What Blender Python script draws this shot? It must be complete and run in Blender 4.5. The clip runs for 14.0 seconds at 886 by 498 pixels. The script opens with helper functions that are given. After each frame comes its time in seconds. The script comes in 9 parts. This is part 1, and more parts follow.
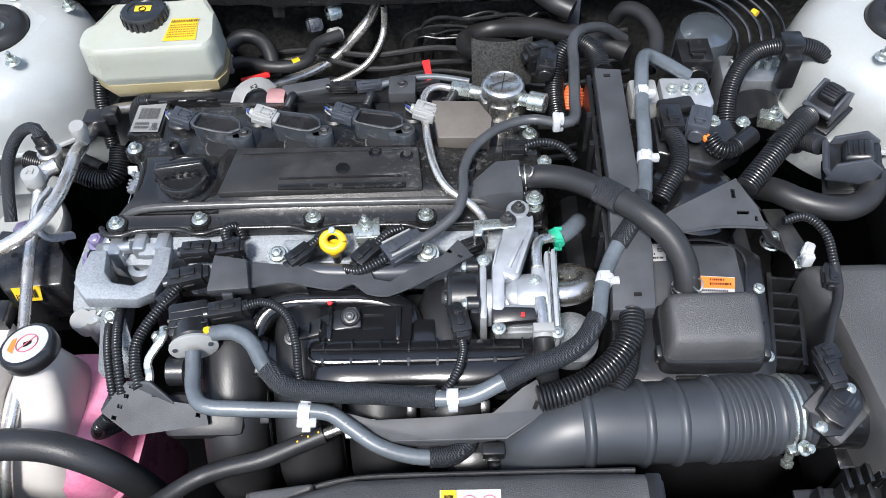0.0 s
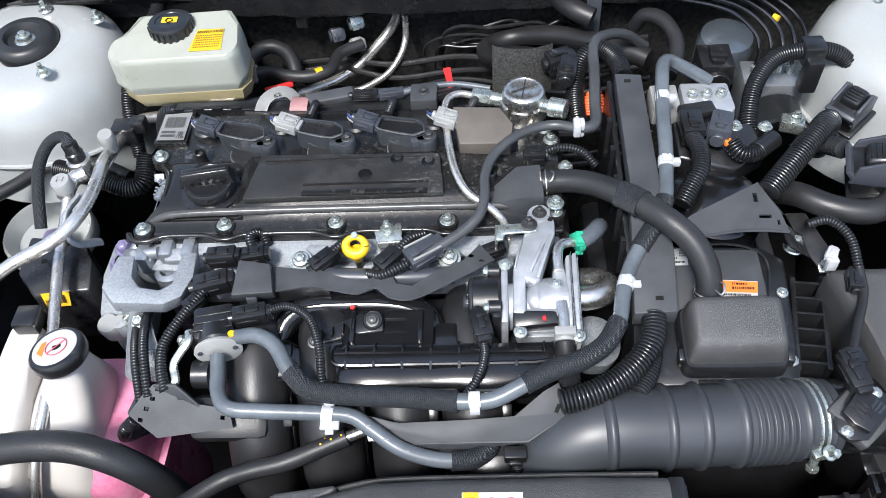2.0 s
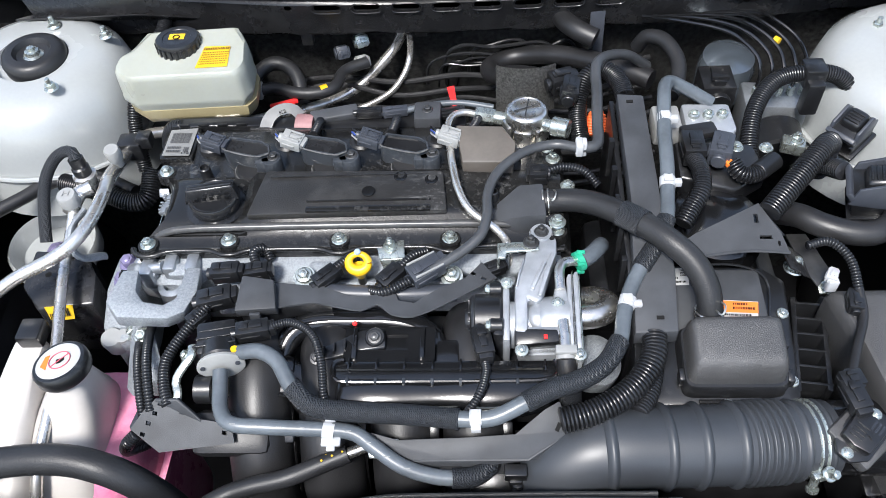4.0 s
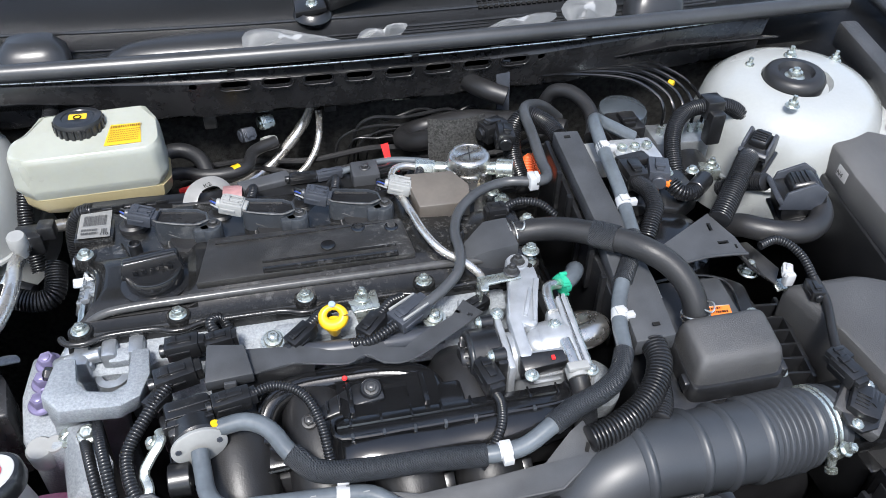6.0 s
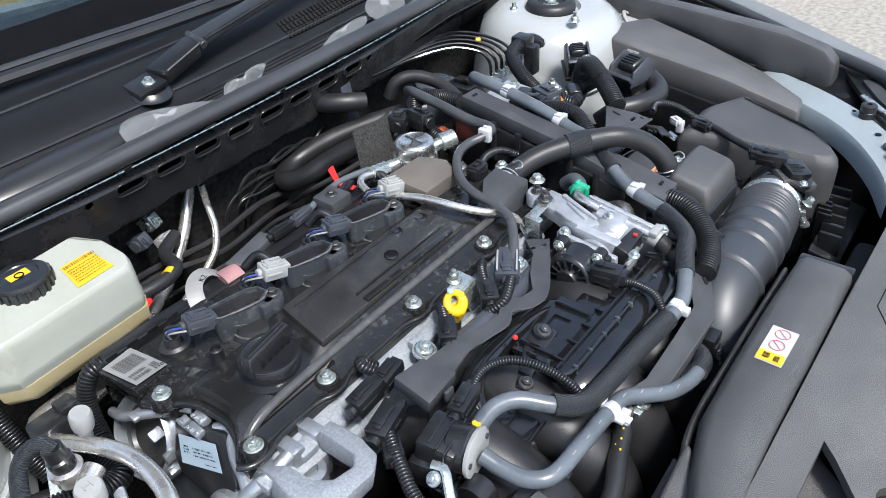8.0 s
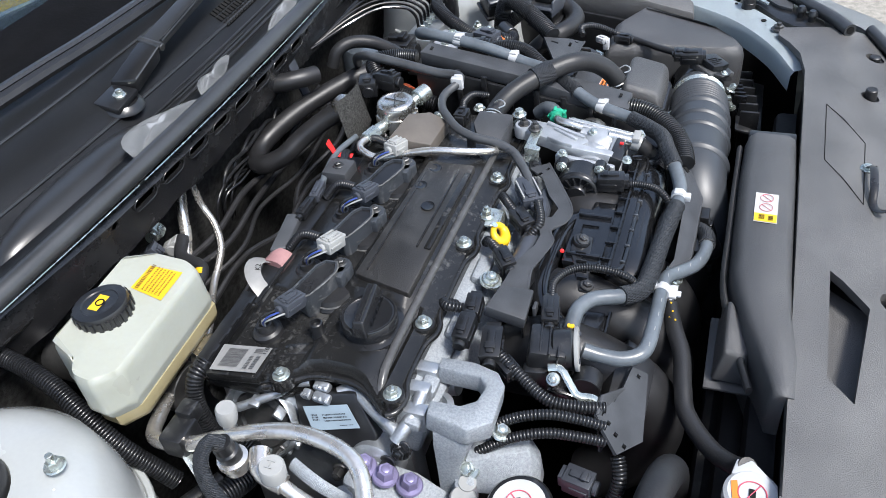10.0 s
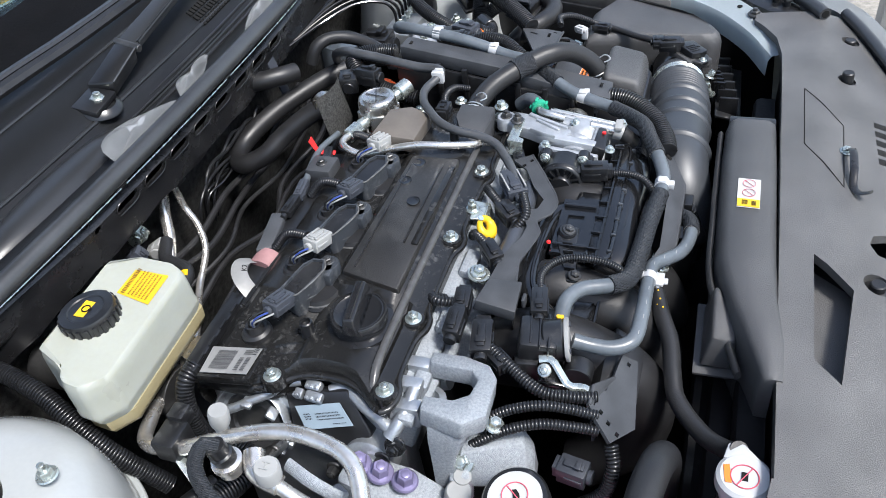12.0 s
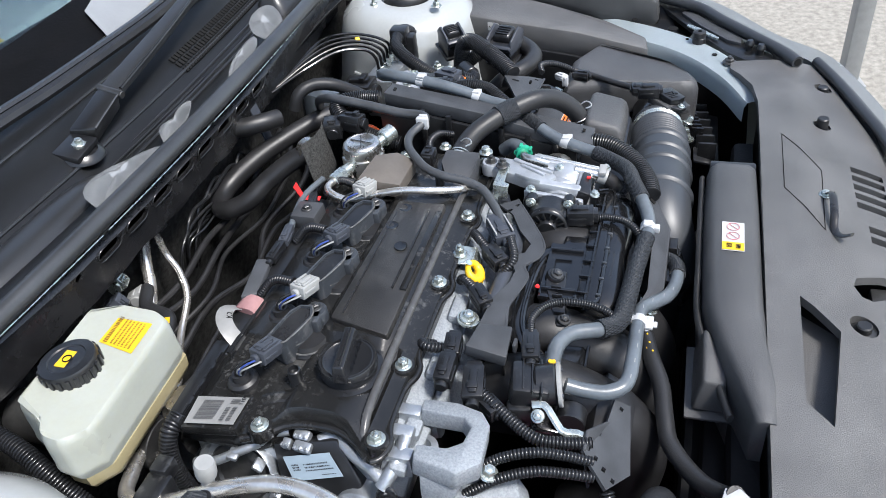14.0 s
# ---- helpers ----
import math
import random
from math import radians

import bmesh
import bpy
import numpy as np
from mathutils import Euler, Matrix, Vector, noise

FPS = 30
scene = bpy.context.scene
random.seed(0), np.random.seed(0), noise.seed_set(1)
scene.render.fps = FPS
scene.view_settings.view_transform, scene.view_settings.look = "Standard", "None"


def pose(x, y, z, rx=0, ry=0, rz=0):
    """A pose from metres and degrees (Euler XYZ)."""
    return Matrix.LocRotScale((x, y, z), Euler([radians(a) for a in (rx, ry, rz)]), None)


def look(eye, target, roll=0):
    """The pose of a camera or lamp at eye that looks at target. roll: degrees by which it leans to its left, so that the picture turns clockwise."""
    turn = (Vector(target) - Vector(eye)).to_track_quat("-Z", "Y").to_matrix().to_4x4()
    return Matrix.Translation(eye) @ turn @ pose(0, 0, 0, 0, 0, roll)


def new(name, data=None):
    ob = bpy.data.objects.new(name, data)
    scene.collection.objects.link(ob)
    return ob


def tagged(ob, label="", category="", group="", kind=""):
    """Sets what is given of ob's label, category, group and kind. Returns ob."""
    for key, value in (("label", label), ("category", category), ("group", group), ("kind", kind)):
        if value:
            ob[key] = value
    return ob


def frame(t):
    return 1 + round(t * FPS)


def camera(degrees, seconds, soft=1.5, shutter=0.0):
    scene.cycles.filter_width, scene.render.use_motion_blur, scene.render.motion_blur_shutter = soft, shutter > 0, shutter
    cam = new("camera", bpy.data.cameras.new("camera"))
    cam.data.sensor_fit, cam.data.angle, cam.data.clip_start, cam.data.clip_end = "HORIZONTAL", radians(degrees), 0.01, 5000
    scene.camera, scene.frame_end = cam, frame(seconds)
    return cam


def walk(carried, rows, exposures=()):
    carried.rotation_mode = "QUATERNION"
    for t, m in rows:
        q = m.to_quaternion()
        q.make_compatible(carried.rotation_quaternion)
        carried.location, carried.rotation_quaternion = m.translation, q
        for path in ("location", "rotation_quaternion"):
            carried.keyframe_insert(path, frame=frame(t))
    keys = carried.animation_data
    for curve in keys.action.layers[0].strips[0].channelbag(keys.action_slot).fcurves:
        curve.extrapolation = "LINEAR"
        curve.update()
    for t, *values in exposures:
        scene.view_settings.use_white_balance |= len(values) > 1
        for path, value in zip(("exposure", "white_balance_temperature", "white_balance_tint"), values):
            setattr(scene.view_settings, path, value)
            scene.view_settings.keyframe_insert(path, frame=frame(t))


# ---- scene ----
cam = camera(58.0, 14.0, soft=0.6)
PATH = [
    (0, (0.036, -0.029, 1.654), (-0.016, 1.193, 0.072), -3.2),
    (0.5, (0.038, -0.026, 1.657), (-0.027, 1.191, 0.071), -3.7),
    (1, (0.035, -0.029, 1.655), (-0.04, 1.198, 0.078), -4.1),
    (1.5, (0.036, -0.034, 1.655), (-0.059, 1.203, 0.087), -4.9),
    (2, (0.036, -0.04, 1.653), (-0.069, 1.207, 0.093), -5.2),
    (4.5, (0.035, -0.041, 1.661), (-0.073, 1.257, 0.143), -4.5),
    (5, (0.037, -0.047, 1.649), (-0.057, 1.328, 0.2), -3.6),
    (5.5, (-0.004, -0.068, 1.582), (0.064, 1.421, 0.249), -0.8),
    (6, (-0.149, -0.077, 1.547), (0.225, 1.408, 0.261), 1.6),
    (6.5, (-0.318, -0.089, 1.538), (0.357, 1.332, 0.303), 1.3),
    (7, (-0.428, -0.073, 1.518), (0.494, 1.241, 0.323), -0.2),
    (7.5, (-0.575, 0.011, 1.498), (0.553, 1.181, 0.334), -2.0),
    (8, (-0.628, 0.124, 1.491), (0.624, 1.152, 0.319), -4.2),
    (8.5, (-0.659, 0.24, 1.468), (0.661, 1.117, 0.248), -5.3),
    (8.7, (-0.695, 0.271, 1.484), (0.641, 1.084, 0.238), -5.5),
    (10.8, (-0.811, 0.291, 1.567), (0.566, 0.913, 0.256), -8.9),
    (11, (-0.809, 0.293, 1.566), (0.567, 0.909, 0.252), -8.9),
    (11.5, (-0.807, 0.292, 1.565), (0.567, 0.901, 0.245), -9.1),
    (12, (-0.805, 0.292, 1.564), (0.568, 0.895, 0.241), -9.1),
    (12.5, (-0.802, 0.294, 1.563), (0.572, 0.891, 0.238), -9.0),
    (13, (-0.801, 0.297, 1.563), (0.582, 0.886, 0.244), -8.8),
    (13.5, (-0.808, 0.305, 1.561), (0.611, 0.874, 0.272), -8.2),
    (14, (-0.807, 0.311, 1.562), (0.659, 0.861, 0.318), -7.5),
]
walk(cam, [(t, look(eye, target, roll)) for t, eye, target, roll in PATH])

# ---- light ----
world = bpy.data.worlds.new("overcast_sky")
scene.world = world
world.use_nodes = True
wn = world.node_tree
sky = wn.nodes.new("ShaderNodeTexSky")
sky.sky_type = "NISHITA"
sky.sun_disc = False
sky.sun_elevation, sky.sun_rotation = radians(58), radians(200)
sky.air_density, sky.dust_density = 1.0, 1.5
bg = wn.nodes["Background"]
bg.inputs["Strength"].default_value = 0.075
veil = wn.nodes.new("ShaderNodeHueSaturation")
veil.inputs["Saturation"].default_value = 0.86
wn.links.new(sky.outputs[0], veil.inputs["Color"])
wn.links.new(veil.outputs[0], bg.inputs[0])
sun_data = bpy.data.lights.new("sun", "SUN")
sun_data.energy, sun_data.angle, sun_data.color = 1.5, radians(12), (1.0, 0.985, 0.97)
sun_ob = new("sun", sun_data)
sun_ob.matrix_world = look((-1.0, -2.0, 5.2), (0, 0.6, 0.9))
scene.view_settings.exposure = 1.96


# ---- materials ----
def material(name, color, rough=0.5, metal=0.0, var=0.25, scale=30.0, bump=0.0, bump_scale=200.0, dust=0.0, coat=0.0, second=None, spec=0.5):
    """A surface with colour drift at two scales, roughness drift, fine relief and dust in blotches."""
    m = bpy.data.materials.new(name)
    m.use_nodes = True
    nt = m.node_tree
    p = nt.nodes["Principled BSDF"]
    tc = nt.nodes.new("ShaderNodeTexCoord")
    big = nt.nodes.new("ShaderNodeTexNoise")
    big.inputs["Scale"].default_value, big.inputs["Detail"].default_value = scale, 6
    fine = nt.nodes.new("ShaderNodeTexNoise")
    fine.inputs["Scale"].default_value, fine.inputs["Detail"].default_value = bump_scale, 3
    for n in (big, fine):
        nt.links.new(tc.outputs["Object"], n.inputs["Vector"])
    mixed = nt.nodes.new("ShaderNodeMath")
    mixed.operation = "MULTIPLY_ADD"
    nt.links.new(fine.outputs["Fac"], mixed.inputs[0])
    mixed.inputs[1].default_value = 0.35
    nt.links.new(big.outputs["Fac"], mixed.inputs[2])
    ramp = nt.nodes.new("ShaderNodeValToRGB")
    other = second or tuple(c * (1 - var) for c in color)
    lit = color if second else tuple(min(1, c * (1 + var)) for c in color)
    ramp.color_ramp.elements[0].position, ramp.color_ramp.elements[1].position = 0.48, 0.88
    ramp.color_ramp.elements[0].color, ramp.color_ramp.elements[1].color = (*other, 1), (*lit, 1)
    nt.links.new(mixed.outputs[0], ramp.inputs[0])
    out = ramp.outputs[0]
    if dust:
        blot = nt.nodes.new("ShaderNodeTexNoise")
        blot.inputs["Scale"].default_value, blot.inputs["Detail"].default_value, blot.inputs["Roughness"].default_value = 14, 9, 0.7
        nt.links.new(tc.outputs["Object"], blot.inputs["Vector"])
        cut = nt.nodes.new("ShaderNodeValToRGB")
        cut.color_ramp.elements[0].position, cut.color_ramp.elements[1].position = 0.5, 0.75
        nt.links.new(blot.outputs["Fac"], cut.inputs[0])
        amount = nt.nodes.new("ShaderNodeMath")
        amount.operation = "MULTIPLY"
        amount.inputs[1].default_value = dust
        nt.links.new(cut.outputs[0], amount.inputs[0])
        mix = nt.nodes.new("ShaderNodeMix")
        mix.data_type = "RGBA"
        nt.links.new(amount.outputs[0], mix.inputs["Factor"])
        nt.links.new(out, mix.inputs["A"])
        mix.inputs["B"].default_value = (0.145, 0.145, 0.143, 1)
        out = mix.outputs["Result"]
        rr = nt.nodes.new("ShaderNodeMath")
        rr.operation = "MULTIPLY_ADD"
        nt.links.new(amount.outputs[0], rr.inputs[0])
        rr.inputs[1].default_value, rr.inputs[2].default_value = 0.6, rough
        nt.links.new(rr.outputs[0], p.inputs["Roughness"])
    else:
        rr = nt.nodes.new("ShaderNodeMath")
        rr.operation = "MULTIPLY_ADD"
        nt.links.new(big.outputs["Fac"], rr.inputs[0])
        rr.inputs[1].default_value, rr.inputs[2].default_value = 0.2, max(0.02, rough - 0.1)
        nt.links.new(rr.outputs[0], p.inputs["Roughness"])
    nt.links.new(out, p.inputs["Base Color"])
    p.inputs["Metallic"].default_value = metal
    p.inputs["Specular IOR Level"].default_value = spec
    if coat:
        p.inputs["Coat Weight"].default_value, p.inputs["Coat Roughness"].default_value = coat, 0.08
    if bump:
        b = nt.nodes.new("ShaderNodeBump")
        b.inputs["Strength"].default_value, b.inputs["Distance"].default_value = bump, 0.001
        nt.links.new(fine.outputs["Fac"], b.inputs["Height"])
        nt.links.new(b.outputs[0], p.inputs["Normal"])
    return m


M = {}
M["black_plastic"] = material("black_plastic", (0.011, 0.0115, 0.0128), 0.28, bump=0.12, bump_scale=900, dust=0.05, spec=0.6)
M["guide_plastic"] = material("dark_grained_plastic", (0.054, 0.054, 0.055), 0.38, var=0.22, scale=14, bump=0.8, bump_scale=1050, dust=0.03, spec=0.65)
M["cowl_plastic"] = material("satin_cowl_plastic", (0.024, 0.0255, 0.028), 0.30, scale=10, var=0.12, bump=0.10, bump_scale=900, dust=0.02)
M["cover_plastic"] = material("grained_black_plastic", (0.088, 0.087, 0.086), 0.42, var=0.22, scale=14, bump=0.85, bump_scale=1050, dust=0.03, spec=0.6)
M["valve_cover"] = material("valve_cover_plastic", (0.012, 0.012, 0.012), 0.22, scale=18, bump=0.10, bump_scale=500, dust=0.10)
M["valve_panel"] = material("dusty_panel_plastic", (0.020, 0.0195, 0.019), 0.34, scale=24, bump=0.5, bump_scale=700, dust=0.22)
M["coil_plastic"] = material("dusty_coil_plastic", (0.036, 0.041, 0.048), 0.32, bump=0.15, bump_scale=600, dust=0.06)


def residue(m, amount, stretch):
    """Dried water marks: fine pale streaks and specks over a dark plastic."""
    nt = m.node_tree
    p, tc = nt.nodes["Principled BSDF"], nt.nodes["Texture Coordinate"]
    was = p.inputs["Base Color"].links[0].from_socket
    mp = nt.nodes.new("ShaderNodeMapping")
    mp.inputs["Scale"].default_value = stretch
    nz = nt.nodes.new("ShaderNodeTexNoise")
    nz.inputs["Scale"].default_value, nz.inputs["Detail"].default_value, nz.inputs["Roughness"].default_value = 22, 10, 0.72
    gate = nt.nodes.new("ShaderNodeTexNoise")
    gate.inputs["Scale"].default_value, gate.inputs["Detail"].default_value = 9, 4
    nt.links.new(tc.outputs["Object"], mp.inputs[0])
    nt.links.new(mp.outputs[0], nz.inputs["Vector"])
    nt.links.new(tc.outputs["Object"], gate.inputs["Vector"])
    cut = nt.nodes.new("ShaderNodeValToRGB")
    cut.color_ramp.elements[0].position, cut.color_ramp.elements[1].position = 0.56, 0.64
    nt.links.new(nz.outputs["Fac"], cut.inputs[0])
    gap = nt.nodes.new("ShaderNodeValToRGB")
    gap.color_ramp.elements[0].position, gap.color_ramp.elements[1].position = 0.42, 0.62
    nt.links.new(gate.outputs["Fac"], gap.inputs[0])
    mu = nt.nodes.new("ShaderNodeMath")
    mu.operation = "MULTIPLY"
    nt.links.new(cut.outputs[0], mu.inputs[0])
    nt.links.new(gap.outputs[0], mu.inputs[1])
    mv = nt.nodes.new("ShaderNodeMath")
    mv.operation = "MULTIPLY"
    mv.inputs[1].default_value = amount
    nt.links.new(mu.outputs[0], mv.inputs[0])
    mix = nt.nodes.new("ShaderNodeMix")
    mix.data_type = "RGBA"
    nt.links.new(mv.outputs[0], mix.inputs["Factor"])
    nt.links.new(was, mix.inputs["A"])
    mix.inputs["B"].default_value = (0.29, 0.288, 0.28, 1)
    nt.links.new(mix.outputs["Result"], p.inputs["Base Color"])


residue(M["valve_panel"], 0.40, (1.0, 3.5, 3.5))
residue(M["valve_panel"], 0.40, (9.0, 9.0, 9.0))
residue(M["valve_cover"], 0.30, (2.0, 2.0, 2.0))
residue(M["valve_cover"], 0.18, (6.0, 6.0, 6.0))
residue(M["coil_plastic"], 0.25, (2.0, 2.0, 2.0))
residue(M["coil_plastic"], 0.30, (7.0, 7.0, 7.0))
residue(M["black_plastic"], 0.10, (3.0, 3.0, 3.0))
M["satin_plastic"] = material("satin_black_plastic", (0.007, 0.0073, 0.0082), 0.17, bump=0.06, bump_scale=400, dust=0.03, spec=0.8)
M["gloss_plastic"] = material("glossy_black_plastic", (0.008, 0.008, 0.010), 0.08, bump=0.05, bump_scale=300, dust=0.08)
M["coil_lid_plastic"] = material("worn_glossy_coil_plastic", (0.014, 0.0145, 0.016), 0.20, bump=0.06, bump_scale=300, dust=0.10)
M["tray_plastic"] = material("matt_tray_plastic", (0.046, 0.049, 0.054), 0.52, bump=0.20, bump_scale=1200, dust=0.04, spec=0.35)
M["rubber"] = material("black_rubber", (0.016, 0.016, 0.017), 0.42, bump=0.2, bump_scale=600)
M["duct_rubber"] = material("intake_duct_rubber", (0.034, 0.038, 0.044), 0.45, scale=12, var=0.18, bump=0.05, bump_scale=700, spec=0.65)
M["hose_rubber"] = material("worn_hose_rubber", (0.020, 0.0205, 0.022), 0.42, scale=14, bump=0.3, bump_scale=500, dust=0.015, spec=0.4)
M["seal_rubber"] = material("grey_black_seal_rubber", (0.032, 0.034, 0.037), 0.34, scale=12, bump=0.06, bump_scale=300, dust=0.04, spec=0.7)
M["corrugated"] = material("corrugated_conduit", (0.011, 0.0115, 0.013), 0.30)
M["grey_hose"] = material("grey_rubber_hose", (0.092, 0.107, 0.121), 0.32, scale=20, bump=0.1, spec=0.6)
M["cast_alu"] = material("cast_aluminium", (0.40, 0.425, 0.45), 0.34, 0.75, var=0.15, scale=40, bump=0.5, bump_scale=420)
M["egr_alu"] = material("pale_sand_cast_aluminium", (0.38, 0.40, 0.425), 0.40, 0.5, var=0.14, scale=60, bump=0.3, bump_scale=1300)
M["blasted_alu"] = material("blasted_cast_aluminium", (0.30, 0.325, 0.35), 0.5, 0.4, var=0.22, scale=400, bump=0.9, bump_scale=1300)
M["tube_alu"] = material("drawn_aluminium_tube", (0.70, 0.675, 0.635), 0.27, 0.85, var=0.18, scale=25)
M["steel"] = material("bright_steel", (0.66, 0.64, 0.60), 0.28, 0.95, var=0.15, scale=60)
M["zinc"] = material("zinc_plated_steel", (0.52, 0.56, 0.525), 0.28, 0.85, var=0.2, scale=120)
M["dark_metal"] = material("dark_metal", (0.10, 0.10, 0.10), 0.4, 0.8)
M["white_paint"] = material("white_body_paint", (0.335, 0.35, 0.347), 0.25, var=0.05, scale=8, coat=0.6)
M["primer_paint"] = material("pale_blue_grey_body_paint", (0.48, 0.55, 0.58), 0.35, var=0.06, scale=10, coat=0.3)
M["milky"] = material("milky_reservoir_plastic", (0.34, 0.355, 0.318), 0.30, var=0.05, scale=12, second=(0.31, 0.32, 0.275))
M["milky"].node_tree.nodes["Principled BSDF"].inputs["Subsurface Weight"].default_value = 0.3
M["milky"].node_tree.nodes["Principled BSDF"].inputs["Subsurface Radius"].default_value = (0.02, 0.018, 0.012)
M["amber"] = material("amber_reservoir_plastic", (0.34, 0.29, 0.165), 0.32, var=0.08, scale=12)
M["tank_white"] = material("white_tank_plastic", (0.50, 0.475, 0.45), 0.35, var=0.05, scale=10)
M["tank_pink"] = material("coolant_pink_tank_plastic", (0.74, 0.34, 0.46), 0.28, var=0.25, scale=16, second=(0.62, 0.17, 0.31))
M["white_plastic"] = material("white_plastic", (0.43, 0.44, 0.45), 0.4, var=0.06)
M["light_grey_plastic"] = material("light_grey_plastic", (0.28, 0.285, 0.28), 0.42, var=0.08)
M["mid_grey_plastic"] = material("mid_grey_plastic", (0.042, 0.047, 0.058), 0.38, var=0.15)
M["yellow"] = material("yellow_plastic", (0.72, 0.44, 0.015), 0.38, var=0.06)
M["label_yellow"] = material("yellow_label", (0.70, 0.44, 0.02), 0.42, var=0.04)
M["label_white"] = material("white_label", (0.44, 0.44, 0.43), 0.42, var=0.04)
M["label_grey"] = material("silver_grey_label", (0.21, 0.21, 0.205), 0.38, var=0.12)
M["print_grey"] = material("worn_grey_print", (0.075, 0.075, 0.075), 0.5)
M["print_brown"] = material("brown_print", (0.22, 0.12, 0.015), 0.5)
# Lighter than the cover: the edge highlight is put into this grey.
M["rail_plastic"] = material("edge_highlight_plastic", (0.06, 0.06, 0.06), 0.24, var=0.3, scale=60, bump=0.1, bump_scale=500)
M["label_blue"] = material("pale_blue_label", (0.27, 0.345, 0.41), 0.42, var=0.05)
M["orange"] = material("orange_label", (0.82, 0.20, 0.03), 0.42, var=0.06)
M["red"] = material("red_tape", (0.80, 0.03, 0.03), 0.45, var=0.1)
# Print black; also paints the shade inside holes, slots and vents.
M["ink_and_hole"] = material("black_ink_and_hole_shade", (0.012, 0.012, 0.012), 0.8, spec=0.1)
M["red_ink"] = material("red_ink", (0.52, 0.08, 0.12), 0.5)
M["green"] = material("green_clip_plastic", (0.02, 0.34, 0.20), 0.4)
M["purple"] = material("purple_marked_bolt", (0.20, 0.18, 0.30), 0.36, 0.4, var=0.2)
M["pink_tape"] = material("pink_tape", (0.27, 0.145, 0.145), 0.55)
M["foam"] = material("grey_insulation_foam", (0.085, 0.084, 0.080), 0.9, var=0.6, scale=350, bump=0.8, bump_scale=1200)
M["felt"] = material("firewall_insulation_felt", (0.050, 0.050, 0.049), 0.95, var=0.5, scale=120, bump=0.9, bump_scale=700, spec=0.1)
M["brown_box"] = material("grey_brown_coil_shield", (0.10, 0.088, 0.076), 0.55, var=0.15)
# Near-black paints the shade deep in the bay; also plain black parts.
M["deep_black"] = material("black_and_bay_shade", (0.008, 0.008, 0.009), 0.6, bump=0.3, spec=0.15)
M["black_paint"] = material("black_painted_metal", (0.016, 0.016, 0.017), 0.26, var=0.3, dust=0.12)
M["film"] = material("white_protective_film", (0.22, 0.23, 0.24), 0.45, var=0.05)
M["blue_wire"] = material("blue_wire", (0.03, 0.06, 0.26), 0.45)
M["worn_grey"] = material("worn_pale_plastic", (0.10, 0.10, 0.098), 0.5, var=0.4, scale=200)
M["dark_grey_hose"] = material("dark_grey_rubber_hose", (0.050, 0.053, 0.057), 0.38, scale=20, bump=0.1, dust=0.02, spec=0.6)
M["dome_paint"] = material("blue_grey_glossy_metal", (0.16, 0.19, 0.22), 0.16, 0.6, var=0.08, scale=8)
M["orange_cable"] = material("orange_cable", (0.75, 0.14, 0.04), 0.45)


def woven(name, color):
    m = material(name, color, 0.5, var=0.3, scale=300)
    nt = m.node_tree
    tc, p = nt.nodes["Texture Coordinate"], nt.nodes["Principled BSDF"]
    heights = []
    for turn in (0.7, -0.7):
        mp = nt.nodes.new("ShaderNodeMapping")
        mp.inputs["Rotation"].default_value = (turn, 0.4, turn)
        w = nt.nodes.new("ShaderNodeTexWave")
        w.inputs["Scale"].default_value = 190
        nt.links.new(tc.outputs["Object"], mp.inputs[0])
        nt.links.new(mp.outputs[0], w.inputs["Vector"])
        heights.append(w)
    mx = nt.nodes.new("ShaderNodeMath")
    mx.operation = "MAXIMUM"
    nt.links.new(heights[0].outputs["Fac"], mx.inputs[0])
    nt.links.new(heights[1].outputs["Fac"], mx.inputs[1])
    b = nt.nodes.new("ShaderNodeBump")
    b.inputs["Strength"].default_value, b.inputs["Distance"].default_value = 1.0, 0.0014
    nt.links.new(mx.outputs[0], b.inputs["Height"])
    nt.links.new(b.outputs[0], p.inputs["Normal"])
    return m


M["braid"] = woven("braided_sleeve", (0.026, 0.029, 0.034))
glass = bpy.data.materials.new("windscreen_glass")
glass.use_nodes = True
gp = glass.node_tree.nodes["Principled BSDF"]
gp.inputs["Base Color"].default_value = (0.75, 0.85, 0.82, 1)
gp.inputs["Transmission Weight"].default_value, gp.inputs["Roughness"].default_value = 1.0, 0.02
M["glass"] = glass
ground_mat = material("sandy_concrete", (0.275, 0.257, 0.222), 0.9, var=0.28, scale=38.0, bump=1.0, bump_scale=160)
M["ground"] = ground_mat


# ---- building helpers ----
BASE = {}


def thing(name, at, label, category, group=""):
    ob = new(name)
    ob.location = at
    ob.empty_display_size = 0.02
    BASE[ob] = Matrix.Translation(at)
    return tagged(ob, label, category, group)


def part(name, bm, mat, parent=None, label="", sharp=40):
    """Links a bmesh, whose points are in world metres, as one mesh under a thing or a part."""
    bmesh.ops.recalc_face_normals(bm, faces=bm.faces)
    me = bpy.data.meshes.new(name)
    bm.to_mesh(me)
    bm.free()
    me.shade_smooth()
    me.set_sharp_from_angle(angle=radians(sharp))
    me.materials.append(M[mat])
    ob = new(name, me)
    if parent is not None:
        top = parent
        ob.parent = parent
        if parent in BASE:
            ob.matrix_parent_inverse = BASE[parent].inverted()
    if label:
        ob["label"] = label
    return ob


def B():
    return bmesh.new()


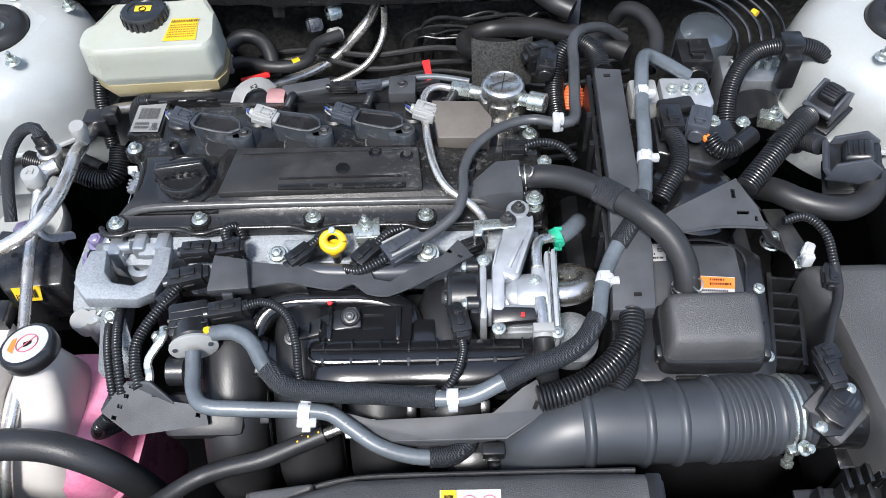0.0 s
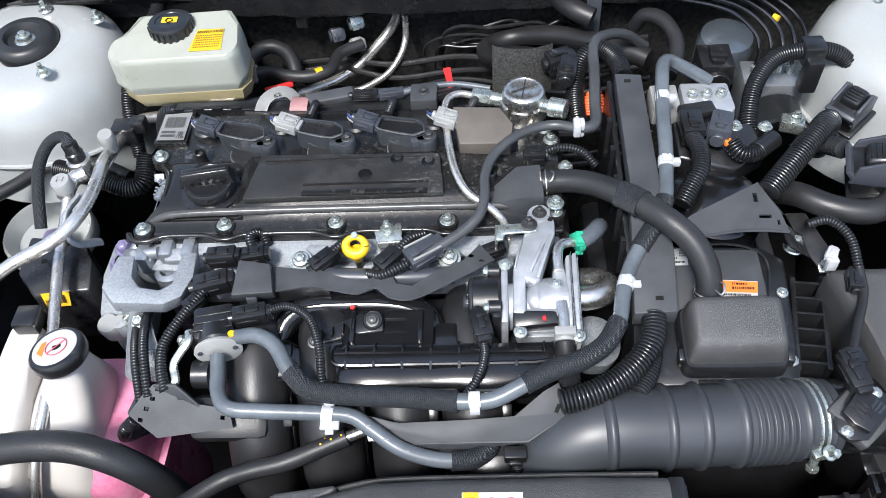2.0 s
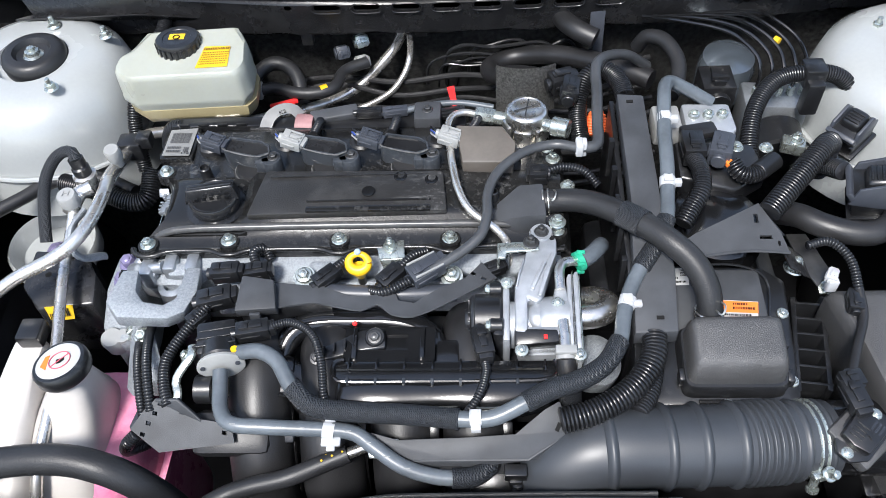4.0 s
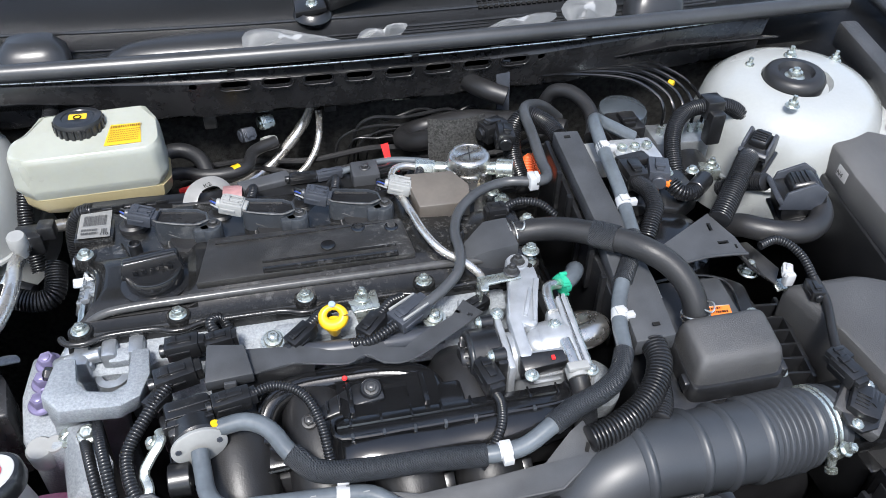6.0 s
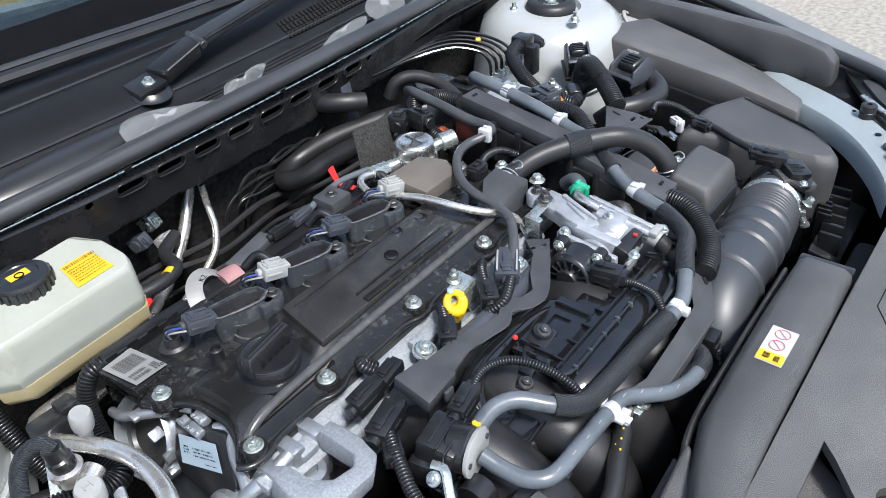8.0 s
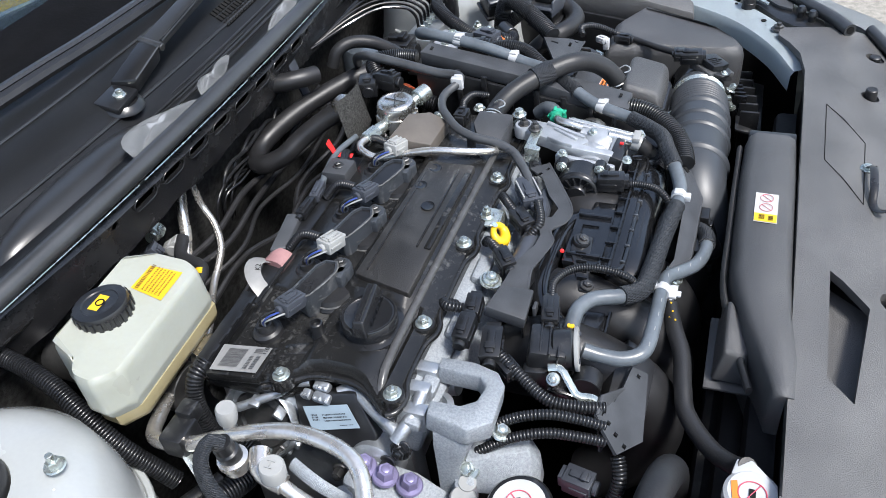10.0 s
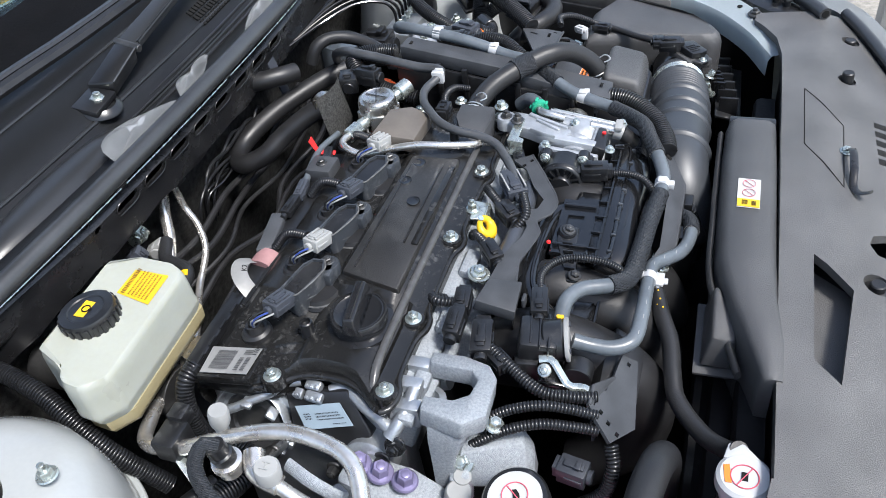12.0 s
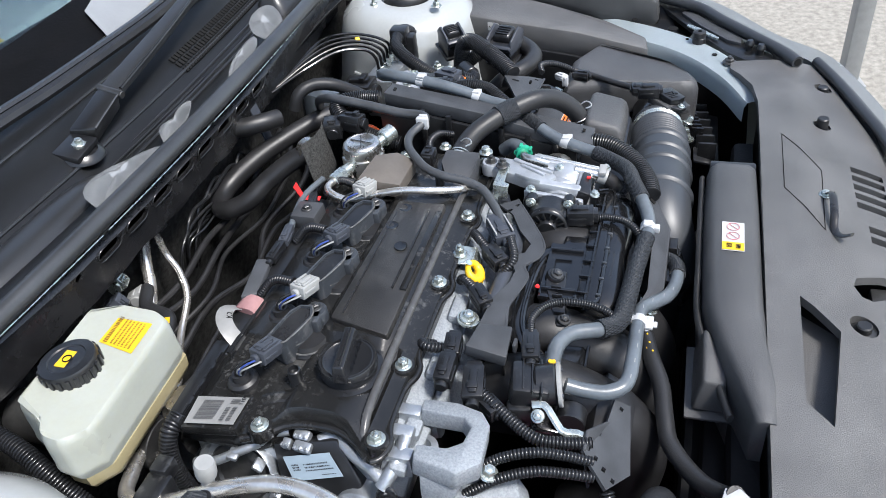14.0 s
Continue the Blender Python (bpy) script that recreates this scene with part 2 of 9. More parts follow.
def joined(bm, tmp, m=None):
    """Adds the bmesh tmp to bm."""
    if m is not None:
        bmesh.ops.transform(tmp, matrix=m, verts=tmp.verts)
    me = bpy.data.meshes.new("tmp")
    tmp.to_mesh(me)
    tmp.free()
    bm.from_mesh(me)
    bpy.data.meshes.remove(me)
    return bm


def box(bm, c, s, r=0.002, rx=0, ry=0, rz=0, taper=1.0, seg=2):
    """A box with rounded edges at c; taper narrows its top."""
    t = B()
    bmesh.ops.create_cube(t, size=1)
    for v in t.verts:
        k = taper if v.co.z > 0 else 1
        v.co = Vector((v.co.x * s[0] * k, v.co.y * s[1] * k, v.co.z * s[2]))
    if r > 0:
        bmesh.ops.bevel(t, geom=list(t.edges), offset=min(r, 0.45 * min(s)), segments=seg, affect="EDGES", profile=0.5)
    return joined(bm, t, pose(*c, rx, ry, rz))


def frame_along(d):
    d = Vector(d).normalized()
    return d.to_track_quat("Z", "Y").to_matrix().to_4x4()


def lathe(bm, at, axis, profile, n=24, squash=1.0):
    """A turned shape: profile of (radius, height along the axis)."""
    t = B()
    rings = []
    for r, h in profile:
        rings.append([t.verts.new((r * math.cos(2 * math.pi * k / n), squash * r * math.sin(2 * math.pi * k / n), h)) for k in range(n)])
    for a, b in zip(rings, rings[1:]):
        for k in range(n):
            t.faces.new((a[k], a[(k + 1) % n], b[(k + 1) % n], b[k]))
    if profile[0][0] > 1e-5:
        t.faces.new(list(reversed(rings[0])))
    if profile[-1][0] > 1e-5:
        t.faces.new(rings[-1])
    bmesh.ops.remove_doubles(t, verts=t.verts, dist=1e-6)
    return joined(bm, t, Matrix.Translation(at) @ frame_along(axis))


def cyl(bm, a, b, r, r2=None, n=20, bev=0.001):
    a, b = Vector(a), Vector(b)
    h, r2 = (b - a).length, r if r2 is None else r2
    e = min(bev, 0.4 * h, 0.4 * min(r, r2))
    return lathe(bm, a, b - a, [(r - e, 0), (r, e), (r2, h - e), (r2 - e, h)], n)


def spline(pts, step):
    """Points along a smooth curve through pts, at even steps."""
    P = [Vector(p) for p in pts]
    if len(P) == 2:
        dense = [P[0].lerp(P[1], k / 60) for k in range(61)]
    else:
        Q = [2 * P[0] - P[1]] + P + [2 * P[-1] - P[-2]]
        dense = []
        for i in range(1, len(Q) - 2):
            a, b, c, d = Q[i - 1 : i + 3]
            ta, tb = (c - a) * 0.5, (d - b) * 0.5
            k1 = (c - b).length / max(1e-6, (c - a).length) * 2
            k2 = (c - b).length / max(1e-6, (d - b).length) * 2
            ta, tb = ta * min(k1, 1.6), tb * min(k2, 1.6)
            for k in range(40):
                u = k / 40
                h = (2 * u**3 - 3 * u**2 + 1, u**3 - 2 * u**2 + u, -2 * u**3 + 3 * u**2, u**3 - u**2)
                dense.append(b * h[0] + ta * h[1] + c * h[2] + tb * h[3])
        dense.append(P[-1])
    out, left = [dense[0]], step
    for a, b in zip(dense, dense[1:]):
        seg = (b - a).length
        while seg >= left > 0:
            a = a.lerp(b, left / seg)
            out.append(a)
            seg, left = (b - a).length, step
        left -= seg
    if (out[-1] - dense[-1]).length > step * 0.3:
        out.append(dense[-1])
    return out


def sweep(bm, pts, r, n=12, step=0.006, ribs=0.0, depth=0.0, flat=1.0):
    """A tube along a smooth curve. ribs: their spacing; depth: how deep the grooves are."""
    step = ribs / 4 if ribs else step
    P = spline(pts, step)
    up = Vector((0, 0, 1))
    d0 = (P[1] - P[0]).normalized()
    if abs(d0.dot(up)) > 0.95:
        up = Vector((0, 1, 0))
    side = d0.cross(up).normalized()
    t, rings = B(), []
    for i, p in enumerate(P):
        d = (P[min(i + 1, len(P) - 1)] - P[max(i - 1, 0)]).normalized()
        side = (side - d * side.dot(d)).normalized()
        other = d.cross(side)
        rad = (r(i / (len(P) - 1)) if callable(r) else r) - (depth * (1, 0.15, 0, 0.15)[i % 4] if ribs else 0)
        rings.append([t.verts.new(p + side * (rad * math.cos(2 * math.pi * k / n)) + other * (rad * flat * math.sin(2 * math.pi * k / n))) for k in range(n)])
    for a, b in zip(rings, rings[1:]):
        for k in range(n):
            t.faces.new((a[k], a[(k + 1) % n], b[(k + 1) % n], b[k]))
    t.faces.new(list(reversed(rings[0])))
    t.faces.new(rings[-1])
    return joined(bm, t)


def slab(bm, pts, thick, normal=(0, 0, 1), r=0.0015):
    """A sheet of that thickness with the outline pts (its upper face), grown against the normal."""
    t = B()
    f = t.faces.new([t.verts.new(p) for p in pts])
    ex = bmesh.ops.extrude_face_region(t, geom=[f])
    down = -Vector(normal).normalized() * thick
    bmesh.ops.translate(t, vec=down, verts=[v for v in ex["geom"] if isinstance(v, bmesh.types.BMVert)])
    if r:
        bmesh.ops.bevel(t, geom=list(t.edges), offset=r, segments=2, affect="EDGES", profile=0.5)
    return joined(bm, t)


def hole_slab(bm, outer, holes, z, thick):
    """A level sheet with openings through it."""
    t = B()
    loops = []
    for pts in [outer] + holes:
        vs = [t.verts.new((p[0], p[1], z(p[0], p[1]) if callable(z) else z)) for p in pts]
        es = [t.edges.new((vs[i], vs[(i + 1) % len(vs)])) for i in range(len(vs))]
        loops += es
    bmesh.ops.triangle_fill(t, use_beauty=True, use_dissolve=False, edges=loops)
    ex = bmesh.ops.extrude_face_region(t, geom=list(t.faces))
    bmesh.ops.translate(t, vec=(0, 0, -thick), verts=[v for v in ex["geom"] if isinstance(v, bmesh.types.BMVert)])
    return joined(bm, t)


def pierced(bm, outer, holes, thick, normal):
    """A flat sheet in any plane with openings through it, grown against the normal."""
    t = B()
    loops = []
    for pts in [outer] + holes:
        vs = [t.verts.new(p) for p in pts]
        loops += [t.edges.new((vs[i], vs[(i + 1) % len(vs)])) for i in range(len(vs))]
    bmesh.ops.triangle_fill(t, use_beauty=True, use_dissolve=False, edges=loops, normal=Vector(normal).normalized())
    ex = bmesh.ops.extrude_face_region(t, geom=list(t.faces))
    bmesh.ops.translate(t, vec=-Vector(normal).normalized() * thick, verts=[v for v in ex["geom"] if isinstance(v, bmesh.types.BMVert)])
    return joined(bm, t)


def loft(bm, sections, n=32, power=4.0):
    """Rounded rectangles (cx, cy, z, half_x, half_y[, turn]) stacked into one closed body."""
    t, rings = B(), []
    for cx, cy, z, hx, hy, *rest in sections:
        turn = radians(rest[0]) if rest else 0.0
        ring = []
        for k in range(n):
            a = 2 * math.pi * k / n
            c, s = math.cos(a), math.sin(a)
            x = hx * math.copysign(abs(c) ** (2 / power), c)
            y = hy * math.copysign(abs(s) ** (2 / power), s)
            ring.append(t.verts.new((cx + x * math.cos(turn) - y * math.sin(turn), cy + x * math.sin(turn) + y * math.cos(turn), z)))
        rings.append(ring)
    for a, b in zip(rings, rings[1:]):
        for k in range(n):
            t.faces.new((a[k], a[(k + 1) % n], b[(k + 1) % n], b[k]))
    t.faces.new(list(reversed(rings[0])))
    t.faces.new(rings[-1])
    return joined(bm, t)


def bolt(bm, at, axis=(0, 0, 1), s=0.0075, h=0.009, stud=0.0):
    """A flanged hexagon head."""
    lathe(bm, at, axis, [(s * 1.45, 0), (s * 1.5, s * 0.15), (s * 1.35, s * 0.35), (s * 0.9, s * 0.42)], 20)
    t = B()
    ring = lambda q, z: [t.verts.new((q * math.cos(math.pi * k / 3), q * math.sin(math.pi * k / 3), z)) for k in range(6)]
    rings = [ring(s, 0), ring(s, h * 0.85), ring(s * 0.82, h)]
    for a, b in zip(rings, rings[1:]):
        for k in range(6):
            t.faces.new((a[k], a[(k + 1) % 6], b[(k + 1) % 6], b[k]))
    t.faces.new(rings[-1])
    joined(bm, t, Matrix.Translation(at) @ frame_along(axis) @ pose(0, 0, 0, 0, 0, 13))
    lathe(bm, Vector(at) + Vector(axis).normalized() * (h - 0.0003), axis, [(s * 0.5, 0), (s * 0.5, s * 0.12 + stud), (s * 0.4, s * 0.18 + stud)], 14)
    return bm


def wire(parent, name, pts, r, mat="rubber", label="", n=10):
    return part(name, sweep(B(), pts, r, n), mat, parent, label)


def conduit(parent, name, pts, r, label="", ribs=0.0036, mat="corrugated"):
    return part(name, sweep(B(), pts, r, 14, ribs=ribs, depth=r * 0.20), mat, parent, label)


def plug(parent, at, s, rz=0.0, rx=0.0, ry=0.0, mat="black_plastic", name="connector", label=""):
    """A two-step plug housing with a latch and side ribs."""
    bm = B()
    m = pose(*at, rx, ry, rz)
    t = B()
    box(t, (0, 0, 0), s, 0.0012)
    box(t, (s[0] * 0.42, 0, 0), (s[0] * 0.5, s[1] * 0.74, s[2] * 0.74), 0.001)
    box(t, (-s[0] * 0.05, 0, s[2] * 0.52), (s[0] * 0.7, s[1] * 0.36, s[2] * 0.22), 0.0006)
    box(t, (-s[0] * 0.2, 0, s[2] * 0.66), (s[0] * 0.2, s[1] * 0.5, s[2] * 0.12), 0.0005)
    for k in (-1, 1):
        box(t, (-s[0] * 0.1, k * s[1] * 0.5, 0), (s[0] * 0.62, s[1] * 0.12, s[2] * 0.2), 0.0005)
    cyl(t, (-s[0] * 0.5, 0, 0), (-s[0] * 0.68, 0, 0), s[2] * 0.36, n=12)
    joined(bm, t, m)
    return part(name, bm, mat, parent, label)


def tag(parent, name, pts, mat, thick=0.0006, normal=(0, 0, 1), label=""):
    return part(name, slab(B(), pts, thick, normal, 0), mat, parent, label)


def bars(bm, origin, ux, uy, rows, seed=0, dense=False):
    """Rows of short bars that stand for small print: rows of (v, height, u0, u1) on a label of axes ux, uy."""
    rnd = random.Random(seed)
    o, ux, uy = Vector(origin), Vector(ux), Vector(uy)
    nrm = ux.cross(uy).normalized()
    for v, h, u0, u1 in rows:
        u = u0
        while u < u1:
            w = rnd.uniform(0.02, 0.06) if not dense else rnd.uniform(0.008, 0.03)
            w = min(w, u1 - u)
            q = [o + ux * u + uy * v, o + ux * (u + w) + uy * v, o + ux * (u + w) + uy * (v + h), o + ux * u + uy * (v + h)]
            t = B()
            t.faces.new([t.verts.new(p + nrm * 0.0004) for p in q])
            joined(bm, t)
            u += w + (rnd.uniform(0.012, 0.03) if not dense else rnd.uniform(0.006, 0.02))
    return bm


def ring_slash(bm, c, ux, uy, r):
    """A no-entry sign's ring and slash."""
    c, ux, uy = Vector(c), Vector(ux).normalized(), Vector(uy).normalized()
    nrm = ux.cross(uy)
    pts = [c + nrm * 0.0006 + ux * r * math.cos(a) + uy * r * math.sin(a) for a in [2 * math.pi * k / 28 for k in range(29)]]
    sweep(bm, pts, r * 0.048, 6, step=r * 0.2)
    d = (ux + uy).normalized() * r
    sweep(bm, [c + nrm * 0.0006 - d, c + nrm * 0.0006 + d], r * 0.048, 6, step=r * 0.3)
    return bm


def lettering(parent, text, at, ux, uy, height, mat="ink_and_hole", name="lettering"):
    """Printed characters on a surface of axes ux, uy."""
    cu = bpy.data.curves.new("text", "FONT")
    cu.body, cu.size, cu.extrude = text, height, 0.0001
    ob = bpy.data.objects.new("text", cu)
    scene.collection.objects.link(ob)
    bpy.context.view_layer.update()
    me = bpy.data.meshes.new_from_object(ob.evaluated_get(bpy.context.evaluated_depsgraph_get()))
    bpy.data.objects.remove(ob)
    t = B()
    t.from_mesh(me)
    bpy.data.meshes.remove(me)
    ux, uy = Vector(ux).normalized(), Vector(uy).normalized()
    uz = ux.cross(uy).normalized()
    uy = uz.cross(ux)
    m = Matrix((ux, uy, uz)).transposed().to_4x4()
    bmesh.ops.transform(t, matrix=Matrix.Translation(Vector(at) + uz * 0.0004) @ m, verts=t.verts)
    return part(name, t, mat, parent)


# ---- ground ----
bm = B()
slab(bm, [(-300, -300, 0), (300, -300, 0), (300, 300, 0), (-300, 300, 0)], 0.3, r=0)
tagged(part("ground", bm, "ground"), "sandy grey concrete yard with rough patches", "ground", kind="structure")

# ---- car body ----
body = thing("car_body", (0, 0.9, 0.1), "white car body shell with open engine bay", "car")


def strut_tower(cx, cy, side):
    top = 0.985
    bm = B()
    lathe(bm, (cx, cy, 0.42), (-0.04 * side, -0.05, 1), [(0.156, 0.395), (0.154, 0.405), (0.150, 0.42), (0.139, 0.50), (0.128, 0.538), (0.108, 0.557), (0.086, 0.565), (0.052, 0.565), (0.048, 0.555), (0.0, 0.553)], 48)
    tower = part("strut_tower", bm, "white_paint", body, "white domed suspension tower", sharp=50)
    bm = B()
    lathe(bm, (cx - 0.028 * side, cy - 0.028, top - 0.012), (-0.04 * side, -0.05, 1), [(0.044, 0), (0.0455, 0.014), (0.042, 0.022), (0.036, 0.025), (0.027, 0.025), (0.023, 0.018), (0.016, 0.016), (0.0, 0.016)], 36)
    part("strut_mount", bm, "rubber", tower, "black rubber strut mount")
    bm = B()
    lathe(bm, (cx - 0.028 * side, cy - 0.028, top + 0.001), (0, 0, 1), [(0.014, 0), (0.015, 0.003), (0.011, 0.005), (0.010, 0.010), (0.006, 0.011), (0.005, 0.015), (0, 0.016)], 18)
    part("strut_nut", bm, "zinc", tower, "zinc strut rod nut")
    return tower


tower_r = strut_tower(0.648, 0.882, 1)
tower_l = strut_tower(-0.635, 0.918, -1)
for at, tw in (((0.569, 0.777, 0.986), tower_r), ((0.575, 0.905, 0.980), tower_r), ((0.650, 0.915, 0.988), tower_r), ((0.716, 0.895, 0.984), tower_r), ((-0.556, 0.816, 0.986), tower_l), ((-0.515, 0.935, 0.985), tower_l), ((-0.60, 0.96, 0.988), tower_l)):
    part("tower_bolt", bolt(B(), at, (0, -0.05, 1), 0.0068, 0.009, 0.007), "zinc", tw)
# Beads of sealant and small holes on the towers.
for tw, cx, cy, side in ((tower_r, 0.648, 0.882, 1), (tower_l, -0.635, 0.918, -1)):
    pts = [(cx + 0.149 * math.cos(a) - 0.018 * side, cy + 0.149 * math.sin(a) - 0.022, 0.872 + 0.006 * math.sin(3 * a)) for a in [radians(d) for d in range(150, 400, 12)]]
    part("sealant_bead", sweep(B(), pts, 0.004, 8, step=0.01), "white_paint", tw, "white seam sealant bead")

# Fender edges follow the bonnet line, round to the nose.
EDGE = [(0.905, 1.10, 1.02), (0.895, 0.85, 0.99), (0.870, 0.62, 0.955), (0.832, 0.44, 0.922), (0.770, 0.296, 0.900), (0.655, 0.188, 0.888), (0.584, 0.106, 0.884), (0.460, 0.050, 0.876), (0.340, 0.010, 0.866)]


def strip(inner, outer, mat, name, label, thick=0.004, drop=0.0, parent=None):
    a, b = spline(inner, 0.03), spline(outer, 0.03)
    n = min(len(a), len(b))
    a = [a[round(k * (len(a) - 1) / (n - 1))] for k in range(n)]
    b = [b[round(k * (len(b) - 1) / (n - 1))] for k in range(n)]
    t = B()
    rows = [[t.verts.new(p + Vector((0, 0, z))) for p in q] for q, z in ((a, -drop), (a, 0), (b, 0), (b, -0.02))]
    for u, v in zip(rows, rows[1:]):
        for k in range(n - 1):
            t.faces.new((u[k], u[k + 1], v[k + 1], v[k]))
    bmesh.ops.solidify(t, geom=list(t.faces), thickness=thick)
    return part(name, t, mat, parent or body, label)


for s in (1, -1):
    out_line = [(s * (x + 0.040), y - 0.026, z - 0.003) for x, y, z in EDGE]
    in_line = [(s * x, y, z) for x, y, z in EDGE]
    strip(in_line, out_line, "white_paint", "fender", "white front fender", 0.003, 0.03)
    t = B()
    a = spline([(s * (x + 0.040), y - 0.026, z - 0.010) for x, y, z in EDGE], 0.05)
    rows = []
    for dz, dx in ((0, 0), (-0.02, 0.012), (-0.06, 0.030), (-0.2, 0.050), (-0.5, 0.045), (-0.7, 0.03)):
        rows.append([t.verts.new((p.x + s * dx, p.y, p.z + dz)) for p in a])
    for u, v in zip(rows, rows[1:]):
        for k in range(len(a) - 1):
            t.faces.new((u[k], u[k + 1], v[k + 1], v[k]))
    bmesh.ops.solidify(t, geom=list(t.faces), thickness=0.004)
    part("fender_side", t, "white_paint", body, "white fender side panel")
    # Black inner gutter and its rubber lip.
    gut_i = [(s * (x - w), y + 0.03, z - 0.05 - 0.2 * (w - 0.1)) for (x, y, z), w in zip(EDGE[:5], (0.20, 0.19, 0.17, 0.13, 0.06))]
    gut_o = [(s * (x - 0.004), y, z - 0.02) for x, y, z in EDGE[:5]]
    strip(gut_i, gut_o, "black_plastic", "fender_gutter", "black plastic fender gutter trim", 0.004, 0.10)
    lip = [(s * (x - 0.022), y + 0.004, z + 0.002) for x, y, z in EDGE[:4]] + [(s * a, b, c) for a, b, c in ((0.765, 0.308, 0.908), (0.711, 0.264, 0.906), (0.645, 0.210, 0.905), (0.584, 0.160, 0.904), (0.548, 0.138, 0.903))]
    seal_a = part("bonnet_seal", sweep(B(), lip, 0.0105, 12, step=0.02), "seal_rubber", body, "black rubber bonnet seal strip")
    part("seal_end", sweep(B(), [(s * 0.5482, 0.1382, 0.903), (s * 0.5470, 0.1375, 0.903)], 0.0065, 12, step=0.001), "ink_and_hole", seal_a, "open cut end of the tube painted black")
    lip = [(s * a, b, c) for a, b, c in ((0.580, 0.104, 0.890), (0.524, 0.078, 0.886), (0.455, 0.052, 0.881), (0.363, 0.020, 0.874), (0.25, -0.004, 0.868))]
    part("bonnet_seal", sweep(B(), lip, 0.0090, 12, step=0.02), "seal_rubber", body, "black rubber seal strip beside the cover")
    panel = [(s * (0.752 + 0.14 * max(0, y - 0.735)), y, z) for y, z in ((1.00, 0.950), (1.00, 0.998), (0.735, 0.977), (0.620, 0.969), (0.470, 0.956), (0.405, 0.940), (0.384, 0.920), (0.380, 0.884), (0.390, 0.868), (0.430, 0.868), (0.572, 0.900), (0.680, 0.925))]
    part("side_trim", slab(B(), panel, 0.035, (-s, 0, 0), 0.007), "guide_plastic", body, "upright black plastic trim beside the fender")
    gusset = part("tower_gusset", slab(B(), [(s * a, b, c) for a, b, c in ((0.700, 0.870, 0.958), (0.800, 0.885, 0.946), (0.796, 0.755, 0.936), (0.738, 0.705, 0.930), (0.700, 0.760, 0.934))], 0.005, r=0.001), "white_paint", body, "white sheet gusset beside the tower")
    part("gusset_clip", sweep(B(), [(s * 0.735, 0.752, 0.932), (s * 0.737, 0.762, 0.944), (s * 0.752, 0.770, 0.946), (s * 0.766, 0.764, 0.938)], 0.004, 8, step=0.004, flat=0.6), "light_grey_plastic", gusset, "pale wire clip")
    # Apron wall of the bay; near-black colour stands for the shade in its depth.
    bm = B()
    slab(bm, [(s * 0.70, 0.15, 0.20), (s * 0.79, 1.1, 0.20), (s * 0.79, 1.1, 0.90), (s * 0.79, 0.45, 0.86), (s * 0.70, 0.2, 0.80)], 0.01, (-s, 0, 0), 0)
    part("apron_wall", bm, "deep_black", body, "inner apron wall, its shade painted near-black")
    # Upper apron beam in pale paint, with round holes and a black plug.
    line = spline([(s * 0.775, 0.60, 0.870), (s * 0.735, 0.50, 0.882), (s * 0.672, 0.392, 0.889), (s * 0.603, 0.306, 0.890), (s * 0.518, 0.243, 0.887), (s * 0.445, 0.208, 0.880)], 0.02)
    t = B()
    hs = []
    for i, (p, q) in enumerate(zip(line, line[1:] + [2 * line[-1] - line[-2]])):
        d = (q - p).normalized()
        inner = 0.036 - 0.028 * i / len(line)
        w = Vector((d.y, -d.x, 0)) * -s
        hs.append([t.verts.new(p + w * a + Vector((0, 0, b))) for a, b in ((-inner - 0.006, -0.034), (-inner - 0.005, -0.008), (-inner, 0), (0.032, 0.003), (0.038, -0.004), (0.040, -0.03))])
    for u, v in zip(hs, hs[1:]):
        for k in range(5):
            t.faces.new((u[k], u[k + 1], v[k + 1], v[k]))
    bmesh.ops.solidify(t, geom=list(t.faces), thickness=0.003)
    beam_ob = part("apron_beam", t, "primer_paint", body, "pale painted apron beam")
    # Solid black discs paint the dark inside of the beam's holes.
    for a, b, r in ((0.697, 0.350, 0.0095), (0.590, 0.272, 0.0045), (0.652, 0.322, 0.003), (0.735, 0.425, 0.006), (0.748, 0.520, 0.009)):
        part("beam_hole", lathe(B(), (s * a, b, 0.8925), (0, 0, 1), [(r, 0), (r, 0.0012), (0, 0.0012)], 18), "ink_and_hole", beam_ob, "round hole painted as a black disc")
    trim = [(s * a, b, 0.893) for a, b in ((0.815, 0.385), (0.735, 0.338), (0.673, 0.300), (0.600, 0.250), (0.574, 0.222), (0.566, 0.172), (0.600, 0.176), (0.650, 0.216), (0.715, 0.270), (0.800, 0.345))]
    plate = part("edge_trim", slab(B(), trim, 0.010, r=0.0015), "black_plastic", beam_ob, "black plastic edge plate with clips")
    trim = [(s * a, b, 0.899) for a, b in ((0.760, 0.338), (0.700, 0.300), (0.640, 0.252), (0.628, 0.228), (0.650, 0.226), (0.712, 0.276), (0.775, 0.325))]
    part("raised_plate", slab(B(), trim, 0.008, r=0.0015), "tray_plastic", plate, "raised grey-black panel")
    part("bare_bracket", slab(B(), [(s * a, b, c) for a, b, c in ((0.695, 0.326, 0.901), (0.676, 0.306, 0.900), (0.640, 0.268, 0.900), (0.648, 0.266, 0.900), (0.684, 0.300, 0.901), (0.704, 0.322, 0.901))], 0.003, r=0.0008), "zinc", plate, "bare metal bracket")
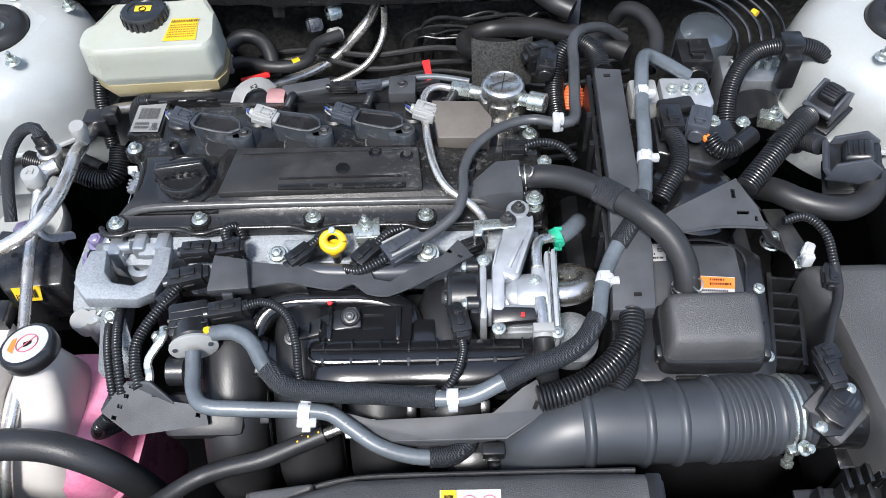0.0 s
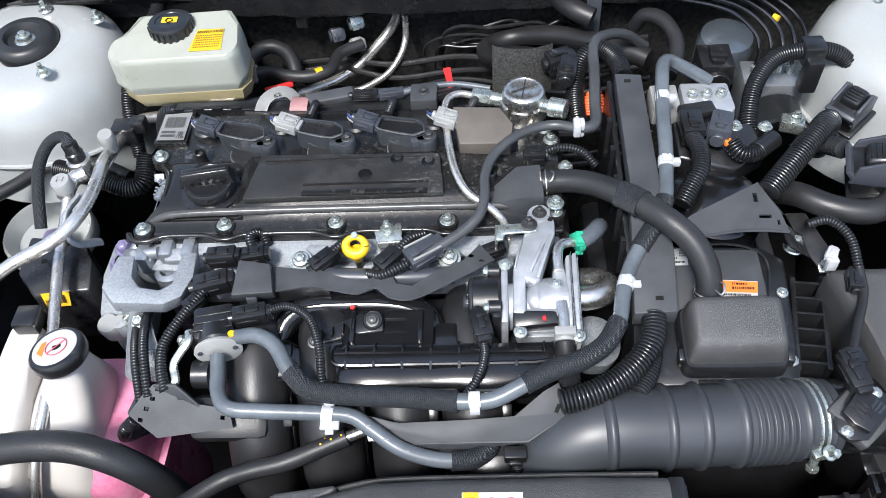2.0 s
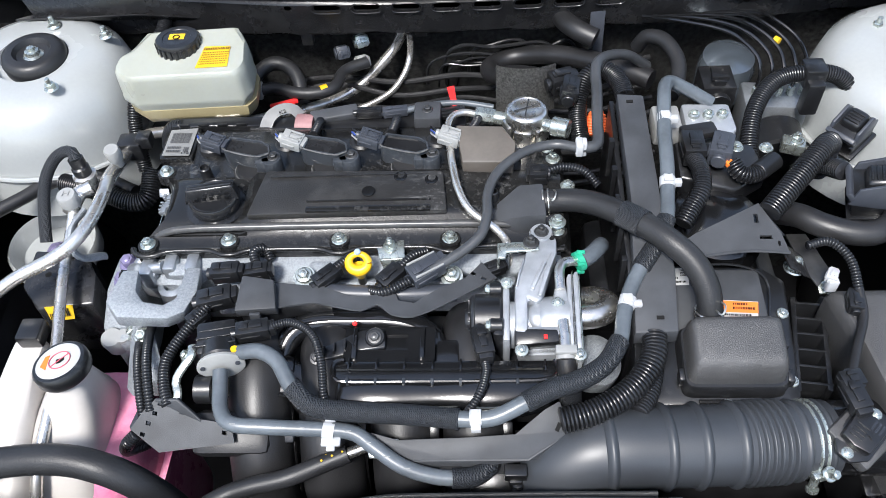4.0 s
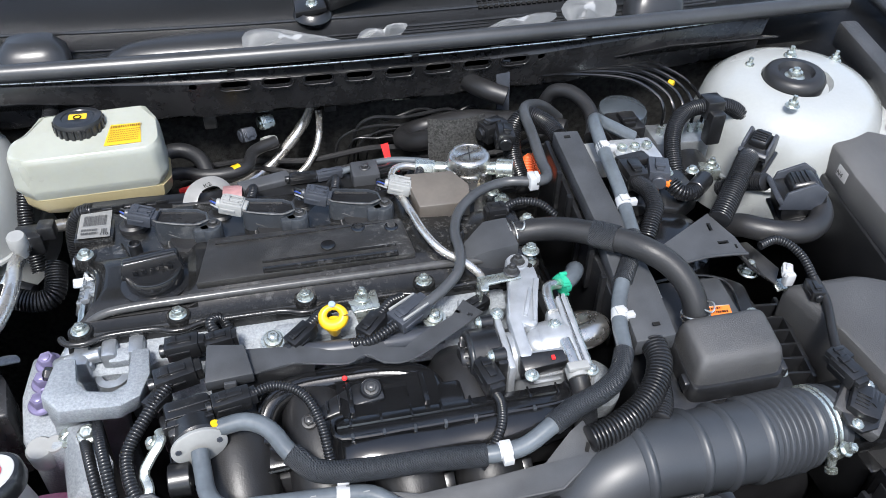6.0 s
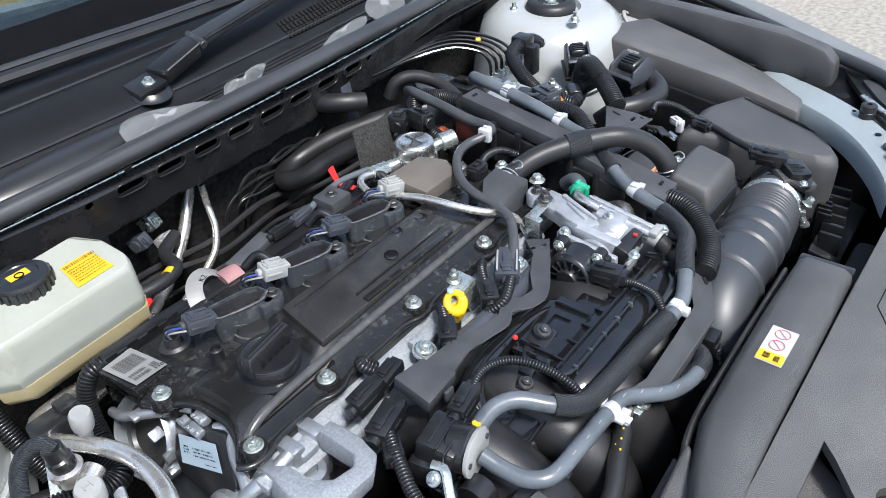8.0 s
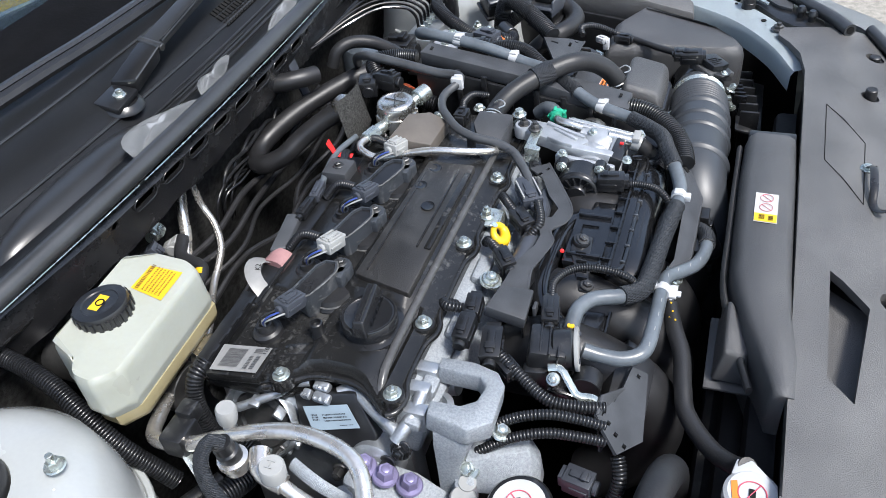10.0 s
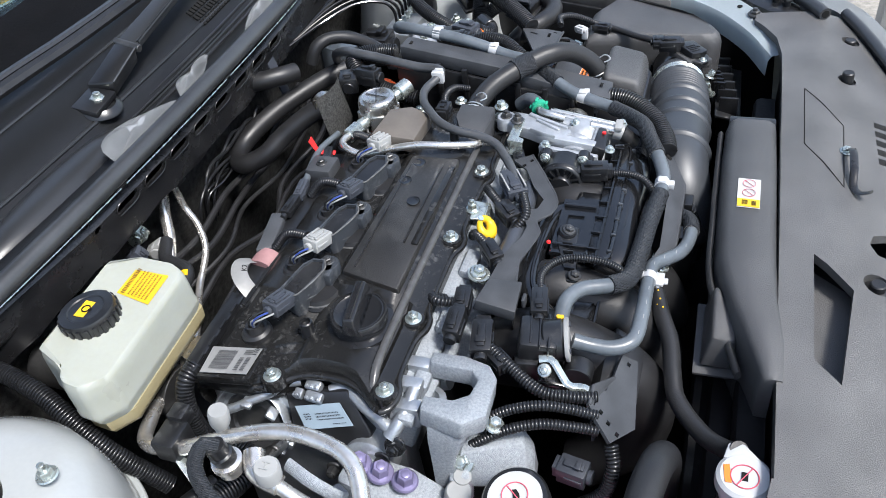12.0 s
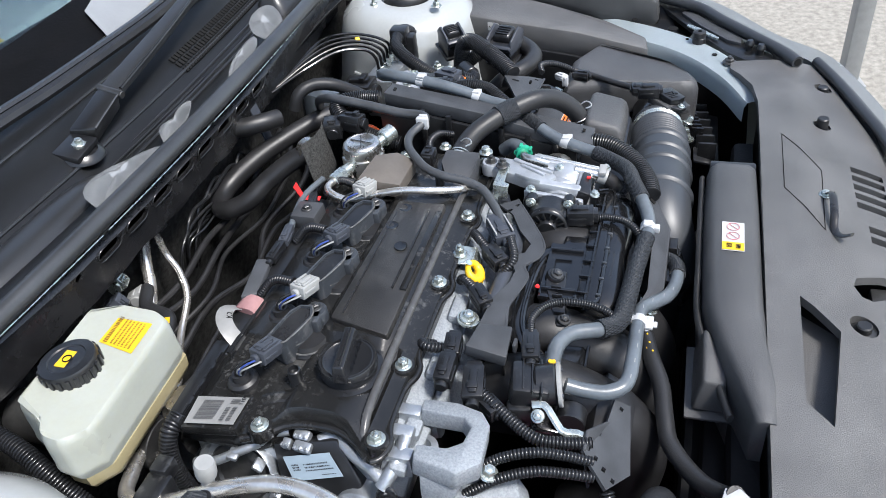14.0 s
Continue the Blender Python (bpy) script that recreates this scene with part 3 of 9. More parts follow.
    for a, b in ((0.612, 0.214), (0.596, 0.196)):
        part("edge_clip", lathe(B(), (s * a, b, 0.892), (0, 0, 1), [(0.006, 0), (0.006, 0.010), (0.0085, 0.011), (0.0085, 0.014), (0.005, 0.020), (0, 0.020)], 14), "black_plastic", plate)
    part("beam_bolt", bolt(B(), (s * 0.560, 0.247, 0.893), (0, 0, 1), 0.008, 0.008, 0.003), "dark_metal", beam_ob)
    part("beam_plug", lathe(B(), (s * 0.640, 0.301, 0.890), (0, 0, 1), [(0.012, 0), (0.0115, 0.012), (0.0105, 0.013), (0.0115, 0.014), (0.0115, 0.023), (0.009, 0.0245), (0.004, 0.0245), (0.004, 0.020), (0, 0.020)], 20), "rubber", beam_ob, "black rubber stop")

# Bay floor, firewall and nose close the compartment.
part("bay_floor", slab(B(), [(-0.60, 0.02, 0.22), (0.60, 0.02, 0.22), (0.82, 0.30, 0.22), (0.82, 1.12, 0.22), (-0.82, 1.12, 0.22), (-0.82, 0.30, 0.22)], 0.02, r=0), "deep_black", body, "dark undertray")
# White bowl of the inner wheel house, with a purple bolt.
bowl = part("wheelhouse_bowl", lathe(B(), (-0.612, 0.715, 0.68), (0.05, -0.05, 1), [(0.050, 0.07), (0.066, 0.08), (0.066, 0.10), (0.062, 0.106), (0.058, 0.10), (0.050, 0.08), (0.0, 0.07)], 40), "white_paint", body, "white pressed bowl in the wheel house")
part("bowl_bolt", bolt(B(), (-0.590, 0.690, 0.785), (0, -0.2, 1), 0.012, 0.014), "purple", bowl, "purple-marked bolt")
part("bay_trim", sweep(B(), [(-0.66, 0.69, 0.865), (-0.619, 0.725, 0.866), (-0.583, 0.757, 0.866), (-0.519, 0.762, 0.864), (-0.464, 0.740, 0.858)], 0.010, 10), "rubber", body, "black trim bead along the wheel house")
t = B()
rows = []
for y, z in ((1.08, 0.22), (1.06, 0.60), (1.045, 0.80), (1.035, 0.90), (1.02, 0.955)):
    rows.append([t.verts.new((x, y + 0.012 * math.sin(9 * x + 4 * z) * (z < 0.93), z)) for x in np.linspace(-0.85, 0.85, 60)])
for u, v in zip(rows, rows[1:]):
    for k in range(59):
        t.faces.new((u[k], u[k + 1], v[k + 1], v[k]))
bmesh.ops.solidify(t, geom=list(t.faces), thickness=0.01)
part("firewall", t, "felt", body, "dark felt-covered firewall")
part("front_crossmember", box(B(), (0, 0.06, 0.52), (1.2, 0.10, 0.60), 0.02), "deep_black", body, "dark front crossmember")
nose = [(s * x, y - 0.012, z - 0.01) for s, pts in ((-1, EDGE[4:]), (1, EDGE[4:-1][::-1])) for x, y, z in pts]
t = B()
rows = [[t.verts.new((p.x * (1 + 0.03 * k), p.y - 0.045 * k, p.z - 0.02 * k - 0.035 * k * k)) for p in spline(nose, 0.05)] for k in range(5)]
for u, v in zip(rows, rows[1:]):
    for k in range(len(u) - 1):
        t.faces.new((u[k], u[k + 1], v[k + 1], v[k]))
bmesh.ops.solidify(t, geom=list(t.faces), thickness=0.004)
part("front_bumper", t, "white_paint", body, "white front bumper top")

# ---- cowl, wipers and windscreen ----
cowl = thing("windscreen_cowl", (0, 1.0, 0.99), "black plastic cowl panel with vents below the windscreen", "cowl")


def along(profile, bow=0.0, x0=-0.82, x1=0.82, n=70, wave=0.0):
    """A sheet whose section in y and z runs across the car; bow: how far its ends sit back."""
    t = B()
    xs = np.linspace(x0, x1, n)
    rows = [[t.verts.new((x, y + bow * (x / 0.8) ** 2 + wave * math.sin(40 * x), z)) for x in xs] for y, z in profile]
    for u, v in zip(rows, rows[1:]):
        for k in range(n - 1):
            t.faces.new((u[k], u[k + 1], v[k + 1], v[k]))
    return t


# The raised bonnet stands over the bay, with its dark liner underneath, on a gas strut.
t = along([(1.28, 1.42), (1.24, 1.52), (1.14, 1.88), (1.06, 2.14), (1.03, 2.24)], -0.05, -0.74, 0.74, 24)
bmesh.ops.solidify(t, geom=list(t.faces), thickness=0.02)
bonnet = part("bonnet", t, "white_paint", body, "raised white bonnet")
t = along([(1.235, 1.45), (1.20, 1.54), (1.095, 1.88), (1.03, 2.10)], -0.05, -0.66, 0.66, 24)
bmesh.ops.solidify(t, geom=list(t.faces), thickness=0.008)
part("bonnet_liner", t, "felt", bonnet, "dark felt bonnet liner")
strut = part("gas_strut", cyl(B(), (0.769, 0.776, 0.965), (0.900, 0.900, 1.40), 0.009), "black_plastic", body, "black gas strut")
part("strut_rod", cyl(B(), (0.900, 0.900, 1.40), (0.960, 0.960, 1.62), 0.005), "steel", strut)

t = along([(0.985, 1.005), (0.990, 1.022), (1.015, 1.024), (1.03, 1.012), (1.055, 1.013), (1.075, 1.035), (1.10, 1.052), (1.145, 1.066), (1.20, 1.070), (1.235, 1.065), (1.26, 1.05)], 0.06)
bmesh.ops.solidify(t, geom=list(t.faces), thickness=0.003)
part("cowl_body", t, "cowl_plastic", cowl, sharp=50)
for y, z, x0, x1, r in ((1.0745, 1.0355, -0.78, 0.78, 0.0026), (1.054, 1.0165, -0.62, 0.20, 0.0014), (1.146, 1.0675, -0.78, 0.78, 0.0022)):
    part("cowl_ridge", sweep(B(), [(x, y + 0.06 * (x / 0.8) ** 2, z) for x in np.linspace(x0, x1, 12)], r, 8, step=0.03), "cowl_plastic", cowl)
part("cowl_bulge", loft(B(), [(-0.22, 1.050, 1.010, 0.150, 0.036), (-0.22, 1.050, 1.020, 0.140, 0.032), (-0.22, 1.050, 1.028, 0.120, 0.025), (-0.22, 1.050, 1.033, 0.090, 0.016), (-0.22, 1.050, 1.035, 0.05, 0.008)], 48, 2.2), "cowl_plastic", cowl, "rounded bulge of the cowl")
for y, z, x0 in ((1.0395, 1.0135, -0.06), (1.050, 1.0140, -0.035), (1.0605, 1.0195, 0.0)):
    part("cowl_rib", sweep(B(), [(x, y + 0.06 * (x / 0.8) ** 2, z) for x in np.linspace(x0, 0.60, 14)], lambda u: 0.0006 + 0.0016 * min(1, 8 * u), 8, step=0.03), "cowl_plastic", cowl)
# Vent fields: rows of small slots, their inner shade painted as black cells.
for x0, x1, y0, z0 in ((0.19, 0.55, 1.074, 1.0335), (0.60, 0.76, 1.125, 1.0625), (-0.78, -0.36, 1.145, 1.068)):
    bm = B()
    for row in range(3 if x0 > 0 else 1):
        for x in np.arange(x0, x1, 0.009):
            yy = y0 + row * 0.0105 + 0.06 * (x / 0.8) ** 2
            box(bm, (x, yy, z0 + 0.002 + row * 0.0070), (0.0058, 0.0095, 0.004), 0, rx=34)
    part("vent_slot", bm, "ink_and_hole", cowl, "rows of narrow vent slots painted black")
part("cowl_hump", loft(B(), [(0.47, 1.04, 1.005, 0.05, 0.035), (0.47, 1.045, 1.040, 0.045, 0.03), (0.47, 1.05, 1.056, 0.03, 0.018)], 28, 3), "cowl_plastic", cowl)
part("cowl_hump", loft(B(), [(-0.46, 1.04, 1.005, 0.05, 0.035), (-0.46, 1.045, 1.036, 0.045, 0.03), (-0.46, 1.05, 1.05, 0.03, 0.018)], 28, 3), "cowl_plastic", cowl)

seal = thing("cowl_seal", (0, 0.97, 1.03), "long black rubber seal tube along the cowl edge", "seal")
pts = [(x, 0.968 + 0.045 * (x / 0.8) ** 2 - 0.02 * max(0, abs(x) - 0.6), 1.036 - 0.010 * (x / 0.8) ** 2) for x in np.linspace(-0.80, 0.80, 13)]
part("seal_tube", sweep(B(), pts, 0.0125, 16, step=0.02), "seal_rubber", seal)
part("seal_base", sweep(B(), [(p[0], p[1] + 0.012, p[2] - 0.012) for p in pts], 0.008, 8, step=0.03), "rubber", seal)

rail = thing("cowl_rail", (0, 0.98, 0.98), "black painted steel cowl rail with oval slots", "rail")
SLOTS = [-0.194 + 0.0592 * k for k in range(7)]


def rail_front(x):
    return 0.970 + 0.05 * (x / 0.8) ** 2


def slot_ring(cx, w, h, n=20, grow=0.0):
    out = []
    for k in range(n):
        a = 2 * math.pi * k / n
        c, s = math.cos(a), math.sin(a)
        out.append((cx + (w - h) * (1 if c > 1e-6 else -1 if c < -1e-6 else 0) + (h + grow) * c, 0.990 + (h + grow) * s))
    return out


def on_rail(x, z, proud=0.0):
    return Vector((x, rail_front(x) + 0.25 * (1.014 - z) - proud, z))


t = B()
low = [(x, 0.936 + 0.0025 * math.sin(37 * x) + 0.0018 * math.sin(91 * x + 1)) for x in np.linspace(-0.66, 0.66, 90)]
outer = low + [(0.66, 1.016), (-0.66, 1.016)]
holes = [slot_ring(cx, 0.019, 0.0055) for cx in SLOTS + [0.221]] + [slot_ring(-0.252, 0.0058, 0.0055), slot_ring(0.264, 0.0058, 0.0055)]
hole_slab(t, outer, holes, 0.0, 0.0025)
for v in t.verts:
    x, h, d = v.co
    v.co = on_rail(x, h, d)
part("rail_web", t, "black_paint", rail)
for cx in SLOTS + [0.221]:
    ring = [on_rail(x, z, 0.0025) for x, z in slot_ring(cx, 0.019, 0.0055, grow=0.004)]
    part("slot_rim", sweep(B(), ring + ring[:1], 0.0009, 6, step=0.004), "black_paint", rail)
t = along([(0.989, 0.937), (0.996, 0.931), (1.02, 0.925)], 0.05, -0.66, 0.66, 90, 0.002)
bmesh.ops.solidify(t, geom=list(t.faces), thickness=0.003)
part("rail_lower_flange", t, "black_paint", rail)
t = along([(1.006, 1.010), (1.016, 0.935)], 0.05, -0.66, 0.66, 40)
bmesh.ops.solidify(t, geom=list(t.faces), thickness=0.003)
part("rail_back", t, "deep_black", rail, "dark back sheet of the rail")
t = along([(0.9685, 1.0135), (0.969, 1.0165), (0.975, 1.0195), (1.0, 1.021)], 0.05, -0.66, 0.66, 90)
bmesh.ops.solidify(t, geom=list(t.faces), thickness=0.0015)
part("rail_upper_flange", t, "black_paint", rail, "worn shiny upper flange")
for x0, x1 in ((-0.62, -0.20), (-0.19, 0.06), (0.07, 0.33), (0.34, 0.62)):
    pts = [(x, rail_front(x) - 0.0025, 1.0165) for x in np.linspace(x0, x1, 9)]
    part("rail_edge", sweep(B(), pts, 0.0011, 6, step=0.03), "zinc", rail, "bare shiny sheet edge")
for k in range(6):
    x = -0.33 + 0.13 * k
    part("rail_clip", box(B(), (x, rail_front(x) - 0.002, 1.0205), (0.022, 0.008, 0.002), 0.0006), "dark_metal", rail)
for s in (-1, 1):
    t = B()
    slab(t, [(s * 0.36, 1.0, 0.965), (s * 0.64, 1.0, 0.985), (s * 0.66, 0.968, 0.996), (s * 0.48, 0.978, 0.992)], 0.003, r=0.001)
    part("rail_bracket", t, "black_paint", rail, "twisted sheet bracket at the rail end")

film = [([(-0.176, 0.986, 1.034), (-0.035, 0.986, 1.036), (-0.075, 0.998, 1.046), (-0.13, 1.008, 1.056), (-0.172, 1.004, 1.054)], "torn white strip of protective film"),
        ([(-0.022, 0.988, 1.032), (0.040, 0.988, 1.036), (0.058, 0.984, 1.060), (0.040, 0.996, 1.046), (-0.002, 1.004, 1.046)], "small torn curl of white film"),
        ([(0.312, 0.992, 1.030), (0.372, 0.992, 1.030), (0.384, 1.010, 1.060), (0.340, 1.024, 1.066), (0.300, 1.012, 1.052)], "torn white tab of protective film"),
        ([(0.165, 0.988, 1.034), (0.262, 0.990, 1.036), (0.290, 1.002, 1.048), (0.240, 1.006, 1.046), (0.190, 0.998, 1.040)], "narrow torn strip of white film")]
for pts, lab in film:
    t = B()
    rim = spline(pts + pts[:1], 0.009)[:-1]
    c = sum(rim, Vector()) / len(rim) + Vector((0, 0.004, 0.007))
    rows = [[t.verts.new(c.lerp(p, k) + Vector((0, 0, 0.004 * math.sin(3.1 * k) * math.sin(5 * i / len(rim) * math.pi)))) for i, p in enumerate(rim)] for k in (0.25, 0.5, 0.75, 1.0)]
    t.faces.new(rows[0])
    for a, b in zip(rows, rows[1:]):
        for k in range(len(rim)):
            t.faces.new((a[k], a[(k + 1) % len(rim)], b[(k + 1) % len(rim)], b[k]))
    bmesh.ops.solidify(t, geom=list(t.faces), thickness=0.0006)
    ob = part("film_scrap", t, "film", sharp=80)
    tagged(ob, lab, "film", "scraps of film")

tagged(part("film_scrap", slab(B(), [(0.262, 1.294, 1.0990), (0.230, 1.238, 1.0685), (0.345, 1.238, 1.0700), (0.47, 1.262, 1.0815), (0.46, 1.345, 1.1270)], 0.0006, (0, -0.5, 0.85), r=0), "film"), "pale straight-edged sheet of film on the windscreen edge", "film", "scraps of film")
wiper = thing("wiper_arm", (-0.069, 1.085, 1.05), "black wiper arm with a bolted pivot on the cowl", "wiper")
part("pivot_boss", lathe(B(), (-0.069, 1.085, 1.040), (0, -0.2, 1), [(0.030, 0), (0.028, 0.004), (0.021, 0.009), (0.019, 0.006), (0, 0.006)], 28), "black_plastic", wiper)
part("pivot_nut", bolt(B(), (-0.069, 1.085, 1.050), (0, -0.2, 1), 0.010, 0.009, 0.004), "zinc", wiper)
root = part("arm_root", slab(B(), [(-0.055, 1.106, 1.068), (-0.044, 1.070, 1.066), (0.016, 1.066, 1.086), (0.020, 1.100, 1.092)], 0.022, (0, -0.2, 1), 0.003), "black_plastic", wiper, "broad black arm root")
part("root_edge", sweep(B(), [(-0.044, 1.0705, 1.0665), (0.016, 1.0665, 1.0865)], 0.0016, 6), "dark_metal", root)
part("root_collar", slab(B(), [(-0.095, 1.110, 1.056), (-0.096, 1.068, 1.050), (-0.048, 1.068, 1.056), (-0.050, 1.108, 1.062)], 0.010, (0, -0.2, 1), 0.003), "black_plastic", root)
part("hinge_pin", cyl(B(), (0.019, 1.062, 1.083), (0.024, 1.104, 1.090), 0.0055), "dark_metal", wiper)
arm_w = part("arm", slab(B(), [(0.024, 1.098, 1.094), (0.022, 1.066, 1.088), (0.16, 1.078, 1.100), (0.34, 1.108, 1.110), (0.60, 1.158, 1.122), (0.60, 1.172, 1.124), (0.34, 1.130, 1.114), (0.16, 1.106, 1.106)], 0.010, (0, -0.2, 1), 0.002), "cowl_plastic", wiper)
part("arm_ridge", sweep(B(), [(0.026, 1.068, 1.089), (0.16, 1.080, 1.101), (0.34, 1.110, 1.111), (0.60, 1.160, 1.123)], 0.0025, 8, step=0.02), "black_plastic", arm_w)
blade = part("blade", sweep(B(), [(-0.55, 1.226, 1.084), (-0.34, 1.208, 1.090), (-0.085, 1.191, 1.087), (0.015, 1.185, 1.084), (0.14, 1.181, 1.082), (0.29, 1.178, 1.081), (0.46, 1.186, 1.084)], 0.0115, 8, flat=0.8, step=0.02), "rubber", wiper, "black rubber wiper blade")
part("blade_spoiler", sweep(B(), [(-0.55, 1.235, 1.094), (-0.34, 1.217, 1.100), (-0.085, 1.200, 1.097), (0.015, 1.194, 1.094), (0.14, 1.190, 1.092), (0.29, 1.187, 1.091), (0.46, 1.195, 1.094)], 0.007, 6, flat=0.6, step=0.02), "cowl_plastic", blade)

screen = thing("windscreen", (0, 1.26, 1.06), "tinted windscreen with black border", "windscreen")
t = along([(1.245, 1.062), (1.34, 1.115), (1.60, 1.27), (1.95, 1.43)], 0.10, -0.74, 0.74, 30)
bmesh.ops.solidify(t, geom=list(t.faces), thickness=0.005)
part("pane", t, "glass", screen)
t = along([(1.242, 1.0665), (1.28, 1.088), (1.318, 1.109)], 0.10, -0.76, 0.76, 30)
bmesh.ops.solidify(t, geom=list(t.faces), thickness=0.002)
part("border", t, "deep_black", screen, "black ceramic border")
dash = thing("dashboard", (0, 1.6, 0.9), "dark dashboard behind the windscreen", "dashboard")
t = along([(1.36, 1.06), (1.60, 1.10), (1.85, 1.09), (1.95, 0.95), (1.95, 0.3)], 0.08, -0.72, 0.72, 30)
bmesh.ops.solidify(t, geom=list(t.faces), thickness=0.01)
part("dash_top", t, "black_plastic", dash)
# Pale and yellow sheets added behind the glass to imitate its reflections.
part("paper", slab(B(), [(0.11, 1.355, 1.100), (0.24, 1.345, 1.103), (0.36, 1.42, 1.108), (0.36, 1.60, 1.112), (0.16, 1.58, 1.108)], 0.001, r=0), "label_white", dash, "large white sheet added for the windscreen's pale reflection")
part("paper", slab(B(), [(-0.20, 1.48, 1.095), (-0.02, 1.52, 1.098), (-0.06, 1.70, 1.108), (-0.24, 1.66, 1.104)], 0.001, r=0), "label_white", dash, "small white sheet added for the windscreen's pale reflection")
part("sheet", slab(B(), [(-0.30, 1.42, 1.104), (0.10, 1.340, 1.106), (0.32, 1.332, 1.106), (0.62, 1.40, 1.112), (0.62, 1.80, 1.118), (-0.30, 1.80, 1.112)], 0.001, r=0), "primer_paint", dash, "pale green-grey sheet added for the sky reflected in the windscreen")
part("reflection_band", slab(B(), [(-0.25, 1.47, 1.1075), (0.128, 1.366, 1.1085), (0.122, 1.338, 1.1080), (-0.25, 1.44, 1.1070)], 0.001, r=0), "label_yellow", dash, "yellow band added for a reflection in the windscreen")
t = B()
box(t, (0, 2.7, 0.75), (1.72, 2.0, 1.0), 0.05)
part("cabin_side", t, "white_paint", body)
part("cabin_glass", loft(B(), [(0, 2.62, 1.18, 0.80, 1.04), (0, 2.60, 1.30, 0.74, 0.84), (0, 2.60, 1.46, 0.64, 0.64)], 48, 6), "gloss_plastic", body, "dark tinted cabin windows")
t = along([(1.94, 1.425), (2.3, 1.50), (2.9, 1.50), (3.5, 1.3)], 0.10, -0.70, 0.70, 20)
bmesh.ops.solidify(t, geom=list(t.faces), thickness=0.01)
part("roof", t, "white_paint", body)
for wx in (-0.80, 0.80):
    for wy in (0.72, 3.40):
        tyre = part("wheel", lathe(B(), (wx - 0.1, wy, 0.33), (1, 0, 0), [(0.20, 0), (0.30, 0.005), (0.33, 0.03), (0.33, 0.17), (0.30, 0.195), (0.20, 0.2)], 40), "rubber", body, "black tyre")
        part("rim", lathe(B(), (wx - 0.09, wy, 0.33), (1, 0, 0), [(0.20, 0), (0.20, 0.18), (0.05, 0.17)], 30), "tube_alu", tyre, "alloy rim")

# ---- radiator support cover ----
cover = thing("radiator_cover", (0, 0.12, 0.86), "grey-black grained plastic cover over the radiator support", "cover")


def cover_z(x, y):
    back = min(1.0, max(0.0, (y - 0.02) / 0.13))
    return 0.862 + 0.045 * back**0.8 - 0.0125 * (x / 0.6) ** 2


side = [(0.36, 0.205), (0.42, 0.215), (0.47, 0.235), (0.515, 0.265), (0.52, 0.225), (0.535, 0.16), (0.50, 0.095), (0.42, 0.05), (0.30, 0.020), (0.15, 0.0)]
corner = [(0.36, 0.203), (0.410, 0.203), (0.469, 0.211), (0.508, 0.230), (0.531, 0.246), (0.560, 0.244), (0.570, 0.182), (0.575, 0.112), (0.528, 0.090), (0.460, 0.064), (0.350, 0.028), (0.20, 0.004)]
outline = [(-0.36, 0.203), (-0.1, 0.203), (0.15, 0.204)] + corner + [(0.0, -0.008)] + [(-x, y) for x, y in side[::-1]]


def rect(x0, y0, x1, y1):
    return [(x0, y0), (x1, y0), (x1, y1), (x0, y1)]


def disc(cx, cy, r, n=16):
    return [(cx + r * math.cos(2 * math.pi * k / n), cy + r * math.sin(2 * math.pi * k / n)) for k in range(n)]


recess = [(-0.055, 0.166), (-0.10, 0.125), (-0.24, 0.143), (-0.215, 0.168)]
holes = [recess] + [rect(0.160 + 0.022 * k, 0.035, 0.174 + 0.022 * k, 0.080) for k in range(5)] + [rect(0.088 + 0.022 * k, 0.030, 0.102 + 0.022 * k, 0.070) for k in range(2)]
holes += [[(-0.012, 0.103), (-0.028, 0.095), (-0.030, 0.082), (-0.02, 0.068), (-0.03, 0.02), (0.03, 0.02), (0.022, 0.066), (0.012, 0.085), (0.004, 0.098)]]
holes += [disc(0.360, 0.111, 0.013), disc(0.494, 0.099, 0.014), disc(-0.079, 0.098, 0.016)]
bm = B()
t = B()
loops = []
for pts in [outline] + holes:
    vs = []
    for i, p in enumerate(pts):
        q = pts[(i + 1) % len(pts)]
        steps = max(1, int(math.hypot(q[0] - p[0], q[1] - p[1]) / 0.02))
        vs += [t.verts.new((p[0] + (q[0] - p[0]) * k / steps, p[1] + (q[1] - p[1]) * k / steps, 0)) for k in range(steps)]
    loops += [t.edges.new((vs[i], vs[(i + 1) % len(vs)])) for i in range(len(vs))]
bmesh.ops.triangle_fill(t, use_beauty=True, use_dissolve=False, edges=loops)
for _ in range(3):
    long = [e for e in t.edges if e.calc_length() > 0.025]
    if long:
        bmesh.ops.subdivide_edges(t, edges=long, cuts=1)
        bmesh.ops.triangulate(t, faces=[f for f in t.faces if len(f.verts) > 3])
for v in t.verts:
    v.co.z = cover_z(v.co.x, v.co.y)
ex = bmesh.ops.extrude_face_region(t, geom=list(t.faces))
bmesh.ops.translate(t, vec=(0, 0, -0.012), verts=[v for v in ex["geom"] if isinstance(v, bmesh.types.BMVert)])
joined(bm, t)
part("cover_panel", bm, "cover_plastic", cover, sharp=35)
# The rear edge folds down; a soft crease runs along the panel.
t = along([(0.203, 0.908), (0.2045, 0.900), (0.2045, 0.84)], 0.0, -0.36, 0.36, 30)
for v in t.verts:
    v.co.z += cover_z(v.co.x, 0.203) - cover_z(0, 0.203)
bmesh.ops.solidify(t, geom=list(t.faces), thickness=0.003)
part("rear_fold", t, "cover_plastic", cover)
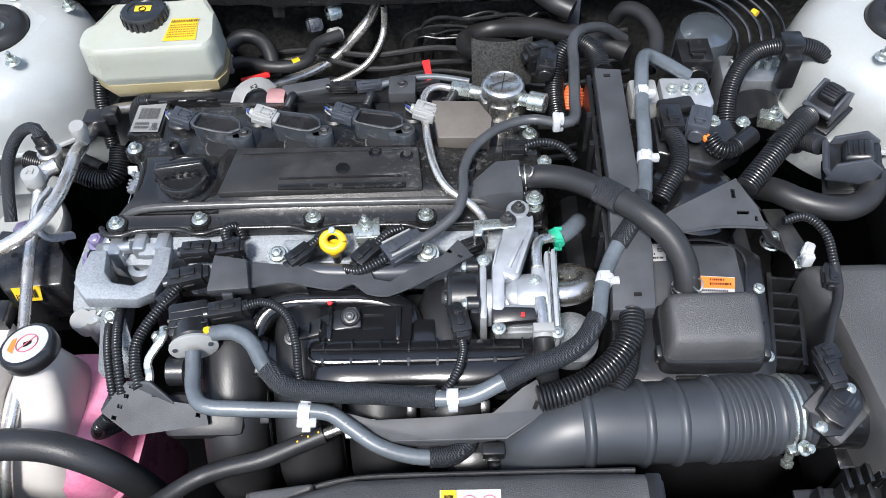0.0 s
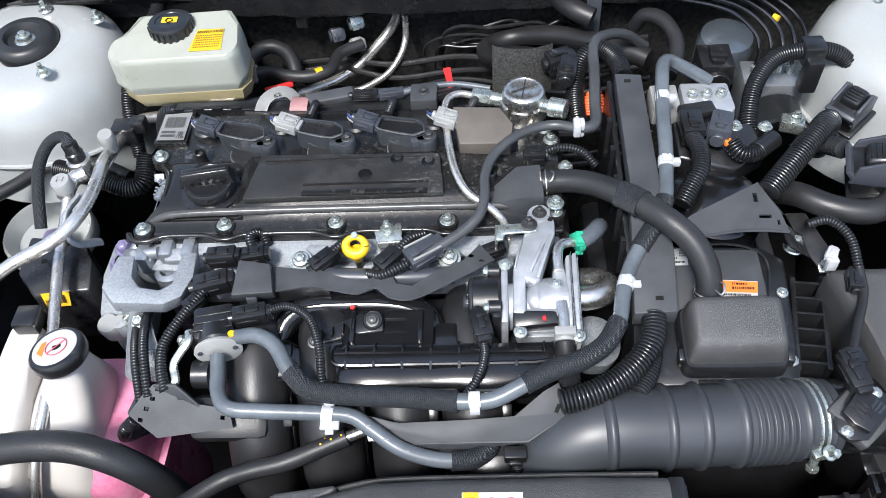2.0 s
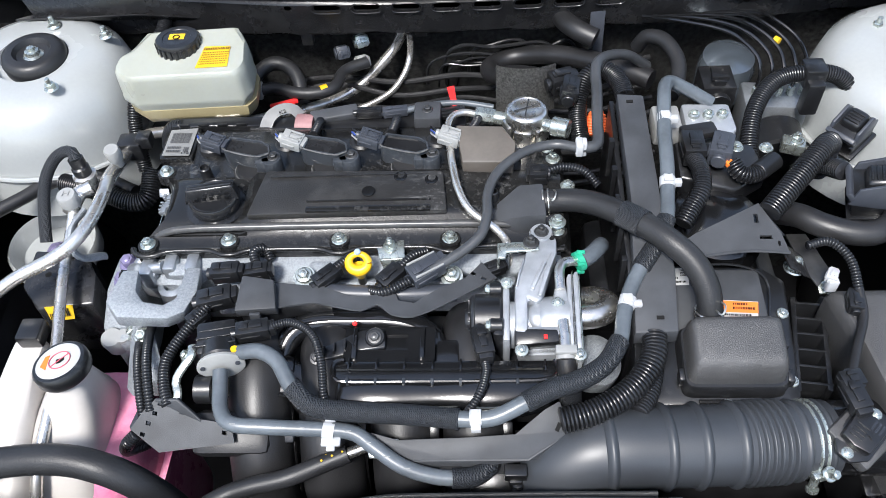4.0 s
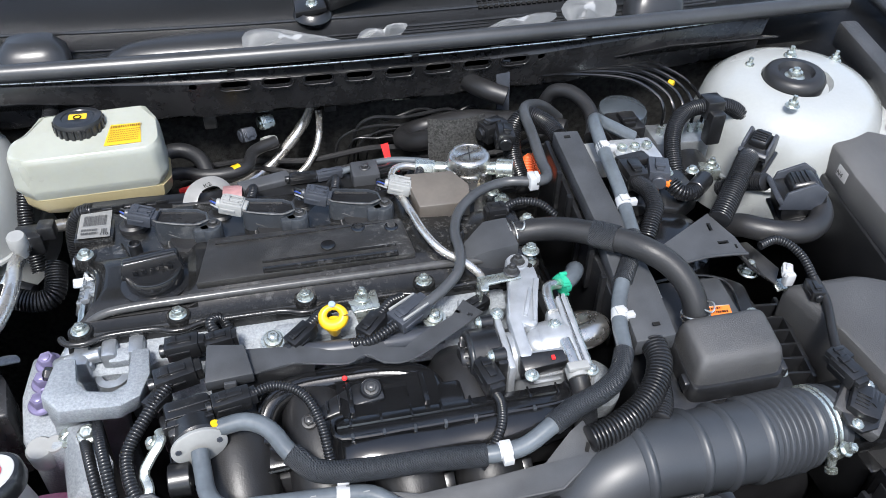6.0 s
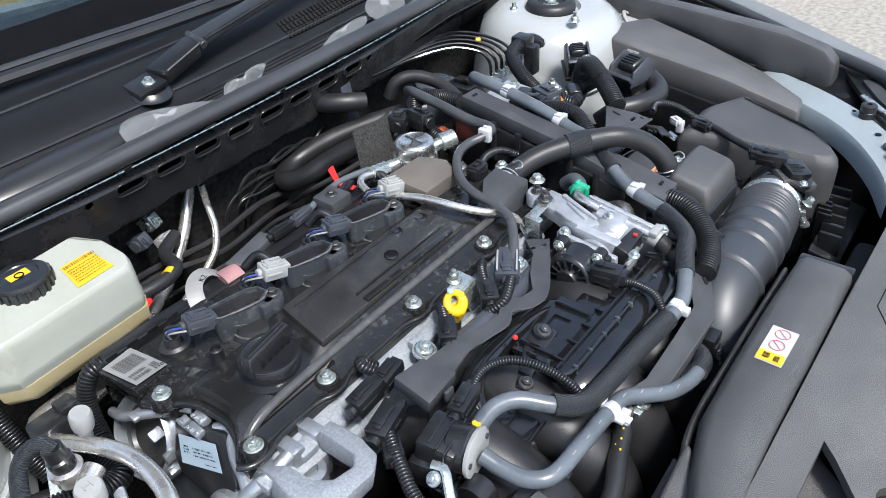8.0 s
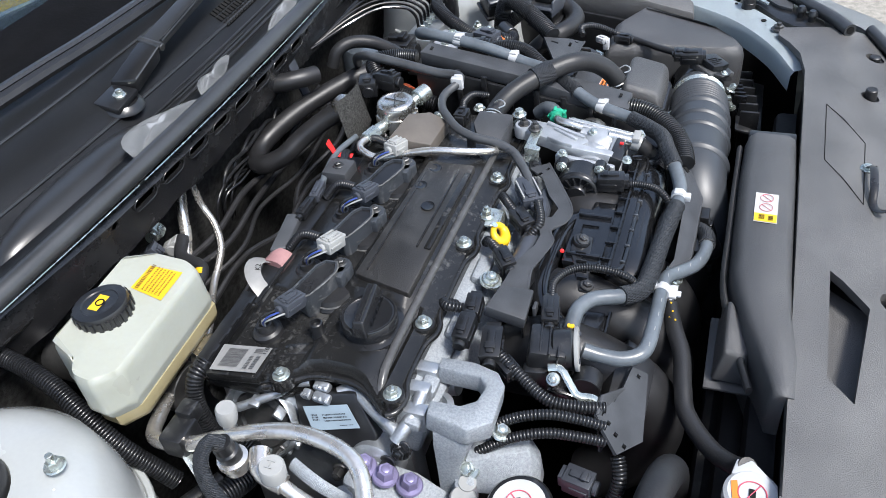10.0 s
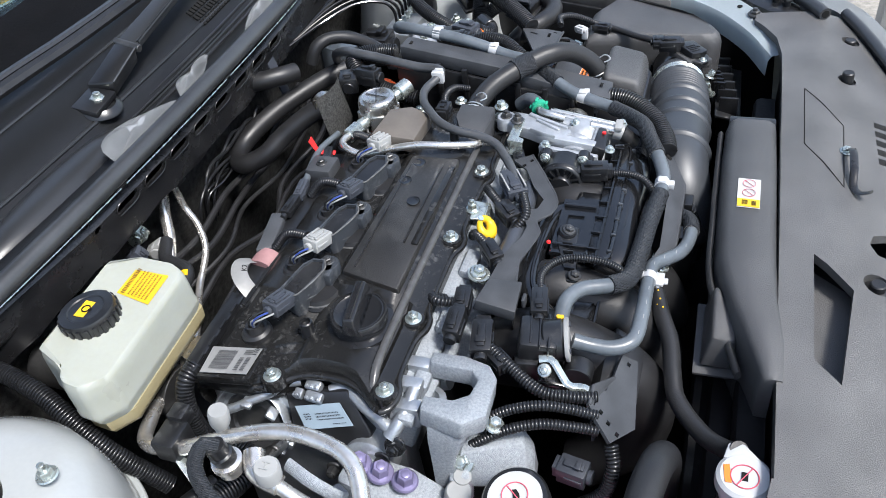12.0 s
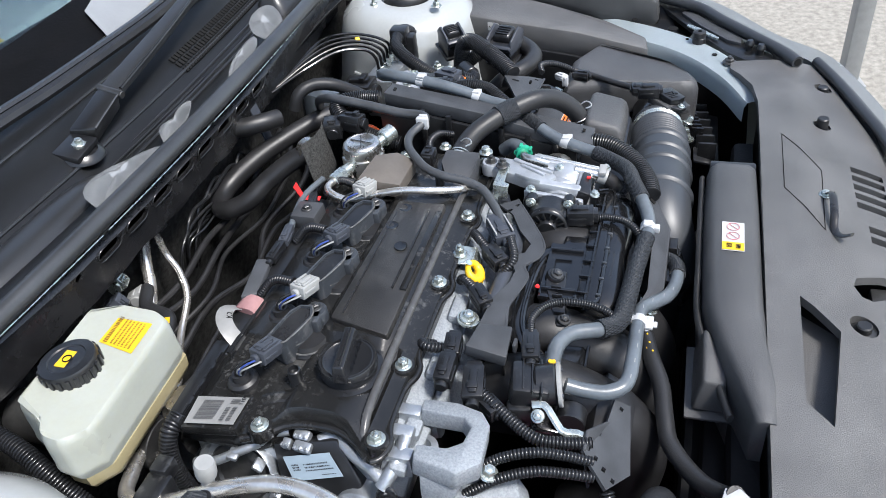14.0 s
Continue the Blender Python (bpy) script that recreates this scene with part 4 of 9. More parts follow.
part("recess_bottom", slab(B(), [(x, y, 0.872) for x, y in [(-0.04, 0.172), (-0.09, 0.110), (-0.26, 0.135), (-0.23, 0.175)]], 0.004, r=0), "cover_plastic", cover)
# Near-black sheet added under the openings in place of shade.
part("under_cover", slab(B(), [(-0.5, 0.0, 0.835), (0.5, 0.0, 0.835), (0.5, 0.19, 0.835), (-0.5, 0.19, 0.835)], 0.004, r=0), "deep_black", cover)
g = [(0.309, 0.172), (0.226, 0.122), (0.083, 0.128), (0.165, 0.174)]


def groove(a, b):
    pts = [(a[0] + (b[0] - a[0]) * k / 8, a[1] + (b[1] - a[1]) * k / 8) for k in range(9)]
    return sweep(B(), [(x, y, cover_z(x, y) + 0.0002) for x, y in pts], 0.0006, 6)



part("panel_groove", groove(g[0], g[1]), "ink_and_hole", cover, "fine groove line")
part("panel_groove", groove(g[1], g[2]), "ink_and_hole", cover)
part("panel_groove", groove(g[2], g[3]), "ink_and_hole", cover)
part("panel_groove", groove(g[3], g[0]), "ink_and_hole", cover)
for cx, cy, h in ((0.360, 0.111, 0.012), (0.494, 0.099, 0.002), (-0.079, 0.098, 0.001)):
    z = cover_z(cx, cy)
    part("clip_plug", lathe(B(), (cx, cy, z - 0.012), (0, 0, 1), [(0.016, 0), (0.016, 0.004), (0.009, 0.006), (0.0085, 0.012 + h), (0.007, 0.0135 + h), (0.0, 0.013 + h)], 20), "rubber", cover, "black push plug")
bm = B()
for k in range(3):
    lathe(bm, (0.0, 0.045, 0.845 + 0.004 * k), (0, 0, 1), [(0.02, 0), (0.018, 0.003)], 14)
box(bm, (0.0, 0.06, 0.855), (0.05, 0.03, 0.012), 0.002)
part("bonnet_latch", bm, "dark_metal", cover, "dark steel bonnet latch")
hook = thing("latch_hook", (0.161, 0.12, 0.905), "small zinc-plated bonnet stay hook bolted on the cover", "hook")
z0 = cover_z(0.15, 0.12)
part("hook_strip", sweep(B(), [(0.165, 0.122, z0 + 0.002), (0.15, 0.117, z0 + 0.014), (0.11, 0.117, z0 + 0.012), (0.085, 0.117, z0 + 0.002), (0.072, 0.110, z0 + 0.004), (0.066, 0.100, z0 + 0.012)], 0.005, 8, flat=0.35), "black_paint", hook)
part("hook_bolt", bolt(B(), (0.163, 0.122, z0 + 0.002), (0, 0, 1), 0.006, 0.006), "zinc", hook)

# ---- radiator air guide with label ----
guide = thing("air_guide", (0.0, 0.245, 0.80), "long black grained air guide along the radiator with a warning label", "air guide")
prof = [(0.205, 0.240, 0.034), (0.12, 0.2395, 0.036), (0.0, 0.238, 0.036), (-0.08, 0.236, 0.035), (-0.14, 0.226, 0.030), (-0.20, 0.212, 0.022), (-0.25, 0.205, 0.012)]
t, rings = B(), []
for x, cy, hw in prof:
    top = 0.912 - 0.03 * max(0, -x - 0.08)
    rings.append([t.verts.new((x, cy + dy, z)) for dy, z in ((-hw, 0.80), (-hw, top - 0.022), (-hw * 0.86, top - 0.006), (-hw * 0.6, top), (hw * 0.6, top + 0.001), (hw * 0.86, top - 0.006), (hw, top - 0.024), (hw, 0.80))])
for a, b in zip(rings, rings[1:]):
    for k in range(7):
        t.faces.new((a[k], a[k + 1], b[k + 1], b[k]))
t.faces.new(rings[0])
t.faces.new(rings[-1])
bmesh.ops.subdivide_edges(t, edges=[e for e in t.edges if abs(e.verts[0].co.x - e.verts[1].co.x) > 0.03], cuts=3, smooth=0.0)
part("guide_shell", t, "guide_plastic", guide, sharp=75)
t = B()
sweep(t, [(0.20, 0.280, 0.885), (0.0, 0.278, 0.885), (-0.09, 0.275, 0.882), (-0.16, 0.256, 0.876), (-0.22, 0.236, 0.868)], 0.004, 8, flat=2.0)
part("guide_flange", t, "guide_plastic", guide)
t = B()
box(t, (0.213, 0.240, 0.892), (0.016, 0.062, 0.030), 0.003)
box(t, (0.219, 0.240, 0.892), (0.008, 0.050, 0.020), 0.001)
part("guide_mouth", t, "black_plastic", guide, "open end of the air guide")
tag(guide, "warning_label", [(0.008, 0.2265, 0.9136), (0.066, 0.2265, 0.9136), (0.066, 0.2535, 0.9142), (0.008, 0.2535, 0.9142)], "label_white", 0.0005, label="white warning label with red prohibition signs")
tag(guide, "label_field", [(0.009, 0.2270, 0.9144), (0.024, 0.2270, 0.9144), (0.024, 0.2530, 0.9150), (0.009, 0.2530, 0.9150)], "label_yellow", 0.0004, label="yellow field")
t = B()
ring_slash(t, (0.036, 0.240, 0.9145), (1, 0, 0), (0, 1, 0), 0.0075)
ring_slash(t, (0.055, 0.240, 0.9145), (1, 0, 0), (0, 1, 0), 0.0075)
part("prohibition_sign", t, "red_ink", guide, "two red ring signs")
t = B()
bars(t, (0.010, 0.229, 0.9152), (0.012, 0, 0), (0, 0.022, 0), [(0.1, 0.25, 0.1, 0.8), (0.55, 0.3, 0.2, 0.9)], 3)
part("small_print", t, "ink_and_hole", guide)
duct2 = thing("guide_box", (-0.17, 0.26, 0.80), "small black wedge-shaped box beside the air guide", "air guide")
t = B()
low = [t.verts.new(p) for p in ((-0.104, 0.276, 0.846), (-0.106, 0.262, 0.848), (-0.172, 0.230, 0.846), (-0.192, 0.236, 0.842), (-0.192, 0.276, 0.842))]
top = [t.verts.new(p) for p in ((-0.118, 0.269, 0.898), (-0.119, 0.263, 0.898), (-0.174, 0.240, 0.884), (-0.184, 0.243, 0.882), (-0.184, 0.266, 0.884))]
for k in range(5):
    t.faces.new((low[k], low[(k + 1) % 5], top[(k + 1) % 5], top[k]))
t.faces.new(top)
t.faces.new(low)
bmesh.ops.bevel(t, geom=list(t.edges), offset=0.004, segments=3, affect="EDGES", profile=0.5)
part("box_shell", t, "guide_plastic", duct2)
part("box_flange", slab(B(), [(-0.098, 0.284, 0.846), (-0.100, 0.256, 0.848), (-0.172, 0.223, 0.842), (-0.198, 0.230, 0.838), (-0.199, 0.282, 0.838)], 0.004, r=0.001), "guide_plastic", duct2)
radiator = thing("radiator", (0, 0.22, 0.3), "dark radiator core behind the grille", "radiator")
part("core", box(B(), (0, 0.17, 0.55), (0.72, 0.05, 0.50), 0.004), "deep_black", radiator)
part("top_tank", box(B(), (-0.02, 0.20, 0.822), (0.80, 0.07, 0.045), 0.01), "deep_black", radiator, "black plastic top tank")
fan = thing("fan_shroud", (0, 0.28, 0.4), "black fan shroud behind the radiator", "fan shroud")
part("shroud_plate", box(B(), (0, 0.245, 0.60), (0.74, 0.03, 0.40), 0.01), "deep_black", fan)
for cx in (-0.18, 0.18):
    part("fan_ring", sweep(B(), [(cx + 0.16 * math.cos(a), 0.268, 0.60 + 0.16 * math.sin(a)) for a in [2 * math.pi * k / 24 for k in range(25)]], 0.012, 8, step=0.03), "black_plastic", fan)

# ---- air filter box and intake duct ----
air = thing("air_filter_box", (0.48, 0.38, 0.70), "large black air filter housing with sloping lid", "air filter box")
TOP = [(0.437, 0.434), (0.421, 0.517), (0.520, 0.517), (0.592, 0.477), (0.534, 0.346), (0.490, 0.302), (0.468, 0.292), (0.453, 0.308)]
cxy = Vector((0.500, 0.400))
t, rings = B(), []
for z, k in ((0.72, 0.96), (0.80, 0.97), (0.868, 1.0), (0.894, 1.0), (0.905, 0.965), (0.9115, 0.90), (0.913, 0.84)):
    rings.append([t.verts.new((cxy.x + (x - cxy.x) * k, cxy.y + (y - cxy.y) * k, z - 0.035 * (0.5 - y) * 0.9 + 0.0)) for x, y in TOP])
for a, b in zip(rings, rings[1:]):
    for k in range(len(TOP)):
        t.faces.new((a[k], a[(k + 1) % len(TOP)], b[(k + 1) % len(TOP)], b[k]))
t.faces.new(rings[-1])
t.faces.new(rings[0])
bmesh.ops.bevel(t, geom=[e for e in t.edges if abs(e.verts[0].co.z - e.verts[1].co.z) > 0.004], offset=0.010, segments=3, affect="EDGES", profile=0.5)
part("filter_lid", t, "guide_plastic", air, sharp=30)
t = B()
for k in range(7):
    box(t, (0.444 + 0.003 * k, 0.40 + 0.014 * k, 0.79), (0.006, 0.010, 0.13), 0.001)
box(t, (0.452, 0.36, 0.76), (0.03, 0.10, 0.10), 0.004)
part("filter_ribs", t, "satin_plastic", air, "ribbed side of the housing")
t = B()
for k in range(5):
    box(t, (0.432 + 0.012 * k, 0.290 + 0.0032 * k, 0.80), (0.005, 0.02, 0.07), 0.001)
part("filter_ribs", t, "satin_plastic", air)
# Neck to the duct.
t = B()
lathe(t, (0.380, 0.3545, 0.8565), (1, 0.09, -0.10), [(0.0385, 0), (0.0400, 0.003), (0.0405, 0.050), (0.0415, 0.070), (0.046, 0.085), (0.050, 0.095)], 40)
neck = part("filter_neck", t, "satin_plastic", air)
part("neck_pad", box(B(), (0.411, 0.340, 0.888), (0.050, 0.052, 0.016), 0.004, rz=40, rx=14), "guide_plastic", neck, "moulded pad for the sensor")
# Open ribbed flange of the housing.
t = B()
box(t, (0.388, 0.47, 0.842), (0.006, 0.13, 0.050), 0.0015, rz=-11)
box(t, (0.422, 0.47, 0.842), (0.006, 0.13, 0.050), 0.0015, rz=-11)
part("flange_wall", t, "black_plastic", air)
for k in range(6):
    part("flange_rib", box(B(), (0.395 + 0.0042 * k, 0.416 + 0.0215 * k, 0.846), (0.040, 0.0035, 0.042), 0.001, rz=-8), "black_plastic", air)
for k in range(6):
    part("lower_fin", box(B(), (0.405 + 0.026 * k, 0.272 + 0.004 * k, 0.785), (0.006, 0.030, 0.075), 0.0015), "black_plastic", air)
part("lower_tray", slab(B(), [(0.385, 0.292, 0.800), (0.56, 0.300, 0.795), (0.56, 0.255, 0.785), (0.39, 0.250, 0.788)], 0.006, r=0.0015), "black_plastic", air)

duct = thing("intake_duct", (0.25, 0.34, 0.81), "thick ribbed grey-black rubber intake duct", "air duct")
AX = [(0.392, 0.356, 0.8555), (0.375, 0.354, 0.857), (0.330, 0.3485, 0.862), (0.290, 0.344, 0.866), (0.252, 0.341, 0.869), (0.205, 0.338, 0.872), (0.157, 0.335, 0.873), (0.130, 0.331, 0.865), (0.107, 0.324, 0.846), (0.094, 0.316, 0.812), (0.090, 0.31, 0.76), (0.090, 0.31, 0.68)]
part("duct_tube", sweep(B(), AX, lambda u: 0.0405 + 0.0020 * math.sin(math.pi * min(1, u * 1.3)), 48, step=0.006), "duct_rubber", duct)


def on_axis(x):
    for a, b in zip(AX, AX[1:]):
        if b[0] <= x <= a[0]:
            k = (a[0] - x) / (a[0] - b[0])
            return Vector(a).lerp(Vector(b), k), (Vector(a) - Vector(b)).normalized()


def hoop(x, r, w, name, mat="duct_rubber", lab="", base=0.0400):
    """A rounded ring that swells out of the tube."""
    c, d = on_axis(x)
    prof = [(base, 0)] + [(base + (r - base) * math.sin(math.pi * k / 8) ** 1.3, 2 * w * k / 8) for k in range(1, 8)] + [(base, 2 * w)]
    return part(name, lathe(B(), c - d * w, d, prof, 48), mat, duct, lab, sharp=70)


for x in (0.289, 0.251, 0.216):
    hoop(x, 0.0462, 0.0075, "duct_rib", base=0.0408)
hoop(0.157, 0.0468, 0.0070, "duct_rib", base=0.0415)
for k in range(6):
    hoop(0.301 + 0.0078 * k, 0.0455, 0.0035, "fine_rib", base=0.0402)
hoop(0.3535, 0.0438, 0.006, "duct_cuff", base=0.0398)
hoop(0.3660, 0.0432, 0.0022, "clamp_band", "zinc", "narrow steel hose clamp", base=0.0405)
hoop(0.3735, 0.0432, 0.0022, "clamp_band", "zinc", base=0.0405)
hoop(0.3815, 0.0425, 0.0040, "duct_cuff", base=0.0398)
screw = part("clamp_screw", bolt(B(), (0.378, 0.307, 0.874), (0.3, -0.5, 1), 0.0055, 0.012), "zinc", duct, "zinc clamp screw")
t = B()
box(t, (0.373, 0.310, 0.864), (0.020, 0.010, 0.012), 0.002, rz=15)
cyl(t, (0.366, 0.303, 0.853), (0.369, 0.311, 0.868), 0.0045)
lathe(t, (0.366, 0.302, 0.852), (0, -0.4, -1), [(0.0065, 0), (0.0065, 0.004), (0.004, 0.005)], 14)
part("clamp_block", t, "zinc", screw)

maf = thing("airflow_sensor", (0.405, 0.335, 0.900), "black airflow sensor screwed on the intake neck", "sensor")
SM = pose(0.4110, 0.3395, 0.8985, 8, -6, 46)
t = B()
slab(t, [(-0.034, -0.007, 0), (-0.020, -0.020, 0), (0.018, -0.021, 0), (0.034, -0.008, 0), (0.034, 0.008, 0), (0.018, 0.019, 0), (-0.020, 0.019, 0), (-0.034, 0.007, 0)], 0.006, r=0.0015)
part("sensor_plate", joined(B(), t, SM), "black_plastic", maf)
part("sensor_body", joined(B(), slab(B(), [(-0.018, -0.016, 0.010), (0.016, -0.017, 0.010), (0.020, 0.0, 0.010), (0.016, 0.016, 0.010), (-0.018, 0.015, 0.010), (-0.021, 0.0, 0.010)], 0.010, r=0.002), SM), "black_plastic", maf)
for k in range(4):
    part("sensor_rib", joined(B(), box(B(), (-0.012 + 0.005 * k, 0.004, 0.0108), (0.0014, 0.014, 0.0016), 0.0003), SM), "black_plastic", maf)
part("arrow_mark", joined(B(), slab(B(), [(-0.006, -0.010, 0.0116), (0.004, -0.005, 0.0116), (-0.006, -0.001, 0.0116), (-0.003, -0.005, 0.0116)], 0.0012, r=0), SM), "black_plastic", maf, "moulded flow arrow")
t = B()
bars(t, SM @ Vector((0.004, -0.013, 0.0102)), SM.to_3x3() @ Vector((0.012, 0, 0)), SM.to_3x3() @ Vector((0, 0.012, 0)), [(0.0, 0.2, 0, 1), (0.35, 0.2, 0, 1), (0.7, 0.2, 0, 1)], 31, dense=True)
part("small_print", t, "mid_grey_plastic", maf)
for dx in (-0.0275, 0.0275):
    part("sensor_screw", bolt(B(), SM @ Vector((dx, 0, 0.0)), SM.to_3x3() @ Vector((0, 0, 1)), 0.0042, 0.004), "zinc", maf)
plug(maf, (0.410, 0.374, 0.912), (0.034, 0.020, 0.018), rz=-80, rx=6)
plug(maf, (0.411, 0.392, 0.914), (0.018, 0.024, 0.014), rz=-80)
sens_wire = thing("sensor_harness", (0.40, 0.45, 0.90), "thin black wire harness arching to the airflow sensor", "wire harness")
conduit(sens_wire, "conduit", [(0.398, 0.548, 0.945), (0.425, 0.553, 0.945), (0.444, 0.533, 0.938), (0.448, 0.50, 0.925)], 0.0055)
wire(sens_wire, "taped_wire", [(0.448, 0.50, 0.925), (0.446, 0.47, 0.918), (0.428, 0.43, 0.915), (0.414, 0.400, 0.915)], 0.0052)
plug(sens_wire, (0.441, 0.487, 0.920), (0.024, 0.016, 0.014), rz=80)
plug(sens_wire, (0.424, 0.52, 0.925), (0.016, 0.012, 0.010), rz=60, mat="white_plastic", name="clip")

fuse = thing("fuse_box", (0.64, 0.56, 0.75), "long black plastic fuse box cover beside the fender", "fuse box")
t = B()
slab(t, [(0.615, 0.730, 0.950), (0.665, 0.752, 0.956), (0.735, 0.710, 0.952), (0.705, 0.590, 0.938), (0.665, 0.470, 0.922), (0.632, 0.395, 0.905), (0.585, 0.388, 0.903), (0.600, 0.520, 0.926), (0.606, 0.660, 0.942)], 0.05, r=0.006)
part("fuse_lid", t, "cover_plastic", fuse)
t = B()
slab(t, [(0.608, 0.725, 0.905), (0.665, 0.758, 0.910), (0.742, 0.710, 0.905), (0.700, 0.47, 0.88), (0.632, 0.385, 0.855), (0.580, 0.383, 0.852), (0.594, 0.52, 0.88)], 0.14, r=0.004)
part("fuse_body", t, "black_plastic", fuse)
lettering(fuse, "N4", (0.6028, 0.689, 0.9275), (0, -1, -0.1), (0, -0.1, 1), 0.010)
tag(fuse, "paper_label", [(0.6035, 0.668, 0.938), (0.6040, 0.690, 0.941), (0.6030, 0.690, 0.925), (0.6030, 0.668, 0.922)], "label_white", 0.0005, (-1, 0, 0), "small white lot label")

# ---- engine ----
engine = thing("engine", (-0.13, 0.66, 0.30), "four-cylinder engine with black plastic valve cover and cast aluminium head", "engine")
# The block's colour holds the bay's shade, not bare cast metal.
part("cylinder_block", box(B(), (-0.13, 0.665, 0.56), (0.48, 0.20, 0.50), 0.02), "deep_black", engine, "cast block, its shade painted near-black")
t = B()
box(t, (-0.112, 0.672, 0.855), (0.475, 0.215, 0.13), 0.008)
box(t, (-0.120, 0.566, 0.908), (0.49, 0.026, 0.018), 0.004)
for x in (-0.33, -0.235, -0.185, -0.075, -0.04, 0.06):
    box(t, (x, 0.556, 0.895), (0.05, 0.02, 0.022), 0.005)
for x in (-0.29, -0.21, -0.11, 0.0, 0.09):
    cyl(t, (x, 0.566, 0.865), (x, 0.534, 0.872), 0.016, 0.013)
part("cylinder_head", t, "cast_alu", engine, "bright cast aluminium cylinder head")
part("head_ledge", slab(B(), [(-0.380, 0.568, 0.924), (-0.345, 0.568, 0.924), (-0.260, 0.566, 0.923), (0.085, 0.566, 0.923), (0.085, 0.540, 0.912), (-0.02, 0.542, 0.912), (-0.03, 0.534, 0.908), (-0.062, 0.534, 0.908), (-0.07, 0.543, 0.912), (-0.17, 0.542, 0.912), (-0.185, 0.533, 0.908), (-0.215, 0.533, 0.908), (-0.225, 0.542, 0.912), (-0.30, 0.540, 0.912), (-0.31, 0.530, 0.908), (-0.380, 0.535, 0.908)], 0.05, (0, -0.3, 1), 0.004), "blasted_alu", engine, "stepped cast ledge of the head")
for x, w in ((-0.375, 0.018), (-0.335, 0.014), (-0.25, 0.020), (-0.155, 0.026), (0.045, 0.022)):
    part("head_pad", box(B(), (x, 0.546, 0.918), (w * 1.6, 0.018, 0.014), 0.004, rx=12), "blasted_alu", engine)
part("head_slope", slab(B(), [(-0.29, 0.534, 0.908), (0.07, 0.534, 0.908), (0.07, 0.512, 0.875), (-0.29, 0.512, 0.875)], 0.02, (0, -0.8, 0.5), 0.003), "blasted_alu", engine, "dull sloping face of the head")
# Valve cover: a section drawn along the engine, with rounded ends.
PROF = [(0.565, 0.918), (0.563, 0.921), (0.563, 0.934), (0.566, 0.9385), (0.576, 0.9405), (0.580, 0.9425), (0.585, 0.945), (0.598, 0.9545), (0.605, 0.9575), (0.622, 0.958), (0.640, 0.9585), (0.655, 0.9585), (0.668, 0.9585), (0.674, 0.955), (0.680, 0.949), (0.695, 0.9485), (0.712, 0.948), (0.735, 0.947), (0.765, 0.943), (0.785, 0.930), (0.790, 0.90), (0.790, 0.87)]
t, rings = B(), []
for x, k, dz in ((-0.388, 0.2, -0.008), (-0.3865, 0.6, -0.003), (-0.380, 0.76, 0), (-0.36, 0.80, 0), (-0.262, 0.80, 0), (-0.252, 1, 0), (-0.2, 1, 0), (0.0, 1, 0), (0.10, 1.0, -0.006), (0.128, 1.0, -0.010), (0.136, 0.7, -0.014), (0.139, 0.2, -0.022)):
    notch = 0.029 if x < -0.37 else 0.014 if x < -0.35 else 0.0
    rings.append([t.verts.new((x + notch * math.exp(-(((y - 0.638) / 0.047) ** 4)), y, 0.918 + (z - 0.918) * (k if z > 0.945 or k < 0.75 else 1 if z < 0.945 else k) + dz)) for y, z in PROF])
for a, b in zip(rings, rings[1:]):
    for k in range(len(PROF) - 1):
        t.faces.new((a[k], a[k + 1], b[k + 1], b[k]))
skirt = [t.verts.new((v.co.x + 0.002, v.co.y, min(0.908, v.co.z - 0.004))) for v in rings[0]]
for k in range(len(PROF) - 1):
    t.faces.new((rings[0][k], skirt[k], skirt[k + 1], rings[0][k + 1]))
t.faces.new(rings[-1])
BOLTS = [(-0.371, 0.569), (-0.273, 0.573), (-0.139, 0.572), (-0.007, 0.571), (0.119, 0.580), (-0.378, 0.692), (0.122, 0.70)]
vcover = part("valve_cover", t, "valve_cover", engine, "glossy dusty black plastic valve cover", sharp=32)
flange = [(-0.392, 0.569)]
for x, y in sorted(BOLTS[:5]):
    flange += [(x - 0.030, 0.5645), (x - 0.017, 0.5620), (x - 0.007, 0.5575), (x + 0.007, 0.5575), (x + 0.017, 0.5620), (x + 0.030, 0.5645)]
flange = [p for p in flange if -0.395 < p[0] < 0.136]
part("flange_bead", sweep(B(), [(x, y, 0.9345) for x, y in flange], 0.0036, 10, step=0.005), "valve_cover", vcover, "scalloped front flange")
part("end_ridge", sweep(B(), [(-0.389, 0.712, 0.930), (-0.380, 0.690, 0.931), (-0.367, 0.672, 0.932), (-0.362, 0.655, 0.933), (-0.361, 0.632, 0.933), (-0.362, 0.614, 0.932), (-0.370, 0.594, 0.930), (-0.384, 0.576, 0.928)], 0.0045, 10), "valve_cover", vcover)
part("end_hump", sweep(B(), [(-0.345, 0.705, 0.936), (-0.335, 0.675, 0.938), (-0.328, 0.645, 0.938), (-0.335, 0.615, 0.934)], 0.011, 14, flat=0.7), "valve_cover", vcover)
# Added bead along the front edge, its sky highlight painted grey.
part("front_rail", sweep(B(), [(-0.372, 0.584, 0.930), (-0.360, 0.586, 0.940), (-0.34, 0.5875, 0.9465), (-0.28, 0.5885, 0.9485), (-0.10, 0.5885, 0.9490), (0.06, 0.5875, 0.9475), (0.108, 0.587, 0.938)], 0.0048, 14), "rail_plastic", vcover, "rounded front edge of the cover, highlight painted in grey")
